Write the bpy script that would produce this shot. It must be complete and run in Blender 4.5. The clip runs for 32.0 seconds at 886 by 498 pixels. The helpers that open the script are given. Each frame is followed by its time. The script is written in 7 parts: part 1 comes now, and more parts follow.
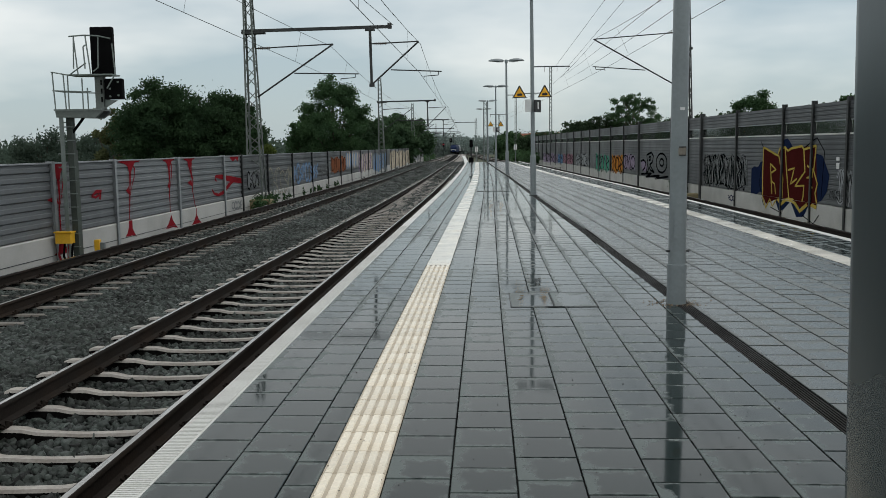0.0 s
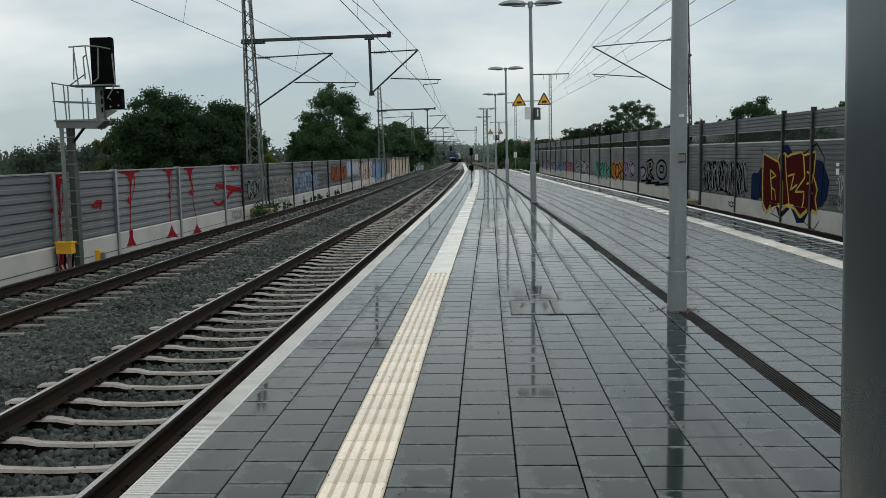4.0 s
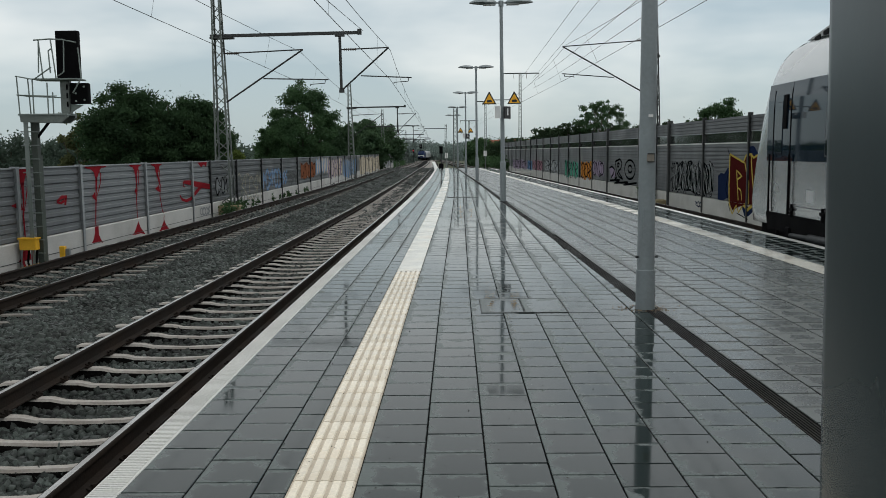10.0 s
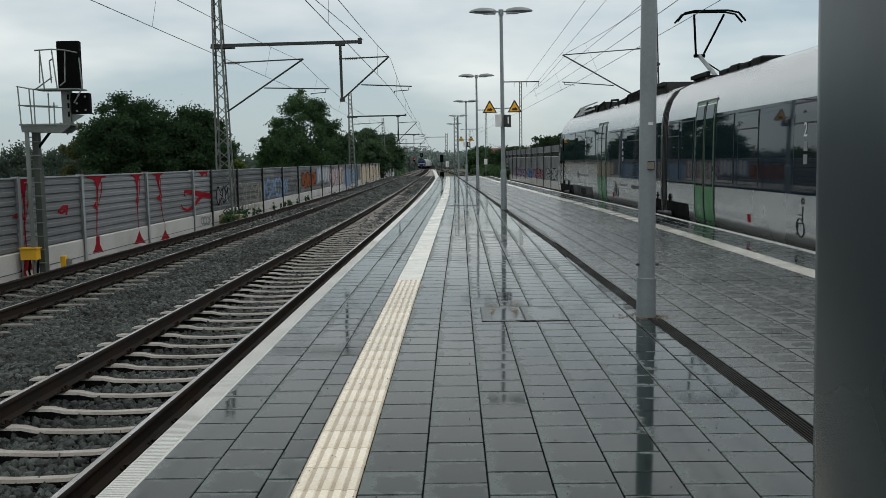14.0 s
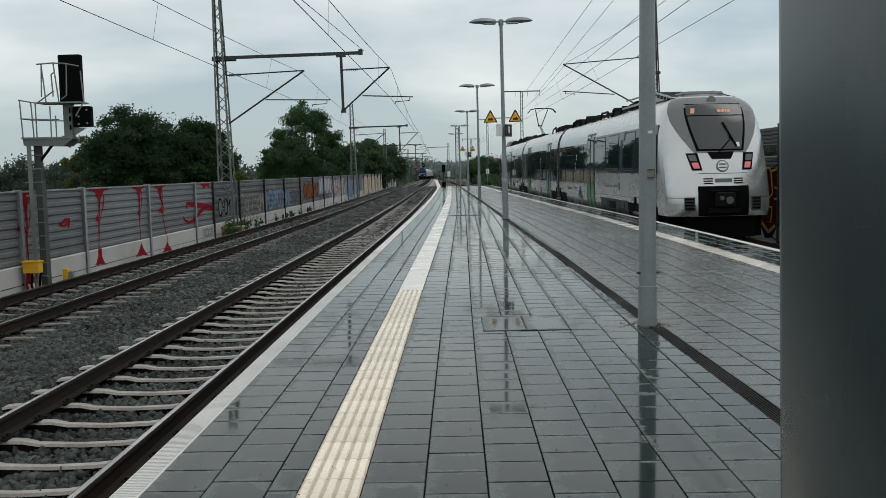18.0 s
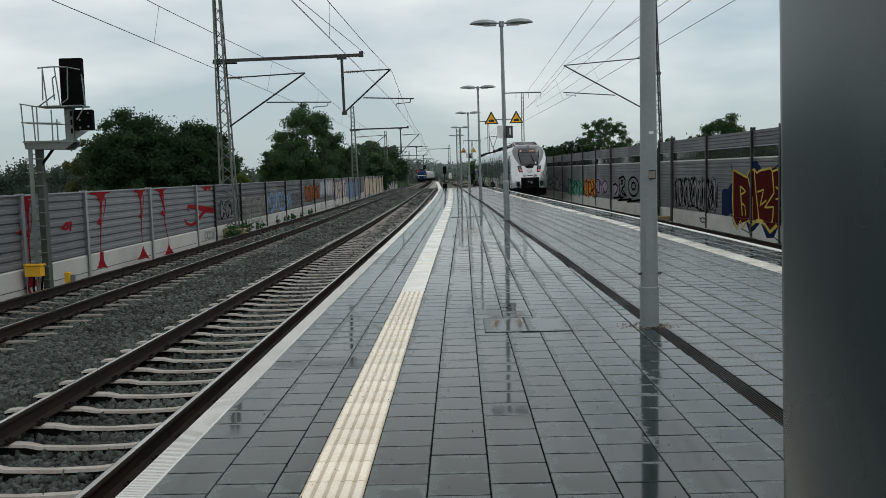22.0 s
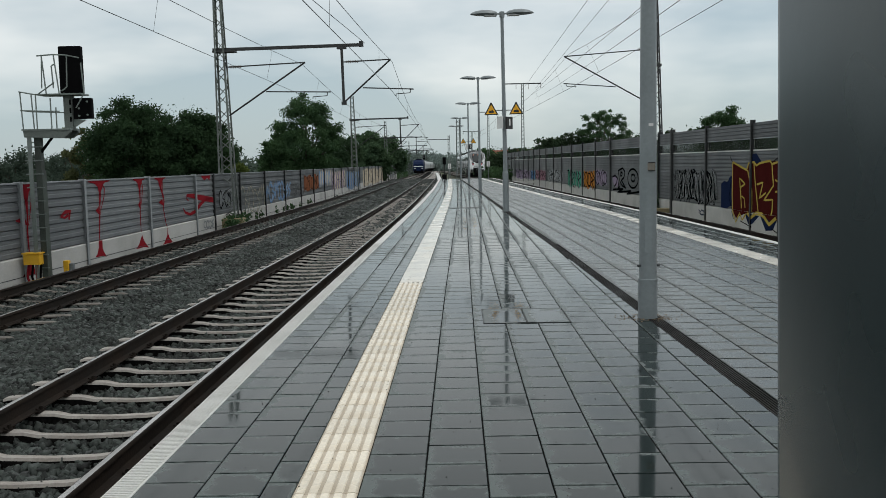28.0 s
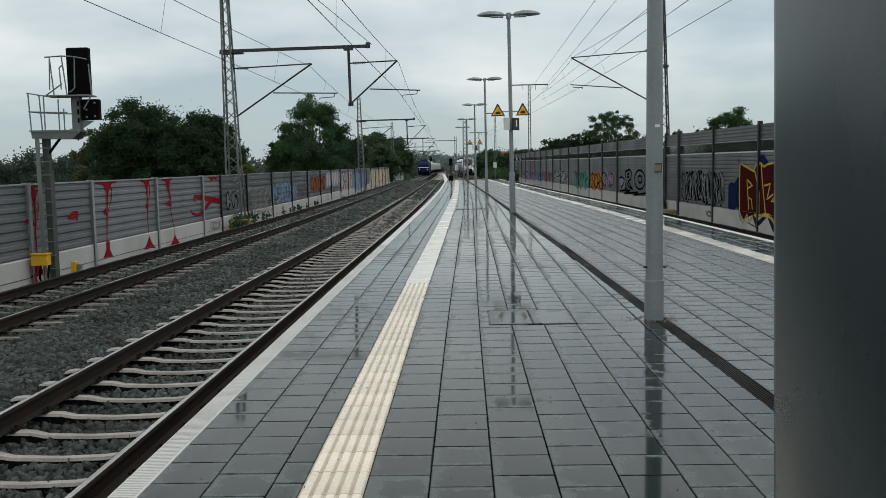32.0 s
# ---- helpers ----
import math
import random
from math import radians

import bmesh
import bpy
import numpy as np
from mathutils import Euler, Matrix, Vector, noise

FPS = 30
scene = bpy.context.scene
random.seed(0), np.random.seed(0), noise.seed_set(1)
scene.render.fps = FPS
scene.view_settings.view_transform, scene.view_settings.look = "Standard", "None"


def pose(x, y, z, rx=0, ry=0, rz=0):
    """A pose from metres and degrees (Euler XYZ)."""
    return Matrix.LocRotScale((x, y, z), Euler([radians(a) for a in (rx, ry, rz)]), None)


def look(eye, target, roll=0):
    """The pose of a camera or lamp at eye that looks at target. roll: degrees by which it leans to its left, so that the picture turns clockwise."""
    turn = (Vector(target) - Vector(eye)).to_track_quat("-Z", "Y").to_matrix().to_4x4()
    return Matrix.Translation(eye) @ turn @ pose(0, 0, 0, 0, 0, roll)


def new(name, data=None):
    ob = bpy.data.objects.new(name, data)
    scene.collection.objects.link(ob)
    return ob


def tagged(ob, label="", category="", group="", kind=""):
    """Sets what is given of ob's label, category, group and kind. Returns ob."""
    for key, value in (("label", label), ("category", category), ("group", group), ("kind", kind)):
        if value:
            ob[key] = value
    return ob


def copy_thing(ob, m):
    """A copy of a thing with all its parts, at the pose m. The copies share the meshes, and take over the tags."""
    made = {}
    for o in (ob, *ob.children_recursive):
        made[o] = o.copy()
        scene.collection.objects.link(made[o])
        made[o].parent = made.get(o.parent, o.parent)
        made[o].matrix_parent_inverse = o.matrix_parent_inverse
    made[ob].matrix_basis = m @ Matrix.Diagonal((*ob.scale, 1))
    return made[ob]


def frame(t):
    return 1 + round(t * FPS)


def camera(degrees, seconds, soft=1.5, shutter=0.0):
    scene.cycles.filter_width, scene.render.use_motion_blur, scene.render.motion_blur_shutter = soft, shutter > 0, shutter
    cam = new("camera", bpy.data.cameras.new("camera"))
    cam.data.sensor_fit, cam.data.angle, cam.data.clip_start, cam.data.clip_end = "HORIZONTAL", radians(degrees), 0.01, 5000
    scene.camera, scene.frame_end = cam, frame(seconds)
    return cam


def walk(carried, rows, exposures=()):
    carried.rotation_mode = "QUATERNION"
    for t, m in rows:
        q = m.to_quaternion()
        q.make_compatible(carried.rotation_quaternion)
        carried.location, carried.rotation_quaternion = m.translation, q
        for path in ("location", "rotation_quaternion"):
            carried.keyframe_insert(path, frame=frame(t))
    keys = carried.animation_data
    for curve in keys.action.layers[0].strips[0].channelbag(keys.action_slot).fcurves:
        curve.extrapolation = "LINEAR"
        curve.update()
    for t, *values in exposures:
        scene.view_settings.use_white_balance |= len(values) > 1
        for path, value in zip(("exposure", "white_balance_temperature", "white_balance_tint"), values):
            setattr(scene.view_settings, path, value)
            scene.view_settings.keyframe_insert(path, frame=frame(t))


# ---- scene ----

# ---- camera ----
cam = camera(52.88, 32.0, soft=0.72)


def held(x, pitch, yaw, roll):
    return pose(x, 0.008, 1.499, 0, 0, -yaw) @ pose(0, 0, 0, 90 - pitch) @ pose(0, 0, 0, 0, 0, roll)


PATH = [
    (0, 0.1600, 6.586, -2.686, -0.698), (0.5, 0.1602, 6.477, -2.625, -0.662), (1, 0.1604, 6.370, -2.577, -0.683),
    (1.5, 0.1597, 6.164, -2.592, -0.738), (2, 0.1590, 6.069, -2.544, -0.794), (2.5, 0.1619, 6.041, -2.527, -0.867),
    (3, 0.1647, 6.032, -2.570, -0.948), (3.5, 0.1644, 6.087, -2.685, -1.007), (5.5, 0.1633, 5.990, -2.731, -1.081),
    (6, 0.1630, 6.044, -2.427, -1.058), (6.5, 0.1633, 6.179, -1.881, -0.918), (7, 0.1636, 6.245, -1.352, -0.763),
    (7.5, 0.1613, 6.240, -1.127, -0.627), (8, 0.1590, 6.143, -0.966, -0.523), (8.5, 0.1579, 6.072, -0.847, -0.487),
    (9, 0.1568, 6.104, -0.744, -0.473), (9.5, 0.1561, 6.182, -0.750, -0.494), (10, 0.1554, 6.217, -0.742, -0.545),
    (10.5, 0.1555, 6.194, -0.703, -0.587), (11, 0.1556, 6.084, -0.691, -0.561), (11.5, 0.1595, 5.977, -0.721, -0.593),
    (12, 0.1635, 5.920, -0.793, -0.652), (12.5, 0.1606, 5.919, -0.842, -0.653), (13, 0.1577, 5.900, -0.922, -0.640),
    (13.5, 0.1591, 5.797, -0.901, -0.701), (14, 0.1605, 5.675, -0.805, -0.745), (14.5, 0.1621, 5.548, -0.696, -0.757),
    (16.5, 0.1681, 5.428, -0.824, -0.940), (17, 0.1697, 5.313, -0.829, -0.934), (17.5, 0.1744, 5.179, -0.888, -1.041),
    (18, 0.1791, 5.037, -0.959, -1.214), (18.5, 0.1811, 4.901, -1.044, -1.323), (19, 0.1831, 4.776, -1.064, -1.415),
    (19.5, 0.1821, 4.780, -1.023, -1.396), (20, 0.1812, 4.897, -0.962, -1.325), (20.5, 0.1798, 4.994, -0.930, -1.369),
    (21, 0.1783, 4.945, -0.940, -1.392), (21.5, 0.1787, 4.890, -0.992, -1.399), (22, 0.1790, 4.926, -1.054, -1.480),
    (22.5, 0.1791, 4.970, -1.060, -1.475), (23, 0.1791, 4.944, -0.996, -1.399), (23.5, 0.1770, 4.941, -0.905, -1.394),
    (24, 0.1749, 5.006, -0.818, -1.293), (24.5, 0.1758, 5.084, -0.747, -1.216), (25, 0.1767, 5.175, -0.685, -1.134),
    (25.5, 0.1773, 5.299, -0.648, -1.114), (27.5, 0.1797, 5.503, -0.934, -1.192), (28, 0.1803, 5.521, -1.005, -1.129),
    (28.5, 0.1804, 5.510, -1.028, -1.125), (29, 0.1805, 5.504, -1.046, -1.110), (29.5, 0.1812, 5.454, -1.145, -1.102),
    (30, 0.1820, 5.440, -1.284, -1.083), (30.5, 0.1825, 5.471, -1.331, -1.038), (31, 0.1831, 5.498, -1.391, -1.097),
    (31.5, 0.1845, 5.499, -1.438, -1.111), (32, 0.1858, 5.439, -1.432, -1.114),
]
walk(cam, [(t, held(x, p, y, r)) for t, x, p, y, r in PATH])

# ---- world and light: a bright overcast sky after rain ----
world = bpy.data.worlds.new("overcast")
scene.world = world
world.use_nodes = True
wt = world.node_tree
wt.nodes.clear()
SKY_STRENGTH, CLOUD_STRENGTH = 0.026, 0.80


def wn(kind, **inputs):
    n = wt.nodes.new(kind)
    for k, v in inputs.items():
        n.inputs[k.replace("_", " ")].default_value = v
    return n


sky = wt.nodes.new("ShaderNodeTexSky")
sky.sky_type = "NISHITA"
sky.sun_disc = False
sky.sun_elevation, sky.sun_rotation = radians(48), radians(75)
coord = wt.nodes.new("ShaderNodeTexCoord")
squash = wt.nodes.new("ShaderNodeMapping")
squash.inputs["Scale"].default_value = (1.0, 1.0, 3.2)
squash.inputs["Location"].default_value = (0.35, 0.1, 0.0)
wt.links.new(coord.outputs["Generated"], squash.inputs["Vector"])
clouds = wn("ShaderNodeTexNoise", Scale=1.9, Detail=5.0, Roughness=0.52)
wt.links.new(squash.outputs["Vector"], clouds.inputs["Vector"])
ramp = wt.nodes.new("ShaderNodeValToRGB")
ramp.color_ramp.elements[0].position, ramp.color_ramp.elements[0].color = 0.37, (0.445, 0.54, 0.58, 1)
ramp.color_ramp.elements[1].position, ramp.color_ramp.elements[1].color = 0.60, (0.915, 0.935, 0.905, 1)
lift = wt.nodes.new("ShaderNodeVectorMath")
lift.operation = "DOT_PRODUCT"
lift.inputs[1].default_value = (-0.03, -0.02, 0.95)
wt.links.new(coord.outputs["Generated"], lift.inputs[0])
cover = wt.nodes.new("ShaderNodeMath")
wt.links.new(clouds.outputs["Fac"], cover.inputs[0])
wt.links.new(lift.outputs["Value"], cover.inputs[1])
bank = wt.nodes.new("ShaderNodeMath")
bank.operation = "SUBTRACT"
bank.inputs[1].default_value = 0.145
wt.links.new(cover.outputs[0], bank.inputs[0])
wt.links.new(bank.outputs[0], ramp.inputs["Fac"])
back_sky, back_cloud = wn("ShaderNodeBackground", Strength=SKY_STRENGTH), wn("ShaderNodeBackground", Strength=CLOUD_STRENGTH)
wt.links.new(sky.outputs["Color"], back_sky.inputs["Color"])
wt.links.new(ramp.outputs["Color"], back_cloud.inputs["Color"])
both = wt.nodes.new("ShaderNodeAddShader")
wt.links.new(back_sky.outputs[0], both.inputs[0])
wt.links.new(back_cloud.outputs[0], both.inputs[1])
out = wt.nodes.new("ShaderNodeOutputWorld")
wt.links.new(both.outputs[0], out.inputs["Surface"])

sun = bpy.data.lights.new("sun", "SUN")
sun.energy, sun.angle, sun.color = 0.55, radians(25), (1.0, 0.97, 0.93)
sun_ob = new("sun", sun)
sun_ob.matrix_world = look((0, 0, 60), (-35, 12, 0))
scene.view_settings.exposure = 0.0


# ---- materials ----
def material(name, color, rough=0.6, metal=0.0, var=0.18, scale=6.0, bump=0.15, second=None, amount=0.35, stain=1.3, rough_var=0.12, piece=0.0, island=0.0, spec=0.5, coat=0.0):
    """Colour with grain and stains at two scales; piece / island: how much each piece differs."""
    m = bpy.data.materials.new(name)
    m.use_nodes = True
    nt = m.node_tree
    N, L = nt.nodes, nt.links
    b = N["Principled BSDF"]
    b.inputs["Metallic"].default_value = metal
    b.inputs["Specular IOR Level"].default_value = spec
    b.inputs["Coat Weight"].default_value = coat
    co = N.new("ShaderNodeTexCoord")
    fine = N.new("ShaderNodeTexNoise")
    fine.inputs["Scale"].default_value, fine.inputs["Detail"].default_value = scale * 8, 4
    broad = N.new("ShaderNodeTexNoise")
    broad.inputs["Scale"].default_value, broad.inputs["Detail"].default_value = stain, 5
    for n in (fine, broad):
        L.new(co.outputs["Object"], n.inputs["Vector"])
    blot = N.new("ShaderNodeMapRange")
    blot.inputs["From Min"].default_value, blot.inputs["From Max"].default_value = 0.42, 0.68
    L.new(broad.outputs["Fac"], blot.inputs["Value"])
    mix = N.new("ShaderNodeMix")
    mix.data_type = "RGBA"
    two = second or tuple(c * 0.6 for c in color)
    mix.inputs[6].default_value, mix.inputs[7].default_value = (*color, 1), (*two, 1)
    am = N.new("ShaderNodeMath")
    am.operation = "MULTIPLY"
    am.inputs[1].default_value = amount
    L.new(blot.outputs["Result"], am.inputs[0])
    L.new(am.outputs[0], mix.inputs[0])
    value = N.new("ShaderNodeMapRange")
    value.inputs["From Min"].default_value, value.inputs["From Max"].default_value = 0.25, 0.75
    value.inputs["To Min"].default_value, value.inputs["To Max"].default_value = 1 - var, 1 + var
    L.new(fine.outputs["Fac"], value.inputs["Value"])
    hsv = N.new("ShaderNodeHueSaturation")
    L.new(mix.outputs[2], hsv.inputs["Color"])
    last = value.outputs["Result"]
    for on, kind, socket in ((piece, "ShaderNodeObjectInfo", "Random"), (island, "ShaderNodeNewGeometry", "Random Per Island")):
        if on:
            src = N.new(kind)
            spread = N.new("ShaderNodeMapRange")
            spread.inputs["To Min"].default_value, spread.inputs["To Max"].default_value = 1 - on, 1 + on
            L.new(src.outputs[socket], spread.inputs["Value"])
            times = N.new("ShaderNodeMath")
            times.operation = "MULTIPLY"
            L.new(last, times.inputs[0])
            L.new(spread.outputs["Result"], times.inputs[1])
            last = times.outputs[0]
    L.new(last, hsv.inputs["Value"])
    L.new(hsv.outputs["Color"], b.inputs["Base Color"])
    rr = N.new("ShaderNodeMapRange")
    rr.inputs["From Min"].default_value, rr.inputs["From Max"].default_value = 0.35, 0.68
    rr.inputs["To Min"].default_value, rr.inputs["To Max"].default_value = max(0.02, rough - rough_var), min(1, rough + rough_var)
    L.new(broad.outputs["Fac"], rr.inputs["Value"])
    L.new(rr.outputs["Result"], b.inputs["Roughness"])
    if bump:
        bp = N.new("ShaderNodeBump")
        bp.inputs["Strength"].default_value, bp.inputs["Distance"].default_value = bump, 0.01
        L.new(fine.outputs["Fac"], bp.inputs["Height"])
        L.new(bp.outputs["Normal"], b.inputs["Normal"])
    return m


def glowing(name, color, strength):
    m = bpy.data.materials.new(name)
    m.use_nodes = True
    b = m.node_tree.nodes["Principled BSDF"]
    b.inputs["Base Color"].default_value = (*color, 1)
    b.inputs["Emission Color"].default_value = (*color, 1)
    b.inputs["Emission Strength"].default_value = strength
    return m


def slab_material(name, joined, smooth=0.06, rough=0.34, spec=0.27, middle=(0.0070, 0.0145, 0.0138), worn=(0.072, 0.090, 0.085)):
    """Wet concrete slab: a glossy dark middle, a paler and rougher rim, broad damp patches."""
    m = bpy.data.materials.new(name)
    m.use_nodes = True
    N, L = m.node_tree.nodes, m.node_tree.links
    b = N["Principled BSDF"]

    def calc(op, x, y=None):
        n = N.new("ShaderNodeMath")
        n.operation = op
        for i, v in enumerate((x, y)):
            if v is None:
                continue
            if isinstance(v, (int, float)):
                n.inputs[i].default_value = v
            else:
                L.new(v, n.inputs[i])
        return n.outputs[0]

    def noise_at(scale, detail):
        n = N.new("ShaderNodeTexNoise")
        n.inputs["Scale"].default_value, n.inputs["Detail"].default_value = scale, detail
        L.new(geo.outputs["Position"], n.inputs["Vector"])
        return n.outputs["Fac"]

    def ranged(v, a0, a1, b0, b1):
        n = N.new("ShaderNodeMapRange")
        for k, q in (("From Min", a0), ("From Max", a1), ("To Min", b0), ("To Max", b1)):
            n.inputs[k].default_value = q
        L.new(v, n.inputs["Value"])
        return n.outputs["Result"]
    b.inputs["Specular IOR Level"].default_value = spec
    geo = N.new("ShaderNodeNewGeometry")
    uv = N.new("ShaderNodeTexCoord")
    xy = N.new("ShaderNodeSeparateXYZ")
    L.new(uv.outputs["UV"], xy.inputs[0])
    rim = calc("MAXIMUM", calc("ABSOLUTE", calc("SUBTRACT", xy.outputs["X"], 0.57)), calc("ABSOLUTE", calc("SUBTRACT", xy.outputs["Y"], 0.46)))
    fine, mid, broad = noise_at(90, 4), noise_at(9, 6), noise_at(0.45, 4)
    if joined:
        own = geo.outputs["Random Per Island"]
    else:
        info = N.new("ShaderNodeObjectInfo")
        own = info.outputs["Random"]
    edge = calc("ADD", rim, calc("ADD", ranged(mid, 0.3, 0.7, -0.15, 0.15), calc("ADD", ranged(broad, 0.35, 0.65, -0.12, 0.10), ranged(own, 0, 1, -0.05, 0.05))))
    edge = ranged(edge, 0.37, 0.48, 0.0, 1.0)
    L.new(ranged(edge, 0, 1, smooth, rough), b.inputs["Roughness"])
    mix = N.new("ShaderNodeMix")
    mix.data_type = "RGBA"
    mix.inputs[6].default_value, mix.inputs[7].default_value = (*middle, 1), (*worn, 1)
    L.new(calc("MULTIPLY", edge, 0.9), mix.inputs[0])
    hsv = N.new("ShaderNodeHueSaturation")
    L.new(mix.outputs[2], hsv.inputs["Color"])
    L.new(calc("MULTIPLY", ranged(fine, 0.3, 0.7, 0.82, 1.18), ranged(own, 0, 1, 0.86, 1.14)), hsv.inputs["Value"])
    L.new(hsv.outputs["Color"], b.inputs["Base Color"])
    bp = N.new("ShaderNodeBump")
    bp.inputs["Strength"].default_value, bp.inputs["Distance"].default_value = 0.02, 0.004
    L.new(calc("MULTIPLY", fine, edge), bp.inputs["Height"])
    L.new(bp.outputs["Normal"], b.inputs["Normal"])
    return m


SLAB, SLAB_FAR, SLAB_DRIER = slab_material("wet_grey_slab", False), slab_material("wet_grey_slab_rest", True), slab_material("damp_grey_slab", True, 0.24, 0.42, 1.0, (0.020, 0.027, 0.025), (0.070, 0.082, 0.077))
JOINT = material("dark_wet_joint", (0.006, 0.006, 0.006), 0.9, var=0.3, scale=10, spec=0.04)
EDGE = material("pale_edge_concrete", (0.60, 0.60, 0.57), 0.40, var=0.12, scale=10, bump=0.1, second=(0.46, 0.46, 0.44), amount=0.5)
TACTILE = material("cream_tactile_rib", (0.80, 0.725, 0.585), 0.26, var=0.10, scale=10, bump=0.08, second=(0.66, 0.55, 0.40), amount=0.45, stain=3, piece=0.08)
TACTILE_GROOVE = material("tan_tactile_groove", (0.50, 0.425, 0.32), 0.45, var=0.15, scale=10, bump=0.1, second=(0.36, 0.30, 0.22), amount=0.6, stain=3, piece=0.06)
TACTILE_FAR = material("cream_tactile_rest", (0.78, 0.745, 0.66), 0.18, var=0.10, scale=10, bump=0.08, second=(0.60, 0.55, 0.45), amount=0.4, stain=2, island=0.06)
CONCRETE = material("weathered_concrete", (0.36, 0.36, 0.35), 0.75, var=0.14, scale=5, bump=0.2, second=(0.22, 0.22, 0.21), amount=0.6, stain=0.8)
PLINTH = material("plinth_concrete", (0.46, 0.46, 0.44), 0.7, var=0.10, scale=5, bump=0.15, second=(0.30, 0.30, 0.28), amount=0.6, stain=0.7, piece=0.06)
SLEEPER = material("sleeper_concrete", (0.36, 0.335, 0.305), 0.6, var=0.18, scale=6, bump=0.2, second=(0.17, 0.145, 0.12), amount=0.75, stain=2.5, piece=0.10)
BALLAST = material("wet_ballast_stone", (0.038, 0.047, 0.042), 0.5, var=0.35, scale=6, bump=0.5, second=(0.010, 0.011, 0.009), amount=0.75, stain=1.0, island=0.8, spec=0.22)
# near-black that paints the shade between stones and beside sleepers
GAP_SHADE = material("ballast_bed", (0.004, 0.004, 0.004), 0.95, var=0.5, scale=4, bump=1.0, second=(0.009, 0.008, 0.007), amount=0.6, stain=0.8, spec=0.03)
SLEEPER_DIRTY = material("dirty_sleeper_concrete", (0.17, 0.155, 0.135), 0.65, var=0.2, scale=6, bump=0.2, second=(0.07, 0.06, 0.05), amount=0.8, stain=2.5, piece=0.12)
RAIL_TOP = material("polished_rail_head", (0.42, 0.41, 0.40), 0.28, metal=1.0, var=0.08, scale=5, bump=0.02)
RAIL_SIDE = material("rusty_rail_web", (0.016, 0.0125, 0.010), 0.8, var=0.35, scale=6, bump=0.2, second=(0.030, 0.020, 0.014), amount=0.6, spec=0.15)
GALV = material("galvanised_steel", (0.24, 0.26, 0.265), 0.45, metal=0.55, var=0.10, scale=4, bump=0.05, second=(0.17, 0.19, 0.195), amount=0.6, stain=2)
POLE_GREY = material("grey_painted_pole", (0.235, 0.265, 0.275), 0.42, metal=0.2, var=0.08, scale=4, bump=0.04, second=(0.185, 0.21, 0.22), amount=0.7, stain=1.6)
MAST_GREEN = material("grey_green_mast_paint", (0.135, 0.155, 0.142), 0.6, metal=0.2, var=0.2, scale=4, second=(0.08, 0.085, 0.078), amount=0.6)
MAST_DARK = material("dark_weathered_steel", (0.040, 0.043, 0.043), 0.6, metal=0.3, var=0.2, scale=4)
SIGNAL_POST = material("dark_green_signal_post", (0.060, 0.074, 0.062), 0.6, metal=0.1, var=0.2, scale=4, second=(0.04, 0.045, 0.038), amount=0.6)
SIGNAL_GREY = material("grey_green_signal_steel", (0.17, 0.20, 0.185), 0.55, metal=0.15, var=0.12, scale=4, second=(0.12, 0.14, 0.13), amount=0.6, stain=2)
WIRE = material("weathered_wire", (0.05, 0.055, 0.055), 0.5, metal=0.5, var=0.1)
BLACK = material("matt_black", (0.004, 0.004, 0.0045), 0.8, var=0.2, spec=0.06)
GRATE = material("dark_grate_steel", (0.012, 0.011, 0.010), 0.6, var=0.2, spec=0.25)
PANEL_L = material("grey_ribbed_wall_panel", (0.165, 0.178, 0.186), 0.5, metal=0.1, var=0.10, scale=3, bump=0.08, second=(0.125, 0.135, 0.14), amount=0.55, stain=0.35, piece=0.10)
PANEL_R = material("dark_ribbed_wall_panel", (0.098, 0.106, 0.110), 0.5, metal=0.1, var=0.10, scale=3, bump=0.08, second=(0.070, 0.076, 0.080), amount=0.5, stain=0.4, piece=0.08, spec=0.3)
WALL_POST = material("wall_post_steel", (0.30, 0.32, 0.33), 0.5, metal=0.2, var=0.12, scale=4)
EARTH = material("damp_earth_and_grass", (0.055, 0.060, 0.030), 0.9, var=0.4, scale=2, bump=0.6, second=(0.05, 0.07, 0.025), amount=0.8, stain=0.3)
YELLOW = material("yellow_paint", (0.72, 0.40, 0.02), 0.5, var=0.1, scale=5)
SIGN_YELLOW = material("sign_yellow", (0.85, 0.42, 0.015), 0.5, var=0.05)
SIGN_BLACK = material("sign_black", (0.015, 0.015, 0.015), 0.5, var=0.05)
SIGN_WHITE = material("sign_white", (0.75, 0.75, 0.74), 0.5, var=0.05)
NEAR_POST = material("dark_grey_cabinet_steel", (0.026, 0.040, 0.043), 0.30, metal=0.1, var=0.04, scale=3, bump=0.02, second=(0.022, 0.034, 0.037), amount=0.5, stain=2)


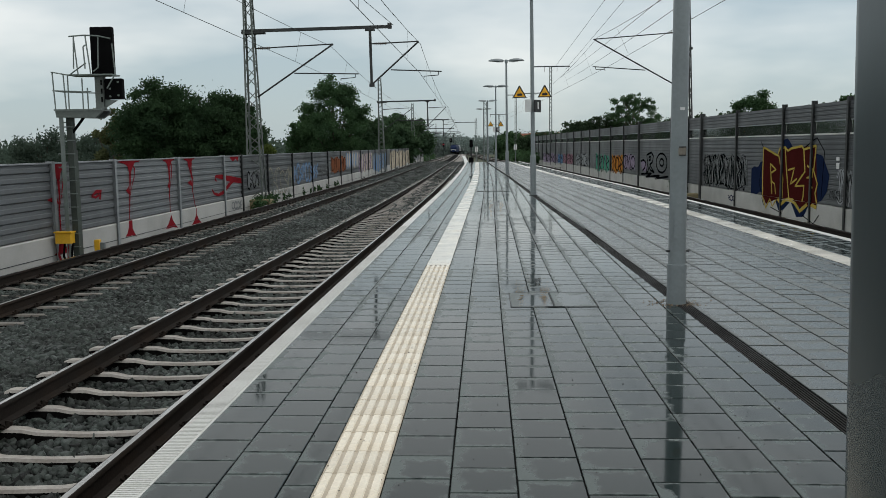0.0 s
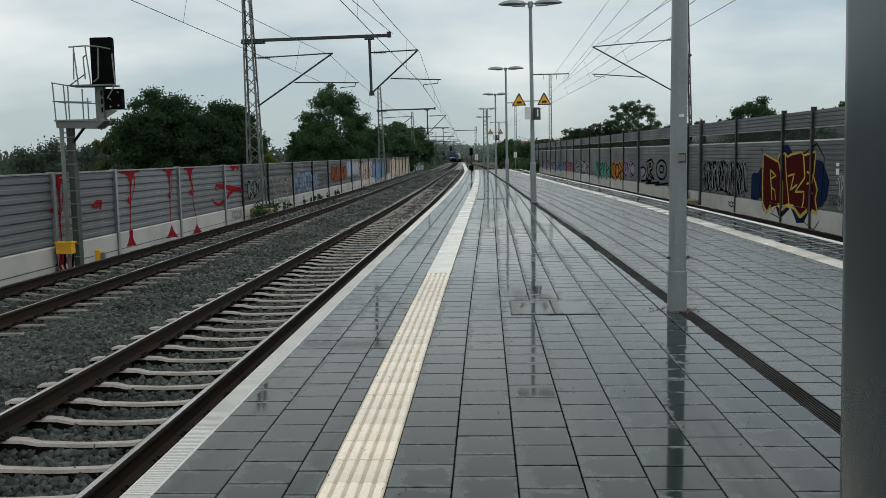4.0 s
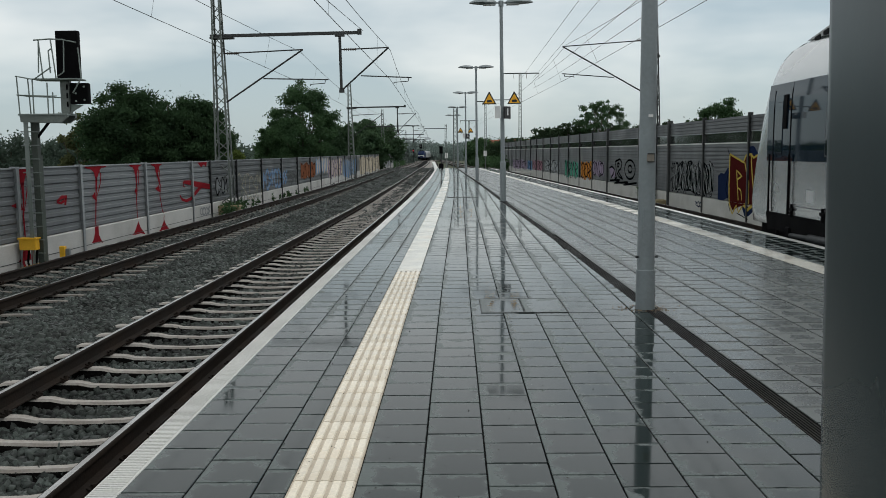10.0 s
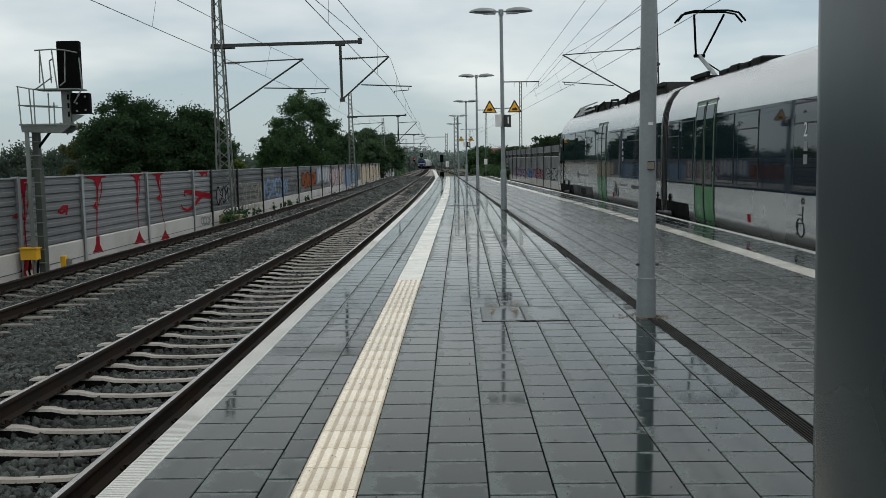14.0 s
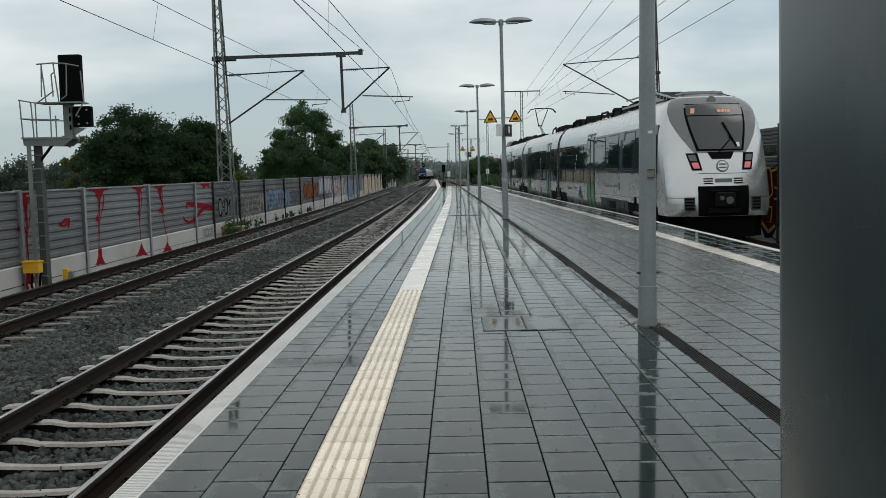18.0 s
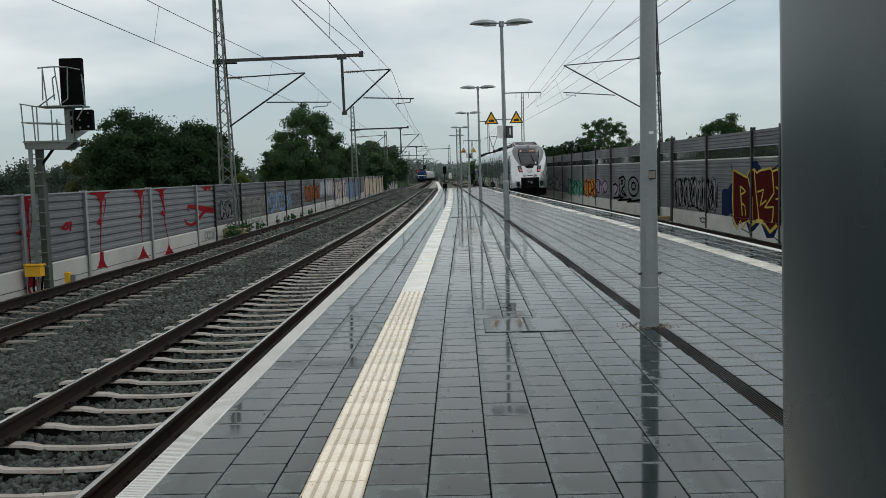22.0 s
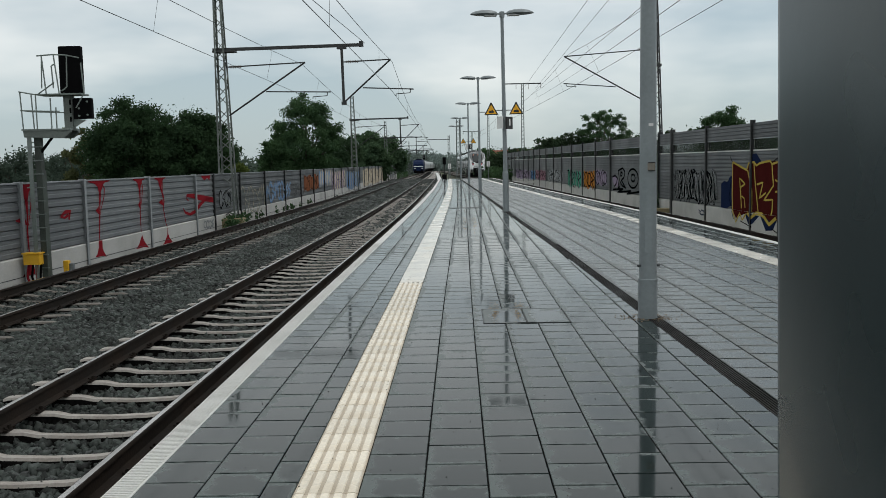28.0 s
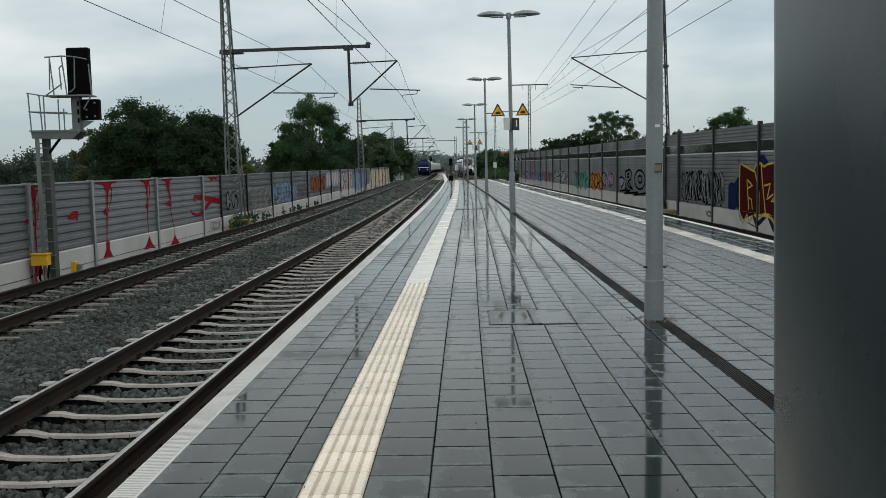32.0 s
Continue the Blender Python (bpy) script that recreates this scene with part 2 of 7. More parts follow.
# ---- shapes ----
class Geo:
    """Collects faces for one mesh; each face keeps the number of its material."""

    def __init__(self):
        self.v, self.f, self.m, self.marks = [], [], [], []

    def add(self, verts, faces, m=0):
        n = len(self.v)
        self.v += [tuple(p) for p in verts]
        self.f += [tuple(i + n for i in f) for f in faces]
        self.m += [m] * len(faces)
        return self

    def mark(self, name):
        """What follows is a piece of its own."""
        self.marks.append((name, len(self.f)))

    def pieces(self):
        cuts = [c for c in self.marks if c[1] < len(self.f)]
        if not cuts or cuts[0][1] > 0:
            cuts.insert(0, ("paint", 0))
        for i, (name, a) in enumerate(cuts):
            b = cuts[i + 1][1] if i + 1 < len(cuts) else len(self.f)
            if b > a:
                used = sorted({k for f in self.f[a:b] for k in f})
                to = {k: n for n, k in enumerate(used)}
                g = Geo()
                g.v = [self.v[k] for k in used]
                g.f = [tuple(to[k] for k in f) for f in self.f[a:b]]
                g.m = self.m[a:b]
                yield name, g

    def box(self, x0, y0, z0, x1, y1, z1, m=0):
        return self.add([(x, y, z) for z in (z0, z1) for y in (y0, y1) for x in (x0, x1)],
                        [(0, 2, 3, 1), (4, 5, 7, 6), (0, 1, 5, 4), (2, 6, 7, 3), (0, 4, 6, 2), (1, 3, 7, 5)], m)

    def chamfered(self, x0, y0, z0, x1, y1, z1, c=0.004, m=0):
        """A box with its upper and upright edges broken."""
        def ring(a, z):
            return [(x0 + a, y0 + c, z), (x0 + c, y0 + a, z), (x1 - c, y0 + a, z), (x1 - a, y0 + c, z),
                    (x1 - a, y1 - c, z), (x1 - c, y1 - a, z), (x0 + c, y1 - a, z), (x0 + a, y1 - c, z)]
        rings = [ring(0, z0), ring(0, z1 - c), ring(c * 0.99, z1)]
        return self.loft(rings, caps=True, m=m)

    def loft(self, rings, caps=True, closed=True, m=0):
        n, k = len(rings[0]), len(rings)
        faces = []
        for i in range(k - 1):
            for j in range(n if closed else n - 1):
                a, b = i * n + j, i * n + (j + 1) % n
                faces.append((a, b, b + n, a + n))
        if caps:
            faces += [tuple(reversed(range(n))), tuple(range((k - 1) * n, k * n))]
        return self.add([p for r in rings for p in r], faces, m)

    def tube(self, a, b, r, seg=8, r2=None, m=0, caps=True):
        a, b = Vector(a), Vector(b)
        r2 = r if r2 is None else r2
        w = (b - a).normalized()
        u = w.cross((0, 0, 1) if abs(w.z) < 0.9 else (1, 0, 0)).normalized()
        v = w.cross(u)
        ring = lambda c, q: [c + (u * math.cos(2 * math.pi * i / seg) + v * math.sin(2 * math.pi * i / seg)) * q for i in range(seg)]
        return self.loft([ring(a, r), ring(b, r2)], caps, m=m)

    def path(self, pts, r, seg=6, m=0):
        for a, b in zip(pts[:-1], pts[1:]):
            self.tube(a, b, r, seg, m=m)
        return self

    def prism(self, outline, axis, a, b, m=0):
        """outline: points of the two other axes; pushed along axis from a to b."""
        def at(p, d):
            q = list(p)
            q.insert(axis, d)
            return tuple(q)
        return self.loft([[at(p, a) for p in outline], [at(p, b) for p in outline]], True, m=m)

    def mesh(self, name, *mats, smooth=False):
        me = bpy.data.meshes.new(name)
        me.from_pydata(self.v, [], self.f)
        for mt in mats:
            me.materials.append(mt)
        if any(self.m):
            me.polygons.foreach_set("material_index", self.m)
        bm = bmesh.new()
        bm.from_mesh(me)
        if len(self.f) < 60000:
            bmesh.ops.recalc_face_normals(bm, faces=bm.faces)
        if smooth:
            for f in bm.faces:
                f.smooth = True
            for e in bm.edges:
                e.smooth = len(e.link_faces) == 2 and e.calc_face_angle(0) < radians(38)
        bm.to_mesh(me)
        bm.free()
        return me


def part(name, geo, mats, parent, label="", smooth=False, m=None):
    """One mesh object under a thing or under a part; m: its pose there."""
    mats = mats if isinstance(mats, (list, tuple)) else (mats,)
    ob = new(name, geo if isinstance(geo, bpy.types.Mesh) else geo.mesh(name, *mats, smooth=smooth))
    ob.parent = parent
    if m is not None:
        ob.matrix_basis = m
    return tagged(ob, label)


def thing(name, label, category, group="", kind="", at=None, geo=None, mats=(), smooth=False):
    """A top-level thing: an Empty at its base, or one mesh."""
    mats = mats if isinstance(mats, (list, tuple)) else (mats,)
    ob = new(name, geo.mesh(name, *mats, smooth=smooth) if geo else None)
    if at is not None:
        ob.matrix_basis = at
    return tagged(ob, label, category, group, kind)


def line(keys, soft=12.0):
    """A smooth plan line x(y) through keys."""
    ys = np.arange(-80.0, 1200.0, 1.0)
    k = np.array(keys)
    xs = np.interp(ys, k[:, 0], k[:, 1])
    w = np.hanning(int(soft) * 2 + 1)
    xs = np.convolve(np.pad(xs, int(soft), mode="edge"), w / w.sum(), "valid")
    return lambda y: np.interp(y, ys, xs)


# ---- plan lines: x as a function of y along the station ----
drift = line([(-80, 0), (8, 0), (20, 0.09), (35, 0.20), (52, 0.20), (75, 0.03), (100, -0.22), (140, -0.8), (190, -1.65), (222, -2.35), (260, -3.0), (310, -4.4), (345, -5.2), (385, -5.8), (430, -4.2), (490, -0.6), (600, 9), (1200, 80)], 7)
drain_x = line([(-80, 2.1), (5, 2.08), (9, 2.0), (14, 1.93), (18, 1.84), (26, 1.66), (42, 1.36), (71, 0.68), (84, 0.35), (1200, -20)], 3)
right_edge = line([(-80, 5.9), (10, 5.86), (17, 5.79), (25, 5.62), (33, 5.32), (40, 5.02), (50, 4.64), (69, 4.0), (84, 3.5), (110, 2.6), (147, 1.72), (171, 0.95), (200, -0.25), (230, -1.4), (400, -8), (1200, -40)], 6)
right_track = lambda y: right_edge(y) + 1.70 + np.interp(y, (15, 36), (0.0, 0.12))
TRACK_NEAR, TRACK_FAR = -3.165, -7.33
RAIL_Z, SLEEPER_Z, PLATFORM_END = -0.60, -0.785, 83.5
left_edge = lambda y: -1.49 + drift(y)
# beyond the platform the line runs gently downhill
fall = line([(-80, 0), (100, 0), (146, -0.26), (210, -0.66), (300, -0.92), (380, -1.3), (600, -2.4), (1200, -5.4)], 12)


def strip(g, xa, xb, za, zb, y0, y1, step=2.0, m=0, zc=None):
    """A long bar between two plan lines, from height za to zb."""
    n = max(2, int((y1 - y0) / step) + 1)
    rings = []
    for y in np.linspace(y0, y1, n):
        a, b = float(xa(y)), float(xb(y))
        rings.append([(a, y, za), (b, y, za), (b, y, zb), (a, y, zb)])
    return g.loft(rings, True, m=m)


# ---- ground ----
g = Geo()
xs = [-3000, -400, -120, -60, -30, -14, -10.2, 12.5, 16, 30, 60, 120, 400, 3000]
ys = [-300, -60, 0, 40, 90, 140, 200, 300, 500, 900, 4000]
verts, faces = [], []
for j, y in enumerate(ys):
    for i, x in enumerate(xs):
        low = -1.12 if -10.3 < x < 12.6 else -1.5 if abs(x) < 17 else -3.2
        verts.append((x, y, low + float(fall(min(y, 600)))))
        if i and j:
            k = j * len(xs) + i
            faces.append((k - len(xs) - 1, k - len(xs), k, k - 1))
g.add(verts, faces)
thing("ground", "damp earth and grass beside the railway", "ground", kind="structure", geo=g, mats=EARTH)

# ---- platform body, edges, drain ----
g = Geo()
strip(g, lambda y: left_edge(y) + 0.02, lambda y: right_edge(y) - 0.02, -1.1, -0.006, -40, PLATFORM_END)
platform = thing("platform", "wet island platform paved with grey concrete slabs", "platform", kind="structure", geo=g, mats=JOINT)


def edge_block(xa, xb, y0, y1, ribs):
    g = Geo()
    a0, b0, a1, b1 = float(xa(y0)), float(xb(y0)), float(xa(y1)), float(xb(y1))
    y0, y1 = y0 + 0.003, y1 - 0.003
    g.loft([[(a0, y0, -0.20), (b0, y0, -0.20), (b0, y0, -0.004), (b0 - 0.004, y0, 0.0), (a0 + 0.006, y0, 0.0), (a0, y0, -0.006)],
            [(a1, y1, -0.20), (b1, y1, -0.20), (b1, y1, -0.004), (b1 - 0.004, y1, 0.0), (a1 + 0.006, y1, 0.0), (a1, y1, -0.006)]])
    if ribs:
        n = int((y1 - y0) / 0.0225)
        for i in range(n):
            y = y0 + (i + 0.25) * (y1 - y0) / n
            g.box(a0 + 0.012, y, 0.0005, b0 - 0.012, y + 0.011, 0.0035)
    return g


for i in range(-12, 84):
    y0 = 2.80 + i
    if y0 < PLATFORM_END:
        part("edge_stone", edge_block(left_edge, lambda y: left_edge(y) + 0.143, y0, min(y0 + 1.0, PLATFORM_END), -2 <= i < 14), EDGE, platform)
for i in range(-8, 39):
    y0 = 6 + 2.0 * i
    part("edge_stone", edge_block(lambda y: right_edge(y) - 0.145, right_edge, y0, min(y0 + 2.0, PLATFORM_END), False), EDGE, platform)

# the slotted drain between the two halves of the paving
drain = thing("drainage_channel", "long dark slotted steel drainage channel in the wet paving", "drain")
for y0 in range(-12, 84, 6):
    g = Geo()
    y1 = min(y0 + 6, PLATFORM_END)
    for k in range(6):
        off = -0.05 + 0.02 * k
        strip(g, lambda y: drain_x(y) + off - 0.0035, lambda y: drain_x(y) + off + 0.0035, -0.022, -0.003, y0, y1, 1.5)
    for y in np.arange(y0 + 0.1, y1, 0.25 if y0 < 18 else 1.0):
        x = float(drain_x(y))
        g.box(x - 0.058, y, -0.02, x + 0.058, y + 0.008, -0.008)
    part("grate", g, GRATE, drain)


# ---- paving ----
def phase(x):
    """Where the cross joints of a column lie: half a slab apart from column to column."""
    if x < -0.5:
        return 0.21 if x > -0.8 else 0.045 if x > -1.1 else 0.225
    return (0.291 if round(x / 0.3) % 2 else 0.137) - 0.026 * x


def slab_geo(w, d):
    return Geo().chamfered(-w / 2 + 0.0034, -d / 2 + 0.0052, -0.06, w / 2 - 0.0034, d / 2 - 0.0052, 0.0, 0.003)


NEAR_Y = 12.2
rest, drier = Geo(), Geo()
shared = {w: slab_geo(w, 0.3).mesh("slab", SLAB) for w in (0.3, 0.15)}
for w, sm in shared.items():
    lay = sm.uv_layers.new(name="slab")
    for lp in sm.loops:
        co = sm.vertices[lp.vertex_index].co
        lay.data[lp.index].uv = (co.x / w + 0.5, co.y / 0.3 + 0.5)
columns = [(-1.35, 0.3), (-1.05, 0.3), (-0.75, 0.15)] + [(-0.3 + 0.3 * k, 0.3) for k in range(8)]


HATCH = (0.40, 8.21, 1.22, 9.01)
for x0, w in columns:
    y = math.floor((-9 - phase(x0)) / 0.3) * 0.3 + phase(x0)
    while y < PLATFORM_END - 0.1:
        ya, yb = y, min(y + 0.3, PLATFORM_END)
        y += 0.3
        xa, xb = x0 + float(drift(ya)), x0 + w + float(drift(ya))
        stop = float(drain_x(ya)) - 0.064
        if xa > stop - 0.03:
            continue
        if 3.3 < ya < NEAR_Y and xb < stop:
            ob = part("slab", shared[w], None, platform, m=pose(x0 + w / 2 + float(drift(ya)), ya + 0.15, random.uniform(-0.0008, 0.0008), random.uniform(-0.12, 0.12), random.uniform(-0.12, 0.12)))
            continue
        xb = min(xb, stop)
        d1 = float(drift(yb)) - float(drift(ya))
        z, t1, t2 = (random.uniform(-0.0008, 0.0008) for _ in range(3))
        e = min(0.007, 0.0042 + 0.00015 * max(0, ya))
        f = e * 1.4
        rest.add([(xa + e, ya + f, z), (xb - e, ya + f, z + t1), (xb - e + d1, yb - f, z + t1 + t2), (xa + e + d1, yb - f, z + t2),
                  (xa + e, ya + f, -0.03), (xb - e, ya + f, -0.03), (xb - e + d1, yb - f, -0.03), (xa + e + d1, yb - f, -0.03)],
                 [(0, 1, 2, 3), (4, 5, 1, 0), (5, 6, 2, 1), (6, 7, 3, 2), (7, 4, 0, 3)])
# the half beyond the drain follows the curve of the other edge
cols_r = [(0.145, 0.275), (0.42, 0.275), (0.695, 0.275), (1.285, 0.109)] + [(1.394 + 0.346 * k, 0.346) for k in range(8)]
for col, (o0, w) in enumerate(cols_r):
    y = 0.15 * (col % 2) - 9.0
    while y < PLATFORM_END - 0.1:
        ya, yb = y, min(y + 0.3, PLATFORM_END)
        y += 0.3
        xb0, xb1 = float(right_edge(ya)) - o0, float(right_edge(yb)) - o0
        xa0, xa1 = xb0 - w, xb1 - w
        s0, s1 = float(drain_x(ya)) + 0.064, float(drain_x(yb)) + 0.064
        if xb0 < s0 + 0.03:
            continue
        xa0, xa1 = max(xa0, s0), max(xa1, s1)
        z, t1, t2 = (random.uniform(-0.0008, 0.0008) for _ in range(3))
        e = min(0.0095, 0.0062 + 0.00015 * max(0, ya))
        f = e * 1.25
        (rest if o0 < 0.8 else drier).add([(xa0 + e, ya + f, z), (xb0 - e, ya + f, z + t1), (xb1 - e, yb - f, z + t1 + t2), (xa1 + e, yb - f, z + t2),
                  (xa0 + e, ya + f, -0.03), (xb0 - e, ya + f, -0.03), (xb1 - e, yb - f, -0.03), (xa1 + e, yb - f, -0.03)],
                 [(0, 1, 2, 3), (4, 5, 1, 0), (5, 6, 2, 1), (6, 7, 3, 2), (7, 4, 0, 3)])
for geo, mat, label in ((rest, SLAB_FAR, "rows of wet grey slabs"), (drier, SLAB_DRIER, "rows of damp grey slabs beyond the drain")):
    me = bpy.data.meshes.new("slab_paving")
    me.from_pydata(geo.v, [], geo.f)
    lay = me.uv_layers.new(name="slab")
    corner = np.array(((0, 0), (1, 0), (1, 1), (0, 1)) * 2, float)
    ids = np.zeros(len(me.loops), np.int32)
    me.loops.foreach_get("vertex_index", ids)
    lay.data.foreach_set("uv", corner[ids % 8].ravel())
    me.materials.append(mat)
    tagged(part("slab_paving", me, None, platform, label), kind="stuff")


# tactile guide strips with raised ribs
def tactile_geo(w, d):
    g = Geo().chamfered(-w / 2 + 0.001, -d / 2 + 0.0022, -0.05, w / 2 - 0.001, d / 2 - 0.0022, 0.001, 0.002)
    for k in range(5):
        x = -w / 2 + w * (k + 0.5) / 5
        g.prism([(x - 0.021, 0.0011), (x + 0.021, 0.0011), (x + 0.016, 0.006), (x - 0.016, 0.006)], 1, -d / 2 + 0.003, d / 2 - 0.003, m=1)
    return g


guide = thing("tactile_strip", "cream ribbed tactile guide strip set in the wet paving", "tactile paving", "tactile strips")
near = tactile_geo(0.30, 0.30).mesh("tactile_slab", TACTILE_GROOVE, TACTILE)
far = Geo()
y = 2.45 - 0.3 * 38
while y < PLATFORM_END:
    if 0 < y < 11:
        part("tactile_slab", near, None, guide, m=pose(-0.45 + float(drift(y)), y + 0.15, 0))
    else:
        d0, d1 = float(drift(y)), float(drift(y + 0.3))
        z = 0.004
        far.add([(-0.599 + d0, y + 0.002, z), (-0.301 + d0, y + 0.002, z), (-0.301 + d1, y + 0.298, z), (-0.599 + d1, y + 0.298, z)], [(0, 1, 2, 3)])
    y += 0.3
tagged(part("tactile_slab", far, TACTILE_FAR, guide), kind="stuff")
guide = thing("tactile_strip", "pale tactile guide strip along the far platform edge", "tactile paving", "tactile strips")
far = Geo()
y = 4.0 - 0.3 * 43
while y < PLATFORM_END:
    e0, e1 = float(right_edge(y)), float(right_edge(y + 0.3))
    far.add([(e0 - 1.285, y + 0.002, 0.003), (e0 - 0.97, y + 0.002, 0.003), (e1 - 0.97, y + 0.298, 0.003), (e1 - 1.285, y + 0.298, 0.003)], [(0, 1, 2, 3)])
    y += 0.3
tagged(part("tactile_slab", far, TACTILE_FAR, guide), kind="stuff")

# service hatch: paved lid in a thin steel frame
hatch = thing("service_hatch", "paved service hatch with a thin steel frame, flush in the platform", "hatch")
g = Geo()
x0, y0, x1, y1 = HATCH
for a in ((x0, y0, x1, y0 + 0.008), (x0, y1 - 0.008, x1, y1), (x0, y0, x0 + 0.008, y1), (x1 - 0.008, y0, x1, y1), (0.806, y0, 0.814, y1)):
    g.box(a[0], a[1], -0.02, a[2], a[3], 0.005)
part("frame", g, MAST_DARK, hatch)
for a, b in ((x0 + 0.012, 0.802), (0.818, x1 - 0.012)):
    lid = part("lid", Geo().chamfered(a, y0 + 0.010, -0.02, b, y1 - 0.010, 0.004, 0.003), SLAB, hatch, "grey slab lid")
    lay = lid.data.uv_layers.new(name="slab")
    for lp in lid.data.loops:
        co = lid.data.vertices[lp.vertex_index].co
        lay.data[lp.index].uv = (0.5 + ((co.x - a) / (b - a) - 0.5) * 1.25, 0.5 + ((co.y - y0) / (y1 - y0) - 0.5) * 1.25)
g = Geo()
g.box(0.72, y0 - 0.004, 0.001, 0.90, y0 + 0.012, 0.008)
part("lifting_slot", g, MAST_DARK, hatch)
cross = thing("cross_channel", "short dark steel drain grate across the paving", "drain", geo=Geo().box(-0.23 + 0.15, 29.3, -0.01, 0.95, 29.75, 0.004), mats=MAST_DARK)


# ---- tracks ----
def rail_profile(x):
    h = 0.036
    return [(x - 0.075, -0.772), (x + 0.075, -0.772), (x + 0.075, -0.760), (x + 0.012, -0.742), (x + 0.010, -0.645), (x + h, -0.632), (x + h, -0.612),
            (x + h - 0.007, -0.602), (x + h - 0.014, RAIL_Z), (x - h + 0.014, RAIL_Z), (x - h + 0.007, -0.602), (x - h, -0.612), (x - h, -0.632), (x - 0.010, -0.645), (x - 0.012, -0.742), (x - 0.075, -0.760)]


def rail(centre, off, y0, y1, z=0.0):
    g = Geo()
    n = int((y1 - y0) / 4) + 2
    ys = [y0 + (y1 - y0) * (i / (n - 1)) ** 1.3 for i in range(n)]
    prof = len(rail_profile(0))
    rings = [[(px, y, pz + z + float(fall(y))) for px, pz in rail_profile(float(centre(y)) + off)] for y in ys]
    g.loft(rings, True)
    for k in range(len(g.f) - 2):
        if k % prof in (8,):
            g.m[k] = 1
    return g


def sleeper_geo():
    """A prestressed sleeper: broad high ends, a lower waist, sloping flanks painted shade-black."""
    g = Geo()
    rings = []
    for x, top, half in ((-1.3, -0.012, 0.060), (-1.24, 0, 0.058), (-1.0, 0.0, 0.054), (-0.62, 0.0, 0.052), (-0.50, -0.004, 0.046), (-0.38, -0.030, 0.036), (0, -0.042, 0.033), (0.38, -0.030, 0.036), (0.62, 0, 0.052), (1.0, 0.0, 0.054), (1.24, 0, 0.058), (1.3, -0.012, 0.060)):
        rings.append([(x, -half - 0.055, -0.20), (x, half + 0.055, -0.20), (x, half + 0.012, top - 0.025), (x, half, top), (x, -half, top), (x, -half - 0.012, top - 0.025)])
    g.loft(rings, True)
    # concrete on top; the flanks' shade is painted on as near-black
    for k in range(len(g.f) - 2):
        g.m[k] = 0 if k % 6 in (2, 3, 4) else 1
    return g


def clip_geo():
    """The fastening of one rail on one sleeper: pads, clips and screws."""
    g = Geo()
    for s in (-1, 1):
        g.box(s * 0.085 - 0.02, -0.07, 0, s * 0.085 + 0.02, 0.07, 0.022)
        g.tube((s * 0.10, 0, 0.01), (s * 0.10, 0, 0.062), 0.017, 6)
        for t in (-1, 1):
            g.tube((s * 0.12, t * 0.055, 0.025), (s * 0.06, t * 0.03, 0.04), 0.008, 5)
    return g


SLEEPER_MESH, SLEEPER_OLD = sleeper_geo().mesh("sleeper", SLEEPER, GAP_SHADE), sleeper_geo().mesh("sleeper", SLEEPER_DIRTY, GAP_SHADE)


def track(name, label, centre, y0, y1, first, parts_to, clips_to, mesh, cant=0.0):
    t = thing(name, label, "railway track", "tracks")
    for off in (-0.7535, 0.7535):
        part("rail", rail(centre, off, y0, y1, cant if off > 0 else 0.0), (RAIL_SIDE, RAIL_TOP), t, "worn steel rail with a shiny head", smooth=True)
    joined, clips = Geo(), Geo()
    cg = clip_geo()
    y = first
    while y < y1:
        c = float(centre(y))
        turn = -math.degrees(math.atan(float(centre(y + 1)) - c))
        if y < parts_to:
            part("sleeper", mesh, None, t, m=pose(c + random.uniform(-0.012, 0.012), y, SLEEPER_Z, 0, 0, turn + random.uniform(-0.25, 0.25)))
        else:
            d = float(fall(y))
            joined.box(c - 1.3, y - 0.11, SLEEPER_Z - 0.15 + d, c + 1.3, y + 0.11, SLEEPER_Z + d)
        if y < clips_to:
            for off in (-0.7535, 0.7535):
                clips.add([(px + c + off, py + y, pz + SLEEPER_Z) for px, py, pz in cg.v], cg.f)
        y += 0.6
    if joined.v:
        tagged(part("sleeper", joined, mesh.materials[0], t), kind="stuff")
    tagged(part("rail_fastening", clips, RAIL_SIDE, t, "rusty rail clips and screws"), kind="stuff")
    return t


track("railway_track", "railway track on concrete sleepers beside the platform", lambda y: TRACK_NEAR + drift(y), -12, 420, 4.63 - 0.6 * 20, 90, 45, SLEEPER_MESH)
track("railway_track", "railway track on concrete sleepers along the noise barrier", lambda y: TRACK_FAR + drift(y) * 1.05, -12, 600, 9.1 - 0.6 * 30, 90, 45, SLEEPER_OLD)
track("railway_track", "railway track curving away beside the tall noise barrier", right_track, -12, 420, 6.0 - 0.6 * 25, 30, 30, SLEEPER_OLD, 0.10)

# ballast: many loose stones on a bed painted near-black as gap shade
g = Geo()
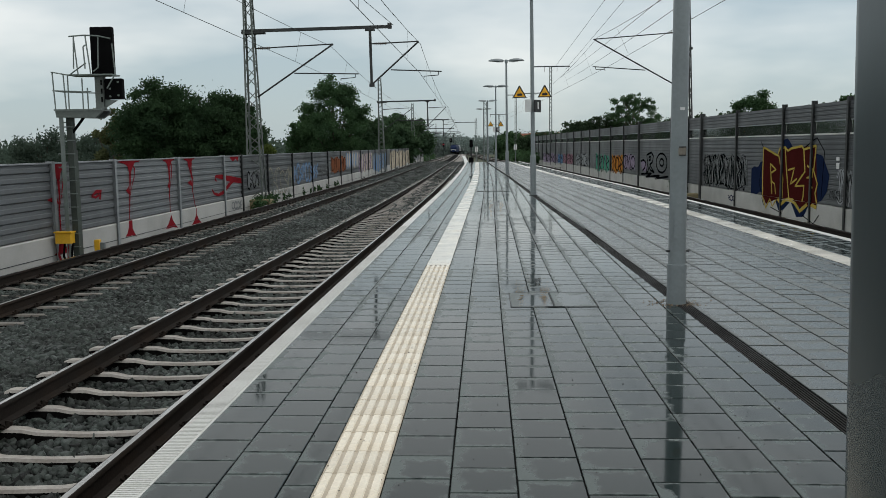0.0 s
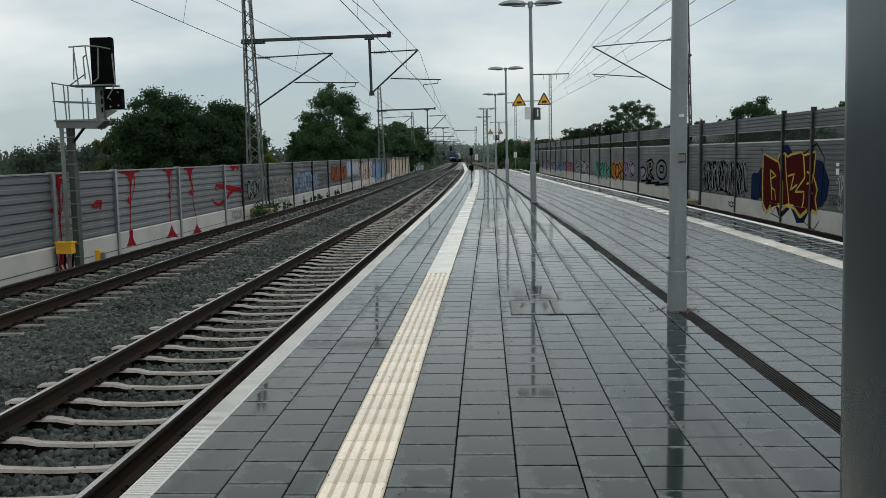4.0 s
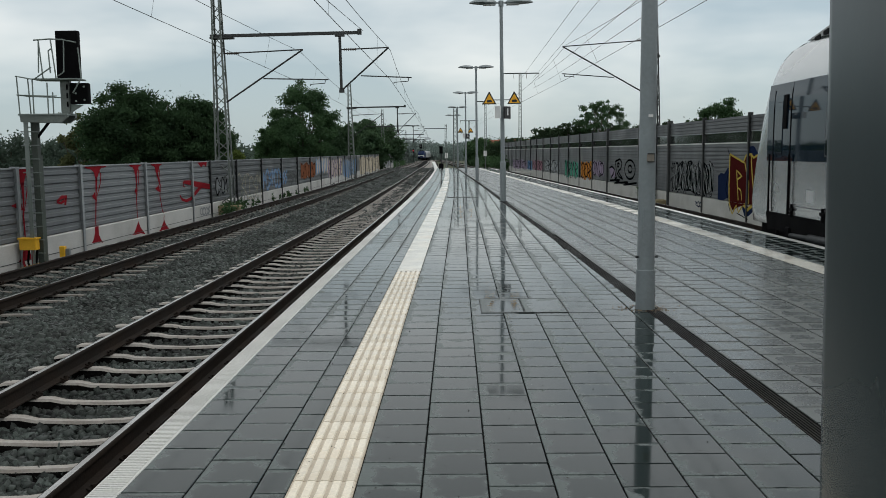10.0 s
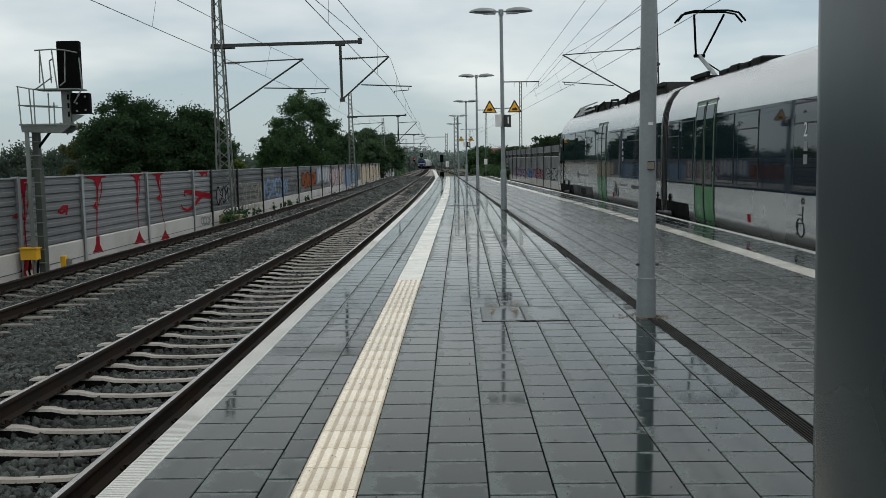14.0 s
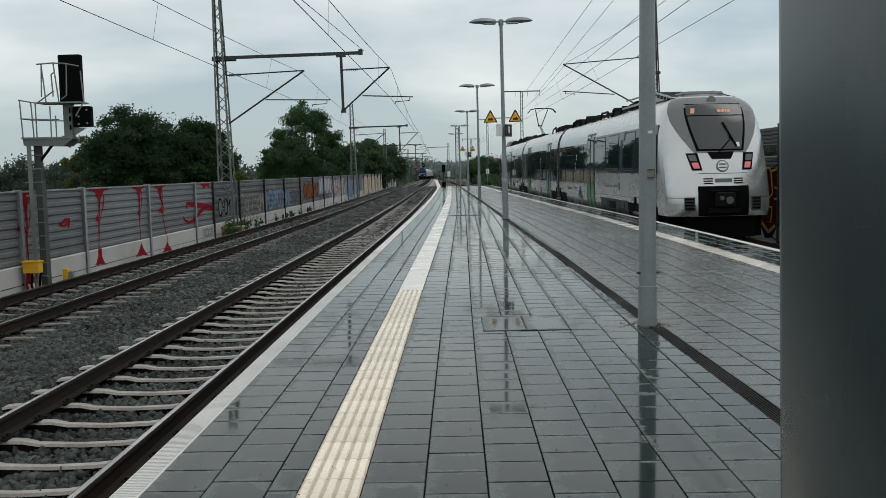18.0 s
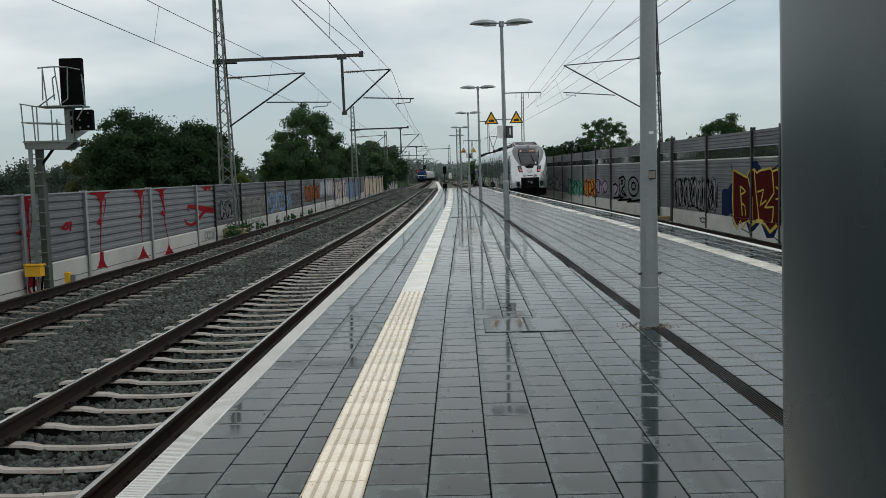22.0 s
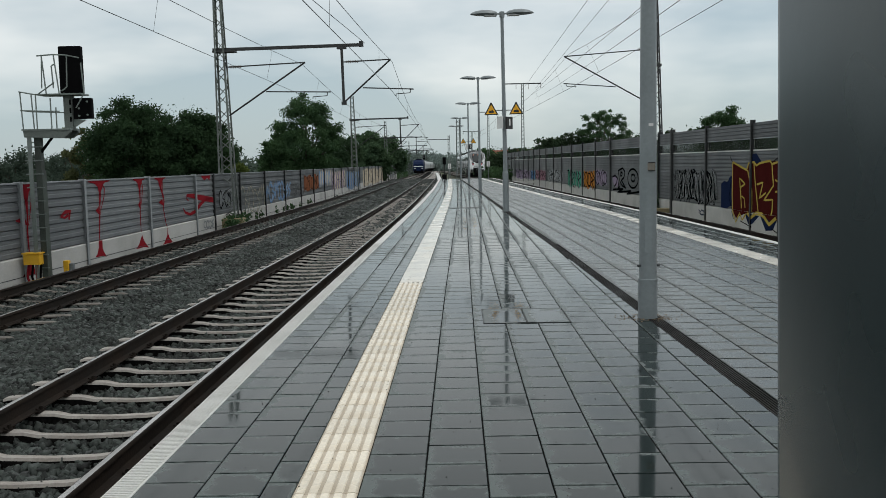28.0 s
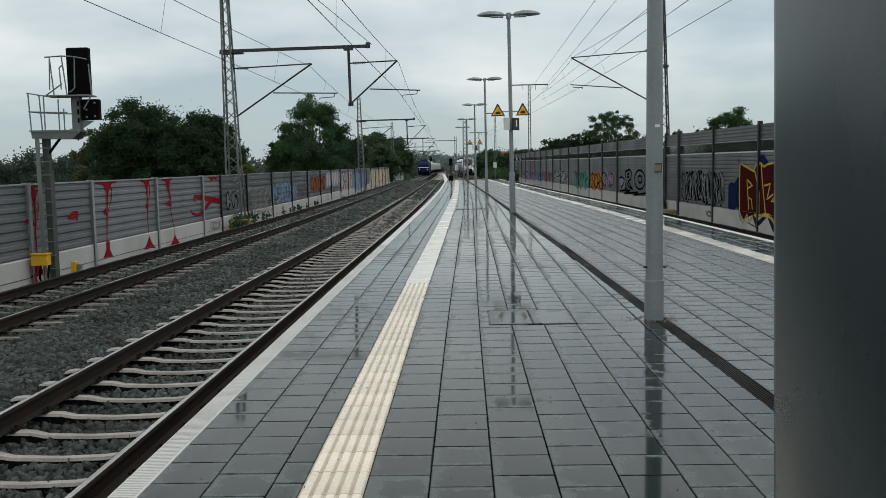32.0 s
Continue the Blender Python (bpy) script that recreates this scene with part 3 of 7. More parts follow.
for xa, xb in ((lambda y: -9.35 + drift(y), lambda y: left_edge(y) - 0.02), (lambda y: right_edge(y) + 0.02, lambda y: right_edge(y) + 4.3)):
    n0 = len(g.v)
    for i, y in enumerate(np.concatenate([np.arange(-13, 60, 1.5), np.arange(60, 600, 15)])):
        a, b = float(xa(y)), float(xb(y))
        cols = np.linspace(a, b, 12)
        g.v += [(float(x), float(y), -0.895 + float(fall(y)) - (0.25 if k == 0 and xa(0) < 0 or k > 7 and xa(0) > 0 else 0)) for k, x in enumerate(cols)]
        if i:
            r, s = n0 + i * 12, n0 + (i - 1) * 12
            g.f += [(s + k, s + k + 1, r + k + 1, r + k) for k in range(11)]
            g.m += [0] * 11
tagged(thing("ballast_bed", "near-black sheet under the wet ballast, painted as gap shade", "ballast", kind="stuff", geo=g, mats=GAP_SHADE))


def stones(spec, seed):
    """Loose stones: bent boxes strewn in bands (x0, x1, y0, y1, count, size)."""
    rng = np.random.default_rng(seed)
    base = np.array([(x, y, z) for z in (-1, 1) for y in (-1, 1) for x in (-1, 1)], float) * 0.5
    quads = np.array([(0, 2, 3, 1), (4, 5, 7, 6), (0, 1, 5, 4), (2, 6, 7, 3), (0, 4, 6, 2), (1, 3, 7, 5)])
    vs, n = [], 0
    for x0, x1, y0, y1, count, size, where in spec:
        y = y0 + (y1 - y0) * rng.random(count)
        x = x0 + (x1 - x0) * rng.random(count) + (drift(y) if where < 0 else right_edge(y))
        a = rng.random((count, 3)) * 6.28
        s = size * (0.55 + 0.75 * rng.random((count, 1, 1))) * (0.7 + 0.6 * rng.random((count, 1, 3)))
        p = (base[None] + rng.normal(0, 0.13, (count, 8, 3))) * s
        for ax in range(3):
            c, sn = np.cos(a[:, ax])[:, None], np.sin(a[:, ax])[:, None]
            i, j = (ax + 1) % 3, (ax + 2) % 3
            pi, pj = p[:, :, i] * c - p[:, :, j] * sn, p[:, :, i] * sn + p[:, :, j] * c
            p[:, :, i], p[:, :, j] = pi, pj
        c = np.where(where < 0, np.where(np.abs(x - TRACK_NEAR - drift(y)) < np.abs(x - TRACK_FAR - drift(y)), TRACK_NEAR, TRACK_FAR) + drift(y), right_track(y))
        low = np.clip((1.45 - np.abs(x - c)) / 0.5, 0, 1) * np.where(np.abs(c - drift(y) - TRACK_FAR) < 0.3, 0.035, 0.066)
        mid = np.stack([x, y, -0.842 - low + 0.026 * rng.random(count) + (0.13 if where > 0 else 0)], 1)
        vs.append((p + mid[:, None]).reshape(-1, 3))
        n += count
    v = np.concatenate(vs)
    me = bpy.data.meshes.new("ballast")
    me.vertices.add(len(v))
    me.vertices.foreach_set("co", v.ravel())
    f = (quads[None] + 8 * np.arange(n)[:, None, None]).reshape(-1)
    me.loops.add(len(f))
    me.loops.foreach_set("vertex_index", f.astype(np.int32))
    me.polygons.add(n * 6)
    me.polygons.foreach_set("loop_start", np.arange(0, n * 24, 4, dtype=np.int32))
    me.polygons.foreach_set("loop_total", np.full(n * 6, 4, dtype=np.int32))
    me.update(calc_edges=True)
    me.materials.append(BALLAST)
    return me


ob = new("ballast_stones", stones([(-4.6, -1.5, 4.0, 11, 10500, 0.055, -1), (-7.2, -4.5, 6.5, 13, 8600, 0.055, -1), (-8.6, -1.5, 11, 18, 19000, 0.058, -1),
                                   (-8.6, -1.5, 18, 32, 30000, 0.066, -1), (-8.6, -1.5, 32, 60, 15000, 0.10, -1), (-8.6, -1.5, 60, 130, 9000, 0.17, -1), (2.65, 3.05, 12, 60, 2500, 0.045, 1), (-8.6, -1.5, -9, 4.5, 26000, 0.062, -1), (-8.6, -4.6, 4.5, 11, 9000, 0.06, -1)], 3))
tagged(ob, "loose dark crushed stone, wet", "ballast", kind="stuff")

# dark grit and bits of leaf strewn over the wet paving
rng = random.Random(12)
g = Geo()
for k in range(900):
    y = 3.0 + 15 * rng.random() ** 1.6
    x = rng.uniform(-1.3, 5.6) if rng.random() < 0.6 else rng.gauss(2.4, 0.9)
    if x > float(right_edge(y)) - 0.2 or abs(x + 0.45) < 0.16 and rng.random() < 0.5:
        continue
    r, a = rng.uniform(0.002, 0.0055), rng.uniform(0, 6.28)
    c, d = r * math.cos(a), r * math.sin(a)
    g.add([(x - c, y - d, 0.0012), (x + d * 0.6, y - c * 0.6, 0.0012), (x + c, y + d, 0.0012), (x - d * 0.6, y + c * 0.6, 0.0012), (x, y, 0.0012 + r * 0.4), (x, y, 0.0004)],
          [(0, 1, 4), (1, 2, 4), (2, 3, 4), (3, 0, 4), (1, 0, 5), (2, 1, 5), (3, 2, 5), (0, 3, 5)])
thing("grit", "dark grit and leaf crumbs strewn over the wet paving", "grit", kind="stuff", geo=g, mats=material("dark_grit", (0.022, 0.018, 0.013), 0.8, island=0.5))


# ---- noise barriers ----
def ribbed(x, y0, y1, z0, z1, pitch, depth, face, slant=(0.0, 0.0)):
    """A panel of stacked hollow profiles with a groove at each joint; face: +1 looks to +x."""
    g = Geo()
    n = max(1, round((z1 - z0) / pitch))
    p = (z1 - z0) / n
    out = [(x - face * 0.05, z0)]
    for k in range(n):
        z = z0 + k * p
        out += [(x - face * depth, z + 0.004), (x, z + 0.03), (x, z + p * 0.55), (x - face * depth * 0.5, z + p * 0.62), (x - face * depth * 0.5, z + p - 0.012), (x - face * depth, z + p - 0.004)]
    out += [(x - face * 0.05, z1), (x - face * 0.11, z1), (x - face * 0.11, z0)]
    g.loft([[(a + slant[0], y0, z) for a, z in out], [(a + slant[1], y1, z) for a, z in out]], True)
    return g


def h_post(x, y, z0, z1):
    g = Geo()
    for dx in (-0.075, 0.065):
        g.box(x + dx, y - 0.06, z0, x + dx + 0.012, y + 0.06, z1)
    g.box(x - 0.063, y - 0.005, z0, x + 0.065, y + 0.005, z1)
    return g


LEFT_X = lambda y: -9.40 + 1.05 * float(drift(y))
wall_l = thing("wall_left", "low grey ribbed noise barrier with red graffiti on a concrete plinth", "noise barrier", kind="structure")
ys = [-12.3, -7.3, -2.3, 2.7, 7.7, 12.9, 15.9, 19.15, 22.4, 27.05, 31.75, 34.1] + [38.2 + 5 * k for k in range(25)]
for a, b in zip(ys[:-1], ys[1:]):
    dark = a > 33
    xa, xb = LEFT_X(a), LEFT_X(b)
    part("panel", ribbed(0, a + 0.01, b - 0.01, -0.36, 1.22, 0.20 if not dark else 0.26, 0.035, 1, (xa, xb)), PANEL_R if dark else PANEL_L, wall_l)
    g = Geo()
    g.loft([[(xa - 0.10, a + 0.012, -1.12), (xa + 0.03, a + 0.012, -1.12), (xa + 0.03, a + 0.012, -0.39), (xa + 0.01, a + 0.012, -0.365), (xa - 0.10, a + 0.012, -0.365)],
            [(xb - 0.10, b - 0.012, -1.12), (xb + 0.03, b - 0.012, -1.12), (xb + 0.03, b - 0.012, -0.39), (xb + 0.01, b - 0.012, -0.365), (xb - 0.10, b - 0.012, -0.365)]])
    part("plinth", g, PLINTH, wall_l)
    g = Geo()
    g.loft([[(xa + 0.031, a + 0.012, -0.80), (xa + 0.036, a + 0.012, -0.80), (xa + 0.036, a + 0.012, -0.785), (xa + 0.031, a + 0.012, -0.785)], [(xb + 0.031, b - 0.012, -0.80), (xb + 0.036, b - 0.012, -0.80), (xb + 0.036, b - 0.012, -0.785), (xb + 0.031, b - 0.012, -0.785)]])
    part("plinth_joint", g, MAST_DARK, wall_l)
    g = Geo()
    g.loft([[(xa - 0.12, a, 1.215), (xa + 0.02, a, 1.215), (xa + 0.02, a, 1.245), (xa - 0.12, a, 1.245)], [(xb - 0.12, b, 1.215), (xb + 0.02, b, 1.215), (xb + 0.02, b, 1.245), (xb - 0.12, b, 1.245)]])
    part("coping", g, WALL_POST, wall_l)
    part("post", h_post(xa, a, -1.12, 1.27), MAST_DARK if dark else WALL_POST, wall_l)

RIGHT_X = lambda y: 11.40 - 0.034 * y
wall_r = thing("wall_right", "tall dark ribbed noise barrier with a glazed strip and graffiti", "noise barrier", kind="structure")
GLASS_R = material("dusty_barrier_glazing", (0.24, 0.27, 0.25), 0.06, var=0.05, scale=2, bump=0, amount=0.2, rough_var=0.03)
GLASS_R.node_tree.nodes["Principled BSDF"].inputs["Transmission Weight"].default_value = 0.9
GLASS_R.node_tree.nodes["Principled BSDF"].inputs["IOR"].default_value = 1.25
ys_r = [-14, -9, -4, 1, 6, 11, 16, 21, 26, 28.5, 31, 36, 41, 43.3, 46.5, 54.6] + [54.6 + 4.9 * k for k in range(1, 16)]
for a, b in zip(ys_r[:-1], ys_r[1:]):
    back = 0.8 if a == 43.3 else 0.0
    xa, xb = RIGHT_X(a) + back, RIGHT_X(b) + back
    part("panel", ribbed(0, a + 0.01, b - 0.01, -0.40, 1.70, 0.15, 0.011, -1, (xa, xb)), PANEL_R, wall_r)
    part("panel", ribbed(0, a + 0.01, b - 0.01, 2.14, 2.66, 0.13, 0.011, -1, (xa, xb)), PANEL_R, wall_r)
    for nm, z0, z1, t, mt in (("pane", 1.735, 2.105, 0.01, GLASS_R), ("pane_rail", 1.70, 1.745, 0.056, EDGE), ("pane_rail", 2.105, 2.14, 0.05, WALL_POST)):
        g = Geo()
        g.loft([[(xa + 0.05 - t, a + 0.09, z0), (xa + 0.05 + t, a + 0.09, z0), (xa + 0.05 + t, a + 0.09, z1), (xa + 0.05 - t, a + 0.09, z1)],
                [(xb + 0.05 - t, b - 0.09, z0), (xb + 0.05 + t, b - 0.09, z0), (xb + 0.05 + t, b - 0.09, z1), (xb + 0.05 - t, b - 0.09, z1)]])
        part(nm, g, mt, wall_r)
    g = Geo()
    g.loft([[(xa - 0.03, a + 0.012, -1.2), (xa + 0.10, a + 0.012, -1.2), (xa + 0.10, a + 0.012, -0.405), (xa - 0.03, a + 0.012, -0.42)],
            [(xb - 0.03, b - 0.012, -1.2), (xb + 0.10, b - 0.012, -1.2), (xb + 0.10, b - 0.012, -0.405), (xb - 0.03, b - 0.012, -0.42)]])
    part("plinth", g, PLINTH, wall_r)
    g = h_post(xa - back, a, -1.2, 2.76)
    if a in (41, 46.5, 54.6):
        g.box(xa - 0.10, a - 0.11, -1.2, xa + 0.10, a + 0.11, 2.80)
    part("post", g, MAST_DARK, wall_r)


# ---- graffiti: flat paint on the barriers ----
def ribbon(g, pts, w, plane, m=0):
    """A painted stroke through pts (along, up), w wide."""
    raw = [Vector((*p, 0)) for p in pts]
    wide = list(w) if isinstance(w, (list, tuple)) else [w] * len(raw)
    pts, w = [], []
    for i in range(len(raw) - 1):
        n = max(1, int((raw[i + 1] - raw[i]).length / 0.14))
        for k in range(n):
            pts.append(raw[i].lerp(raw[i + 1], k / n))
            w.append(wide[i] + (wide[i + 1] - wide[i]) * k / n)
    pts.append(raw[-1])
    w.append(wide[-1])
    rows = []
    for i, p in enumerate(pts):
        a, b = pts[max(0, i - 1)], pts[min(len(pts) - 1, i + 1)]
        d = (b - a).normalized()
        n = Vector((-d.y * 1.35, d.x, 0))
        ww = w[i] if isinstance(w, (list, tuple)) else w
        rows.append((p + n * ww / 2, p - n * ww / 2))
    for (a, b), (c, d) in zip(rows[:-1], rows[1:]):
        g.add([plane(q.x, q.y) for q in (a, b, d, c)], [(0, 1, 2, 3)], m)


def blob(g, pts, plane, m=0):
    """A filled patch, cut into narrow upright slices so that it lies flat on the wall."""
    lo, hi = min(p[0] for p in pts), max(p[0] for p in pts)
    n = max(4, int((hi - lo) / 0.12))
    cuts = np.linspace(lo + 1e-4, hi - 1e-4, n + 1)

    def span(y):
        zs = []
        for (a, b), (c, d) in zip(pts, pts[1:] + pts[:1]):
            if (a - y) * (c - y) < 0:
                zs.append(b + (d - b) * (y - a) / (c - a))
        return sorted(zs)
    step = -0.36 if plane(0, 0)[0] < 0 else -0.41

    def slice_of(u, v, lo_u, hi_u, lo_v, hi_v):
        g.add([plane(u, lo_u), plane(v, lo_v), plane(v, hi_v), plane(u, hi_u)], [(0, 1, 2, 3)], m)
    for u, v in zip(cuts[:-1], cuts[1:]):
        p, q = span(u), span(v)
        if not p or not q:
            continue
        if len(p) != len(q):
            p, q = [p[0], p[-1]], [q[0], q[-1]]
        for k in range(0, len(p) - 1, 2):
            a, b, c, d = p[k], p[k + 1], q[k], q[k + 1]
            if min(a, c) < step < max(b, d):
                slice_of(u, v, min(a, step - 0.002), step - 0.002, min(c, step - 0.002), step - 0.002)
                slice_of(u, v, step, max(b, step), step, max(d, step))
            else:
                slice_of(u, v, a, b, c, d)


def paint(name, rgb):
    return material("paint_" + name, rgb, 0.6, var=0.15, scale=6, bump=0.05, amount=0.4, stain=2, spec=0.0)


RED, OXBLOOD, LEMON, NAVY, INK, CHALK, MINT, ORANGE, LILAC, SKYB, BEIGE, RUST, ROSE = (paint(n, c) for n, c in (
    ("red", (0.23, 0.020, 0.027)), ("oxblood", (0.062, 0.012, 0.011)), ("lemon", (0.46, 0.35, 0.08)), ("navy", (0.014, 0.023, 0.058)), ("ink", (0.005, 0.006, 0.007)), ("chalk", (0.36, 0.38, 0.39)),
    ("mint", (0.10, 0.34, 0.24)), ("orange", (0.50, 0.21, 0.035)), ("lilac", (0.30, 0.25, 0.33)), ("blue", (0.16, 0.28, 0.46)), ("beige", (0.52, 0.46, 0.36)), ("rust", (0.22, 0.09, 0.05)), ("rose", (0.34, 0.20, 0.24))))
on_left = lambda y, z: (LEFT_X(y) + (0.034 if z < -0.36 else 0.006), y, z)
on_right = lambda y, z: (RIGHT_X(y) - (0.035 if z < -0.41 else 0.006), y, z)


def graffito(label, colors, draw, plane):
    g = Geo()
    draw(g, plane)
    t = thing("graffiti", label, "graffiti", "graffiti")
    for name, piece in g.pieces():
        keep = sorted(set(piece.m))
        piece.m = [keep.index(k) for k in piece.m]
        part(name, piece, [colors[k] for k in keep], t)
    return t


def figure(y, z0, knee, lean, head, foot, splash):
    """A thin red figure: an ornate flared top, a narrow body with a barb, a flared foot."""
    def draw(g, P):
        z1 = 1.21
        top, mid, low = y + lean, y + lean * 0.5, y
        h = head * 0.9
        g.mark("head")
        blob(g, [(top - h * 1.05, z1), (top + h, z1), (top + h * 0.82, z1 - 0.04), (top + h * 0.45, z1 - 0.05), (top + 0.12, z1 - 0.20), (top + 0.05, z1 - 0.42), (top - 0.06, z1 - 0.42), (top - 0.10, z1 - 0.18), (top - h * 0.45, z1 - 0.07), (top - h * 0.8, z1 - 0.05)], P)
        g.mark("body")
        ribbon(g, [(top, z1 - 0.3), (mid + 0.05, 0.5), (mid, 0.18), (low + 0.05, z0 + 0.5), (low, z0 + 0.28)], [0.10, 0.05, 0.055, 0.04, 0.05], P)
        if splash:
            g.mark("side_stroke")
            ribbon(g, [(top + 0.16, z1 - 0.08), (top + splash, z1 - 0.22), (top + splash * 0.8, z1 - 0.45), (mid + 0.12, 0.45), (mid + 0.06, 0.3)], [0.03, 0.05, 0.04, 0.02, 0.015], P)
        g.mark("barb")
        blob(g, [(mid - knee, 0.44), (mid - knee * 0.4, 0.50), (mid + 0.02, 0.60), (mid + 0.03, 0.30), (mid - knee * 0.45, 0.36)], P)
        g.mark("foot")
        blob(g, [(low - foot, z0), (low - foot * 0.55, z0 + 0.08), (low - 0.08, z0 + 0.26), (low + 0.01, z0 + 0.44), (low + 0.08, z0 + 0.26), (low + foot * 0.7, z0 + 0.06), (low + foot * 1.15, z0 - 0.07), (low + foot * 0.3, z0 - 0.01), (low - foot * 0.4, z0 - 0.02)], P)
    return draw


red = "red painted figure with flared ends on the grey barrier"
for y, z0, knee, lean, head, foot, splash in ((19.40, -0.78, 0.52, 0.06, 0.36, 0.36, 0.26), (23.22, -0.76, 0.22, 0.24, 0.80, 0.34, 0.30), (26.25, -0.82, 0.12, 0.10, 0.58, 0.50, 0.24), (28.55, -0.94, 0.42, -0.36, 0.60, 0.60, 0.22)):
    graffito(red, (RED,), figure(y, z0, knee, lean, head, foot, splash), on_left)


def small_mark(g, P):
    g.mark("stroke")
    ribbon(g, [(21.08, 0.40), (21.35, 0.50), (21.6, 0.50), (21.52, 0.30)], [0.05, 0.09, 0.11, 0.08], P)
    g.mark("stroke")
    ribbon(g, [(21.08, 0.40), (21.3, 0.36), (21.5, 0.42)], [0.05, 0.06, 0.08], P)


graffito("small red painted hook on the grey barrier", (RED,), small_mark, on_left)


def loop_mark(g, P):
    g.mark("stroke")
    ribbon(g, [(30.85, 0.55), (31.6, 0.50), (32.6, 0.39), (34.1, 0.26)], [0.10, 0.17, 0.21, 0.20], P)
    g.mark("stroke")
    ribbon(g, [(33.9, 0.34), (32.9, 0.30), (32.3, 0.14), (31.7, -0.06), (31.1, -0.12), (30.6, -0.04), (30.38, 0.12)], [0.08, 0.12, 0.15, 0.13, 0.10, 0.09, 0.05], P)
    g.mark("stroke")
    ribbon(g, [(30.85, 0.55), (30.8, 0.42), (31.0, 0.36)], [0.10, 0.07, 0.03], P)
    g.mark("stroke")
    blob(g, [(32.6, 1.2), (33.8, 1.2), (33.7, 1.0), (33.4, 1.12), (33.0, 1.02)], P)


graffito("red painted loop on the grey barrier", (RED,), loop_mark, on_left)


def scrawl(y0, y1, z0, z1, n, seed, widths=(0.045, 0.08), fill=None, body=None, layers=1):
    """Dense lettering that cannot be read: overlapping strokes and loops over a ragged patch of colour."""
    def draw(g, P):
        rng = random.Random(seed)
        if fill:
            k = 14
            top = [(y0 + (y1 - y0) * i / k, z1 - rng.uniform(0, 0.18) * (z1 - z0)) for i in range(k + 1)]
            low = [(y1 - (y1 - y0) * i / k, z0 + rng.uniform(0, 0.22) * (z1 - z0)) for i in range(k + 1)]
            for i in range(k):
                a, b = top[i], top[i + 1]
                c, d = low[k - i - 1], low[k - i]
                g.mark("background")
                blob(g, [a, b, c, d], P, (1 + i % (fill - 1)) if fill > 1 else 1)
        lift = lambda y, z: tuple(np.array(P(y, z)) + np.array(((0.003 if P is on_left else -0.003), 0, 0)))
        step = (y1 - y0) / n

        def stroke(pts, w):
            g.mark("letter")
            if body is not None:
                ribbon(g, [(p, q - 0.02) for p, q in pts], w * 2.4, P, body)
            ribbon(g, pts, w * (0.45 if body is not None else 1), lift)
        for i in range(n * layers):
            c = y0 + step * ((i % n) + 0.5 + 0.5 * (i // n))
            w = rng.uniform(*widths) * (1.0 if i < n else 0.7)
            kind = rng.random()
            a, b = z0 + rng.uniform(0.02, 0.2) * (z1 - z0), z1 - rng.uniform(0.02, 0.2) * (z1 - z0)
            if kind < 0.4:
                stroke([(c + step * 0.55 * math.cos(t), (a + b) / 2 + (b - a) / 2 * math.sin(t)) for t in np.linspace(0.5, 6.0, 12)], w)
            elif kind < 0.7:
                stroke([(c - step * 0.5, a), (c - step * 0.2, b), (c + step * 0.1, (a + b) / 2), (c + step * 0.5, b), (c + step * 0.6, a)], w)
            else:
                stroke([(c + step * 0.5, b), (c - step * 0.5, b * 0.6 + a * 0.4), (c + step * 0.4, b * 0.4 + a * 0.6), (c - step * 0.5, a)], w)
    return draw


for y0, y1, z0, z1, n, cols, lab in (
        (34.95, 36.6, -0.2, 0.6, 4, (INK, PANEL_L), "faint dark scrawl on the grey barrier"), 
        (54.6, 60.6, -0.15, 0.95, 6, (INK, RUST), "rust-red painted block on the dark barrier"), (61.0, 67.0, 0.0, 1.2, 7, (CHALK, SKYB, BEIGE), "light blue and beige lettering on the barrier"),
        (67.3, 76.0, -0.5, 1.1, 9, (NAVY, LILAC, BEIGE), "violet and beige lettering on the barrier"), (76.3, 88.0, -0.8, 1.0, 10, (CHALK, PANEL_L, SKYB), "pale lettering along the barrier"),
        (92.0, 122.0, -0.9, 1.15, 14, (INK, BEIGE), "cream lettering along the far barrier"), (124.0, 150.0, -0.9, 1.0, 10, (PANEL_L, CHALK, MAST_GREEN), "faded lettering along the far barrier"),
        (32.6, 33.9, -0.78, -0.45, 4, (PANEL_L,), "faint grey scribble on the concrete plinth")):
    graffito(lab, cols, scrawl(y0, y1, z0, z1, n, int(y0 * 10), fill=len(cols) if len(cols) > 1 else None), on_left)
for y0, y1, z0, z1, n, cols, lab in (
        (55.9, 59.5, -0.25, 0.92, 3, (INK, LILAC), "lilac lettering with black outlines on the tall barrier"),
        (59.8, 63.9, -0.55, 0.82, 3, (INK, ORANGE, ORANGE, RUST), "orange painted block with drips on the tall barrier"), (65.1, 71.0, -0.66, 0.83, 4, (INK, MINT, MINT, PANEL_R), "green lettering on the tall barrier"),
        (97.0, 112.0, -0.6, 0.6, 8, (INK, LILAC), "violet lettering with black outlines on the tall barrier"), (73.9, 82.5, -0.45, 0.74, 6, (INK, CHALK), "black and white lettering on the tall barrier"),
        (84.0, 92.0, -0.40, 0.66, 5, (INK, ROSE), "rose and black lettering on the tall barrier"), (92.6, 96.5, -0.5, 0.6, 3, (NAVY, SKYB), "pale blue lettering with dark edges on the tall barrier"), (36.0, 36.9, -0.85, -0.6, 3, (NAVY,), "small dark tag on the concrete plinth")):
    graffito(lab, cols, scrawl(y0, y1, z0, z1, n, int(y0 * 7), widths=(0.03, 0.055) if y0 < 45 else (0.06, 0.10), fill=len(cols) if len(cols) > 1 else None, layers=2 if y0 > 50 else 1), on_right)
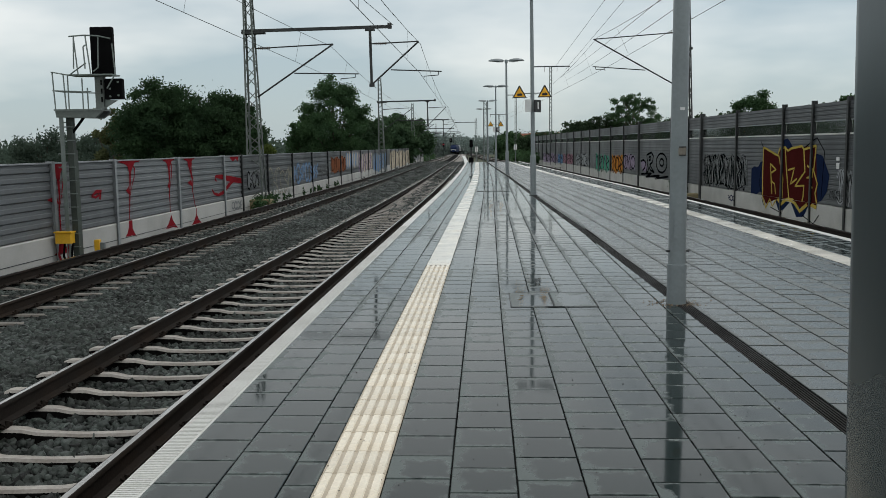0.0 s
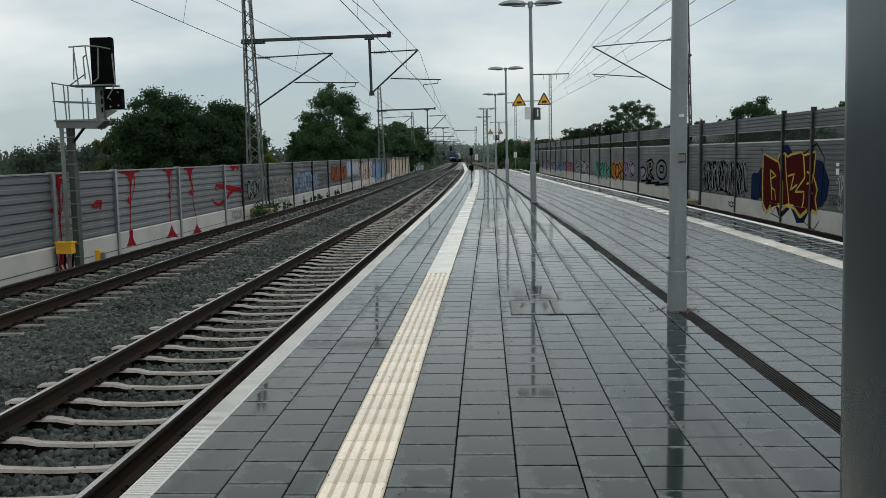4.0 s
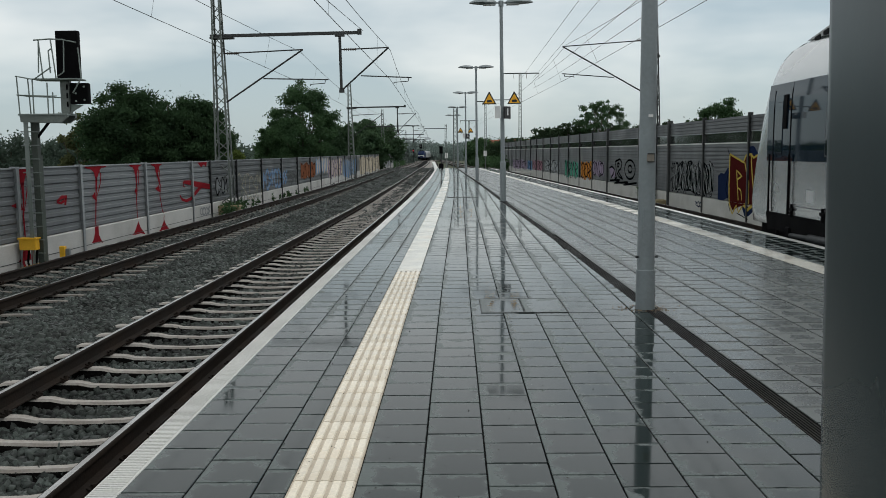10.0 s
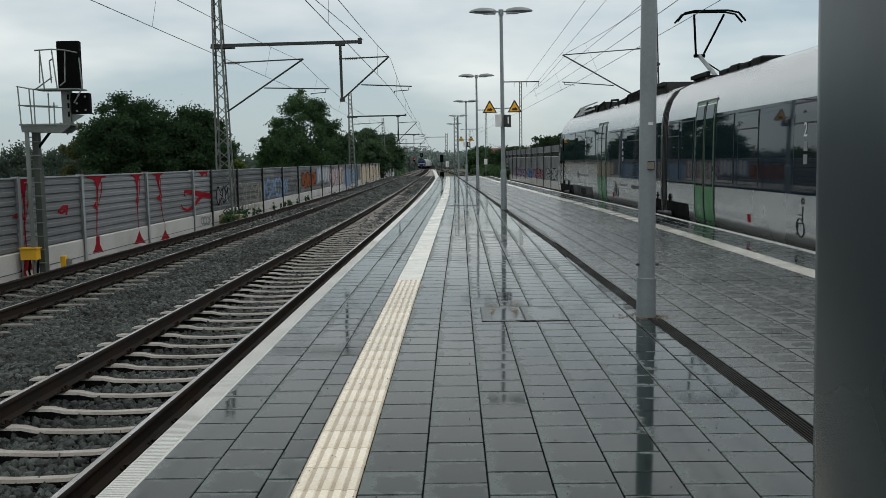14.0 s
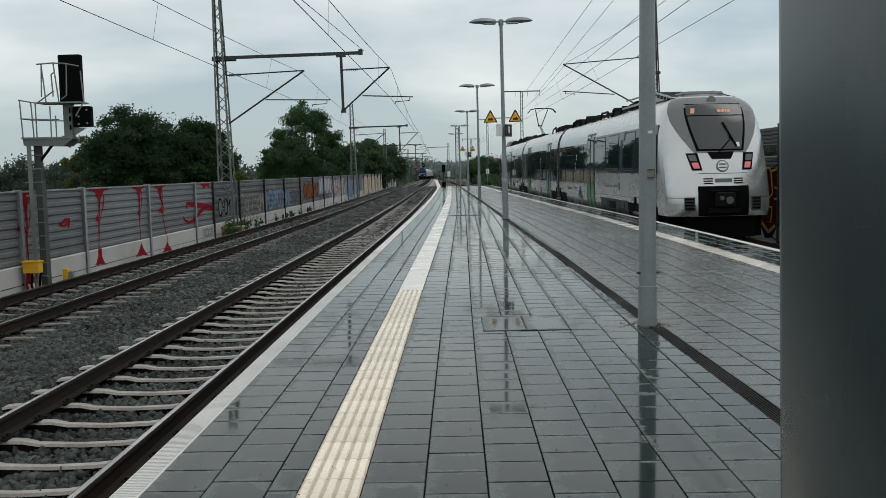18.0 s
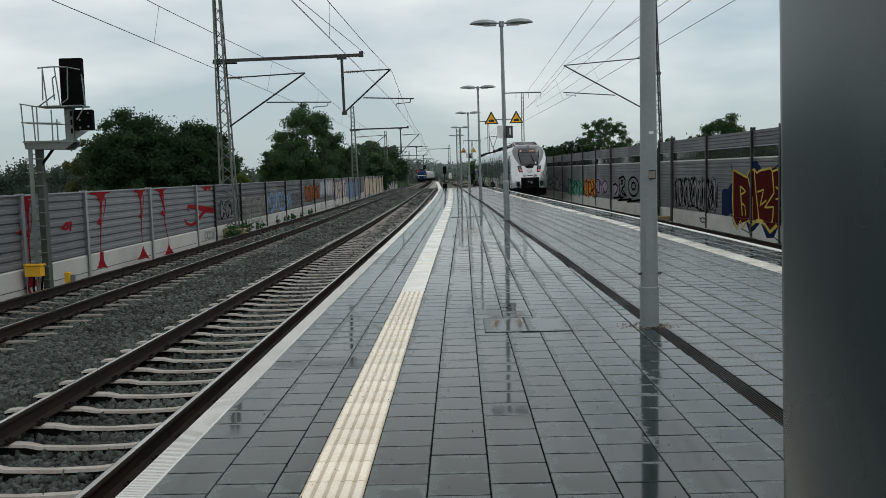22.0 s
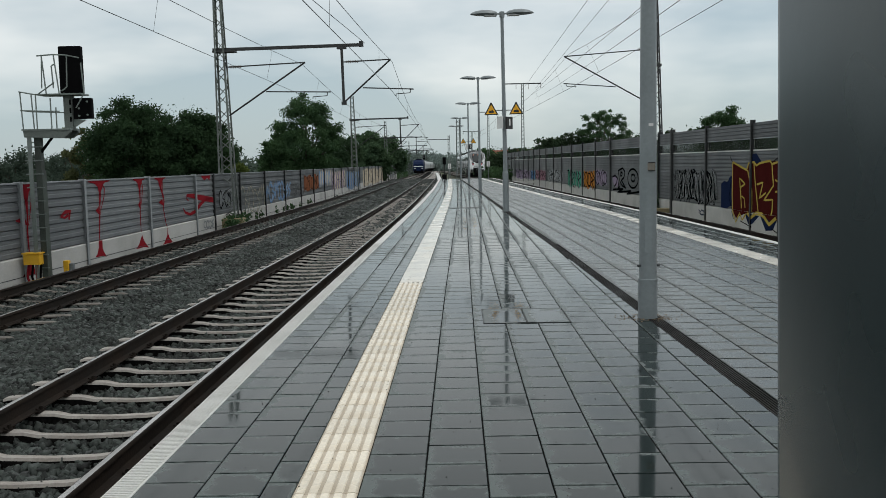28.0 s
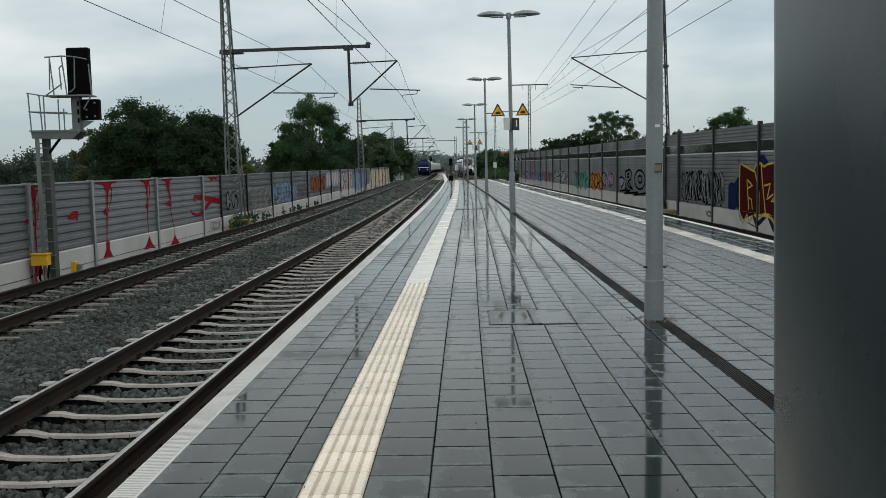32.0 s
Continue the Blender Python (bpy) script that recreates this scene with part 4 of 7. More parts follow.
for y0, y1, z0, z1, n, cols, lab in (
        (38.4, 43.0, -0.75, 0.70, 6, (BEIGE, MAST_GREEN), "cream and green lettering on the dark barrier"), (43.6, 50.0, -0.3, 0.75, 9, (CHALK, SKYB), "blue and white lettering on the dark barrier"),
        (50.3, 54.2, -0.3, 0.6, 5, (CHALK, MAST_DARK), "grey lettering on the dark barrier")):
    graffito(lab, cols, scrawl(y0, y1, z0, z1, n, int(y0 * 9), widths=(0.05, 0.08), body=1), on_left)
for y0, y1, z0, z1, n, cols, widths, lab in (
        (34.7, 40.6, -0.40, 1.06, 17, (CHALK, INK), (0.042, 0.062), "dense black and white lettering on the tall barrier"), (25.3, 26.4, -0.36, 0.86, 2, (INK, CHALK), (0.05, 0.06), "black and grey lettering on the tall barrier"),
        (26.4, 27.1, -0.22, 0.08, 3, (INK, PANEL_R), (0.02, 0.03), "small black tag on the tall barrier")):
    graffito(lab, cols, scrawl(y0, y1, z0, z1, n, int(y0 * 3), widths=widths, fill=2 if n > 9 else None, body=1, layers=2), on_right)


def outline_letters(g, P):
    """Two large rounded letters in a heavy black outline, with jagged underlines."""
    up = lambda y, z: tuple(np.array(P(y, z)) - np.array((0.003, 0, 0)))
    g.mark("background")
    blob(g, [(54.15, 0.45), (53.4, 0.55), (52.6, 0.35), (52.4, -0.05), (53.2, -0.15), (53.9, 0.1)], P, 1)
    for pts in ([(52.6, -0.15), (52.2, 0.35), (52.5, 0.85), (51.3, 1.0), (50.75, 0.8), (51.0, 0.45), (51.7, 0.3), (50.5, -0.12), (51.5, 0.0), (51.9, 0.2), (52.1, -0.1), (52.6, -0.15)],
                [(51.9, 0.75), (51.4, 0.75), (51.5, 0.58), (51.9, 0.55), (51.9, 0.75)], [(48.8 + 1.25 * math.cos(a), 0.45 + 0.52 * math.sin(a)) for a in np.linspace(0, 6.28, 15)],
                [(48.75 + 0.5 * math.cos(a), 0.48 + 0.2 * math.sin(a)) for a in np.linspace(0, 6.28, 9)], [(54.0, -0.30), (51.2, -0.18), (52.6, -0.42), (49.2, -0.24), (50.2, -0.44), (47.2, -0.22)],
                [(54.15, 0.45), (53.4, 0.55), (52.7, 0.4), (53.0, 0.1), (53.6, -0.1)]):
        g.mark("outline")
        ribbon(g, pts, 0.11, up, 0)


graffito("large black outline lettering on the tall barrier", (INK, LILAC), outline_letters, on_right)


def big_piece(g, P):
    """A large piece: oxblood letters with lemon outlines on a navy cloud."""
    up = lambda d: (lambda y, z: tuple(np.array(P(y, z)) - np.array((d, 0, 0))))
    g.mark("shadow")
    blob(g, [(34.2, 0.50), (33.9, 0.62), (33.5, 0.58), (33.2, 0.8), (32.7, 0.85), (32.6, -0.3), (33.2, -0.30), (33.6, -0.42), (34.2, -0.4)], P, 2)
    g.mark("shadow")
    blob(g, [(28.5, 1.15), (27.75, 1.08), (27.2, 0.5), (27.22, 0.1), (27.7, -0.3), (28.5, -0.45)], P, 2)
    g.mark("shadow")
    blob(g, [(31.3, 1.2), (31.15, 1.56), (30.6, 1.62), (30.1, 1.3)], P, 2)
    g.mark("shadow")
    blob(g, [(31.6, -0.45), (31.2, -0.86), (30.8, -0.8), (30.2, -0.5)], P, 2)
    g.mark("shadow")
    blob(g, [(30.1, -0.5), (29.6, -0.95), (29.0, -0.9), (28.6, -0.5)], P, 2)
    g.mark("fill")
    blob(g, [(32.92, 1.30), (31.5, 1.04), (31.3, 1.26), (30.8, 1.30), (30.28, 1.26), (29.37, 1.34), (28.23, 1.36), (28.35, 0.6), (28.05, 0.2), (28.0, -0.5), (29.3, -0.6), (30.04, -0.40), (31.35, -0.45), (32.46, -0.7), (32.9, -0.35)], up(0.003), 0)
    for pts, w in (
            ([(32.92, 1.32), (31.5, 1.04), (31.3, 1.28), (30.8, 1.32), (30.55, 1.2), (30.28, 1.28), (29.37, 1.36), (29.2, 1.25), (28.23, 1.38)], 0.085),
            ([(32.92, 1.32), (32.95, 0.2), (32.9, -0.35), (32.46, -0.84), (32.05, -0.5), (31.8, -0.74), (31.35, -0.43)], 0.08),
            ([(31.35, -0.43), (30.95, -0.60), (30.5, -0.42), (30.04, -0.42), (29.75, -0.5), (29.3, -0.73), (28.64, -0.44), (27.98, -0.53)], 0.14),
            ([(28.23, 1.38), (28.36, 0.6), (28.05, 0.2), (28.2, -0.1), (28.0, -0.53)], 0.07),
            ([(31.95, -0.32), (32.18, 0.74), (31.62, 0.55), (32.1, 0.42)], 0.075), ([(31.98, 0.12), (31.7, 0.04), (31.6, -0.3)], 0.065),
            ([(31.4, 1.05), (30.95, 0.3), (30.95, -0.40)], 0.075), ([(30.8, 1.3), (30.68, 0.7), (30.35, -0.38)], 0.075),
            ([(30.5, 0.56), (29.95, 0.64), (30.25, 0.1), (29.7, 0.3)], 0.075), ([(29.2, 1.25), (29.05, 0.55), (29.85, 0.05), (29.1, 0.1), (29.15, -0.42)], 0.075),
            ([(28.9, 0.74), (28.42, 0.64), (28.46, 0.40), (28.9, 0.36)], 0.075), ([(28.65, 0.15), (28.42, 0.05)], 0.075)):
        g.mark("outline")
        ribbon(g, pts, w * 0.85, up(0.008), 1)
    for pts in ([(33.2, 1.52), (32.95, 1.3)], [(29.2, 1.3), (28.2, 1.62), (27.6, 1.2), (27.75, -0.25)], [(32.0, -0.78), (30.9, -0.92)], [(29.1, -0.85), (28.2, -1.05), (27.8, -0.75)], [(33.1, 0.6), (33.3, 0.0), (32.7, -0.75)]):
        g.mark("thin_line")
        ribbon(g, pts, 0.035, up(0.004), 3)


graffito("large red and yellow graffiti piece with a dark blue shadow", (OXBLOOD, LEMON, NAVY, INK), big_piece, on_right)


t = thing("wall_notice", "small white notice plates on the tall barrier", "notice", at=pose(RIGHT_X(26.6) - 0.02, 26.6, 0))
for z, h in ((0.70, 0.17), (0.94, 0.10)):
    part("plate", Geo().box(-0.012, -0.11, z, 0.0, 0.11, z + h), SIGN_WHITE, t)


# ---- overhead line ----
def lattice(h, w0, w1, bays, mat, name, label, at):
    """A four-legged lattice mast that tapers from w0 to w1."""
    t = thing(name, label, "catenary mast", "catenary masts", at=at)
    half = lambda z: (w0 + (w1 - w0) * z / h) / 2
    for sx in (-1, 1):
        for sy in (-1, 1):
            g = Geo()
            a, b = half(0), half(h)
            L = 0.034
            g.loft([[(sx * a, sy * a, 0), (sx * (a - 2 * L), sy * a, 0), (sx * (a - 2 * L), sy * (a - 0.012), 0), (sx * (a - 0.012), sy * (a - 0.012), 0), (sx * (a - 0.012), sy * (a - 2 * L), 0), (sx * a, sy * (a - 2 * L), 0)],
                    [(sx * b, sy * b, h), (sx * (b - 2 * L), sy * b, h), (sx * (b - 2 * L), sy * (b - 0.012), h), (sx * (b - 0.012), sy * (b - 0.012), h), (sx * (b - 0.012), sy * (b - 2 * L), h), (sx * b, sy * (b - 2 * L), h)]])
            part("leg", g, mat, t)
    for k in range(4):
        g, rings = Geo(), []
        for i in range(bays + 1):
            z = h * i / bays
            a = half(z) - 0.01
            p = Vector((a if i % 2 else -a, a, z))
            ring = [p + Vector(d) for d in ((0, 0.016, 0), (0, 0, 0.026), (0, -0.016, 0), (0, 0, -0.026))]
            for _ in range(k):
                ring = [Vector((-q.y, q.x, q.z)) for q in ring]
            rings.append(ring)
        g.loft(rings)
        part("lacing", g, mat, t)
    part("foot", Geo().chamfered(-w0 / 2 - 0.12, -w0 / 2 - 0.12, -0.5, w0 / 2 + 0.12, w0 / 2 + 0.12, 0.02, 0.03), CONCRETE, t, "concrete footing")
    return t


INSULATOR = material("brown_insulator", (0.10, 0.075, 0.06), 0.3, var=0.1)


def insulator(parent, a, b):
    a, b = Vector(a), Vector(b)
    g = Geo()
    g.tube(a, b, 0.025, 6)
    for k in range(7):
        p = a.lerp(b, (k + 0.5) / 7)
        g.tube(p - (b - a).normalized() * 0.01, p + (b - a).normalized() * 0.01, 0.06, 8)
    part("insulator", g, INSULATOR, parent)


def cantilever(parent, x0, zt, zs, x1, z1, xr0, zr0, xr1, zr1, xw):
    """One registration arm on the mast's own axes: top tie, strut, steady arm."""
    s = 1 if x1 > x0 else -1
    part("top_tie", Geo().tube((x0, 0, zt), (x1, 0, z1), 0.028, 6), MAST_DARK, parent)
    insulator(parent, (x0 + s * 0.1, 0, zt), (x0 + s * 0.6, 0, zt))
    part("strut", Geo().tube((x0, 0, zs), (x1, 0, z1), 0.036, 6), MAST_DARK, parent)
    part("registration_tube", Geo().tube((xr0, 0, zr0), (xr1, 0, zr1), 0.026, 6), MAST_DARK, parent)
    part("steady_arm", Geo().path([(xr1 - s * 0.12, 0, zr1), (xr1 - s * 0.14, 0, zr1 - 0.14), (xw, 0, zr1 - 0.17), (xw, 0, zr1 - 0.24)], 0.016, 5), MAST_DARK, parent)


def portal_arm_mast(y, beam_z, h, x=-9.08, k=1.0, lean=0.0):
    m = lattice(h, 0.66, 0.30, 22, MAST_GREEN, "catenary_mast", "grey-green lattice catenary mast with a long cantilever beam over two tracks", pose(x, y, -1.05 + float(fall(y)), 0, lean, 0))
    z = beam_z + 1.05
    part("beam", Geo().box(-0.30, -0.06, z - 0.07, 5.70 * k, 0.06, z + 0.05), MAST_DARK, m, "long dark steel beam")
    part("beam_bracket", Geo().box(-0.28, -0.2, z - 0.13, 0.62, 0.2, z - 0.07), MAST_DARK, m)
    part("beam_bracket", Geo().box(4.66 * k, -0.08, z - 0.15, 5.04 * k, 0.08, z - 0.07), MAST_DARK, m)
    part("beam_tip", Geo().box(5.56 * k, -0.07, z - 0.09, 5.72 * k, 0.07, z + 0.13), MAST_DARK, m)
    part("drop_post", Geo().box(4.80 * k, -0.05, z - 2.25, 4.80 * k + 0.10, 0.05, z).box(4.80 * k - 0.04, -0.07, z - 2.35, 4.80 * k + 0.16, 0.07, z - 2.22), MAST_DARK, m)
    cantilever(m, 0.22, z - 0.70, z - 2.62, 3.36 * k, z - 0.62, 1.75 * k, z - 1.72, 4.34 * k, z - 1.82, 3.62 * k)
    cantilever(m, 4.90 * k, z - 0.66, z - 2.22, 6.78 * k, z - 0.62, 5.64 * k, z - 1.70, 7.66 * k, z - 1.82, 6.95 * k)
    return m


portal_arm_mast(36.0, 6.17, 9.9, lean=-0.8)
portal_arm_mast(82.0, 5.60, 8.75, x=-9.2, k=0.89, lean=-0.6)
for y in (128, 176, 224):
    portal_arm_mast(y, 5.4, 8.8, x=-9.3 + 1.05 * float(drift(y)), k=0.9)


def single_mast(y, x, h, label):
    m = lattice(h, 0.58, 0.36, 22, MAST_DARK, "catenary_mast", label, pose(x, y, -1.05, 0, -1.5, 0))
    cantilever(m, -0.2, 7.96, 5.22, -4.48, 7.80, -1.98, 6.20, -4.55, 6.48, -3.95)
    part("ring_band", Geo().box(-0.27, -0.27, 7.08, 0.27, 0.27, 7.2), MAST_DARK, m)
    return m


single_mast(45.0, 10.27, 11.0, "dark lattice catenary mast with one cantilever")


def tee_mast(y, x, h, arms, label):
    """A slender lattice mast with a cross beam for feeder lines."""
    m = lattice(h + 1.0, 0.42, 0.30, 26, MAST_GREEN, "feeder_mast", label, pose(x, y, -1.0 + float(fall(y))))
    part("cross_beam", Geo().box(-arms, -0.06, h + 0.9, arms, 0.06, h + 1.02), MAST_DARK, m)
    for k in (-1, -0.35, 0.35, 1):
        g = Geo().tube((k * arms * 0.95, 0, h + 0.9), (k * arms * 0.95, 0, h + 0.35), 0.03, 6)
        part("hanging_insulator", g, INSULATOR, m)
    return m


tee_mast(110, 8.3, 11.0, 2.3, "slender lattice feeder mast with a cross beam")
tee_mast(150, 5.5, 10.1, 1.5, "slender lattice feeder mast beside the curved track")
tee_mast(200, 3.6, 9.0, 2.0, "far slender lattice feeder mast")
m = lattice(6.6, 0.46, 0.34, 16, MAST_GREEN, "catenary_mast", "dark lattice mast at the end of the platform", pose(0.33, 88.0, -0.9))
m = lattice(7.3, 0.46, 0.34, 16, MAST_GREEN, "catenary_mast", "far lattice mast between the tracks", pose(-1.12, 150, -1.25))
part("cross_beam", Geo().box(-3.6, -0.06, 6.6, 0.2, 0.06, 6.70), MAST_DARK, m)


def wire(name, label, pts, r=0.010, sag=0.0):
    g = Geo()
    out = []
    for a, b in zip(pts[:-1], pts[1:]):
        n = 6 if sag else 1
        for i in range(n):
            f = i / n
            p = Vector(a).lerp(Vector(b), f)
            p.z -= sag * 4 * f * (1 - f)
            out.append(p)
    out.append(Vector(pts[-1]))
    g.loft([[(p.x + r * math.cos(q), p.y, p.z + r * math.sin(q)) for q in (0.5, 1.75, 3.0, 4.27, 5.5)] for p in out])
    return thing(name, label, "overhead wire", "overhead wires", geo=g, mats=WIRE)


def contact_line(low, high, sag, label):
    """A messenger wire, a contact wire and their droppers; low, high: their points at the supports."""
    line_ob = thing("catenary", label, "overhead wire", "overhead wires")
    low, high = [Vector(p) for p in low], [Vector(p) for p in high]
    strand, gd = [high[0]], Geo()
    for a, b, c, d in zip(high[:-1], high[1:], low[:-1], low[1:]):
        n = 10
        for k in range(1, n + 1):
            f = k / n
            p = a.lerp(b, f)
            p.z -= sag * 4 * f * (1 - f)
            strand.append(p)
            if k < n and k % 2:
                gd.tube(p, c.lerp(d, f), 0.004, 4)
    for nm, pts in (("contact_wire", low), ("messenger_wire", strand)):
        part(nm, Geo().loft([[(p.x + 0.009 * math.cos(q), p.y, p.z + 0.009 * math.sin(q)) for q in (0.5, 2.1, 3.6, 5.2)] for p in pts]), WIRE, line_ob)
    tagged(part("dropper", gd, WIRE, line_ob), kind="stuff")
    return line_ob


FAR_MASTS = (128, 176, 224, 300)
far_pts = lambda x, z: [(x + 1.05 * float(drift(y)), y, z + float(fall(y))) for y in FAR_MASTS]
contact_line([(-2.72, -20, 4.40), (-2.36, 36, 4.40), (-2.80, 82, 4.05)] + far_pts(-2.9, 3.9), [(-2.72, -20, 5.60), (-2.33, 36, 5.54), (-3.02, 82, 5.02)] + far_pts(-3.1, 4.8), 0.50, "contact wire and messenger over the platform track")
contact_line([(-6.33, -20, 4.40), (-6.17, 36, 4.40), (-6.4, 82, 4.05)] + far_pts(-6.6, 3.9), [(-6.43, -20, 5.60), (-5.92, 36, 5.52), (-6.35, 82, 4.95)] + far_pts(-6.8, 4.8), 0.45, "contact wire and messenger over the track by the barrier")
contact_line([(8.23, -6, 5.89), (6.31, 45, 5.30), (4.55, 95, 5.25), (2.9, 140, 5.1), (0.4, 200, 4.7)], [(7.4, -6, 7.1), (5.8, 45, 6.73), (4.75, 95, 6.5), (3.0, 140, 6.3), (0.5, 200, 5.8)], 0.62, "contact wire and messenger over the curved track")
for pts in ([(8.41, 110, 10.3), (6.70, -10, 10.3)], [(9.90, 110, 10.3), (7.54, -10, 10.3)]):
    wire("feeder_wire", "thin feeder wire high over the platform side", pts, 0.013)
for a, b in (((9.45, 110, 9.55), (6.08, 25, 6.46)), ((9.9, 110, 9.1), (5.96, 25, 5.72))):
    p, q = Vector(a), Vector(b)
    wire("feeder_wire", "thin feeder wire high over the platform side", [a, tuple(q + (q - p) * 0.35)], 0.010, 0.25)
wire("tension_wire", "thin wire from the tip of the cantilever beam", [(-5.05, 0, 5.95), (-3.40, 36, 6.30)], 0.011)


# ---- lamp posts ----
LENS = material("frosted_lamp_cover", (0.55, 0.57, 0.57), 0.3, var=0.05)


def lamp_head(side):
    """A flat almond-shaped luminaire."""
    rings = []
    for f, w, up, dn in ((0.0, 0.05, 0.05, 0.03), (0.08, 0.13, 0.085, 0.05), (0.3, 0.20, 0.115, 0.055), (0.55, 0.215, 0.12, 0.05), (0.8, 0.17, 0.09, 0.03), (0.95, 0.09, 0.045, 0.01), (1.0, 0.02, 0.015, 0.0)):
        x = side * (0.14 + f * 0.80)
        z = 0.03 * f * (1 - f)
        rings.append([(x, w * math.cos(a), z + (up if math.sin(a) > 0 else dn) * math.sin(a)) for a in np.linspace(0, 2 * math.pi, 14, endpoint=False)])
    return Geo().loft(rings)


def lamp_post(y, signs, x, h=5.83, r=0.066, lean=0.0):
    t = thing("lamp_post", "grey lamp post with two flat heads" + (" and yellow warning triangles" if signs else ""), "street lamp", "platform lamps", at=pose(x, y, 0, 0, lean, 1.5))
    part("pole", Geo().tube((0, 0, 0), (0, 0, 1.15), r * 1.35, 14).tube((0, 0, 1.15), (0, 0, 1.22), r * 1.35, 14, r).tube((0, 0, 1.22), (0, 0, h), r, 14, r * 0.72), POLE_GREY, t, smooth=True)
    part("collar", Geo().tube((0, 0, h - 0.1), (0, 0, h + 0.06), 0.075, 12), POLE_GREY, t)
    for s in (-1, 1):
        hd = part("lamp_head", lamp_head(s), POLE_GREY, t, "pale grey flat luminaire", smooth=True, m=pose(0, 0, h))
        part("cover", Geo().box(s * 0.34 - 0.18, -0.13, -0.058, s * 0.34 + 0.18, 0.13, -0.042), LENS, hd)
        part("arm", Geo().tube((0, 0, h), (s * 0.2, 0, h + 0.01), 0.025, 8), POLE_GREY, t)
    if signs:
        for s in (-1, 1):
            sg = part("warning_triangle", Geo().prism([(-0.21, 0), (0.21, 0), (0.015, 0.36), (-0.015, 0.36)], 1, -0.012, 0.004), SIGN_BLACK, t, "yellow and black warning triangle", m=pose(s * 0.37 - 0.015, -0.06, 2.89))
            part("yellow_field", Geo().prism([(-0.160, 0.03), (0.160, 0.03), (0.0, 0.305)], 1, -0.0165, -0.0125), SIGN_YELLOW, sg)
            part("pictogram", Geo().prism([(-0.07, 0.06), (0.07, 0.06), (0.085, 0.10), (0.02, 0.15), (0.0, 0.12), (-0.05, 0.13), (-0.075, 0.10)], 1, -0.0205, -0.0168), SIGN_BLACK, sg)
            part("bracket", Geo().tube((0, 0, 3.02), (s * 0.37, -0.04, 3.02), 0.016, 6), GALV, t)
        sg = part("notice_box", Geo().chamfered(-0.15, -0.03, 0, 0.15, 0.03, 0.36, 0.01), SIGN_BLACK, t, "black notice board", m=pose(0.135, -0.10, 2.46, 0, 0, 50))
        part("notice", Geo().box(-0.035, -0.034, 0.10, 0.02, -0.0305, 0.30), SIGN_WHITE, sg)
        part("white_panel", Geo().chamfered(-0.012, -0.12, 0, 0.012, 0.12, 0.36, 0.004), SIGN_WHITE, t, m=pose(-0.13, -0.05, 2.48, 0, 0, 42))
    part("foot_plate", Geo().tube((0, 0, 0.0), (0, 0, 0.012), r * 2.0, 14), MAST_DARK, t)
    part("door_plate", Geo().box(-0.03, -r * 1.38 - 0.002, 0.55, 0.03, -r * 1.30, 0.85), POLE_GREY, t)
    return t


# the thick pole stands in the line of the lamps
t = thing("lamp_post", "thick grey steel pole with a small notice plate", "street lamp", "platform lamps", at=pose(1.965, 8.40, 0))
part("pole", Geo().tube((0, 0, 0), (0, 0, 0.36), 0.090, 24, 0.089).tube((0, 0, 0.36), (0, 0, 0.375), 0.089, 24, 0.083).tube((0, 0, 0.375), (0, 0, 2.4), 0.081, 24, 0.075).tube((0, 0, 2.4), (0, 0, 5.95), 0.075, 24, 0.055), POLE_GREY, t, smooth=True)
part("weld_ring", Geo().tube((0, 0, 0.355), (0, 0, 0.372), 0.0925, 24), POLE_GREY, t)
for s in (-1, 1):
    part("bolt", Geo().tube((s * 0.078, -0.03, 0.50), (s * 0.105, -0.04, 0.50), 0.011, 8), MAST_DARK, t)
    hd = part("lamp_head", lamp_head(s), POLE_GREY, t, "pale grey flat luminaire", smooth=True, m=pose(0, 0, 5.95))
part("notice_plate", Geo().chamfered(-0.033, -0.004, 0, 0.033, 0.004, 0.085, 0.002), SIGN_BLACK, t, "small square notice plate", m=pose(0.015, -0.088, 1.385))
part("plate_field", Geo().box(-0.024, -0.0905 - 0.003, 1.395, 0.054 - 0.012, -0.0905 - 0.002, 1.458), paint("notice", (0.22, 0.20, 0.17)), t)
part("sticker", Geo().box(-0.012, -0.083, 1.80, 0.03, -0.0765, 1.825), SIGN_WHITE, t, "small white sticker")
part("access_door", Geo().box(-0.045, -0.0835, 0.62, 0.02, -0.078, 0.95), POLE_GREY, t)
lamp_post(26.8, True, 1.635, lean=-0.55)
lamp_post(46.9, False, 1.375, lean=-0.3)
lamp_post(66.0, True, 1.05, 5.77)
lamp_post(86.5, False, 0.55, 5.74)
lamp_post(105.0, False, 0.16, 5.72)
# pebbles swept against the foot of the pole
rng = random.Random(4)
g = Geo()
for k in range(150):
    a, r = rng.uniform(0, 6.28), 0.095 + abs(rng.gauss(0, 0.07))
    x, y, s = 1.965 + r * math.cos(a) * 1.3, 8.40 + r * math.sin(a), rng.uniform(0.004, 0.010)
    g.add([(x - s, y, 0.001), (x, y - s, 0.001), (x + s, y, 0.001), (x, y + s, 0.001), (x, y, s * 0.9)], [(0, 1, 4), (1, 2, 4), (2, 3, 4), (3, 0, 4)])
tagged(thing("grit", "small brown grit and leaves around the pole's foot", "grit", kind="stuff", geo=g, mats=material("brown_grit", (0.16, 0.12, 0.08), 0.8, island=0.5)))

rng = random.Random(9)
g = Geo()
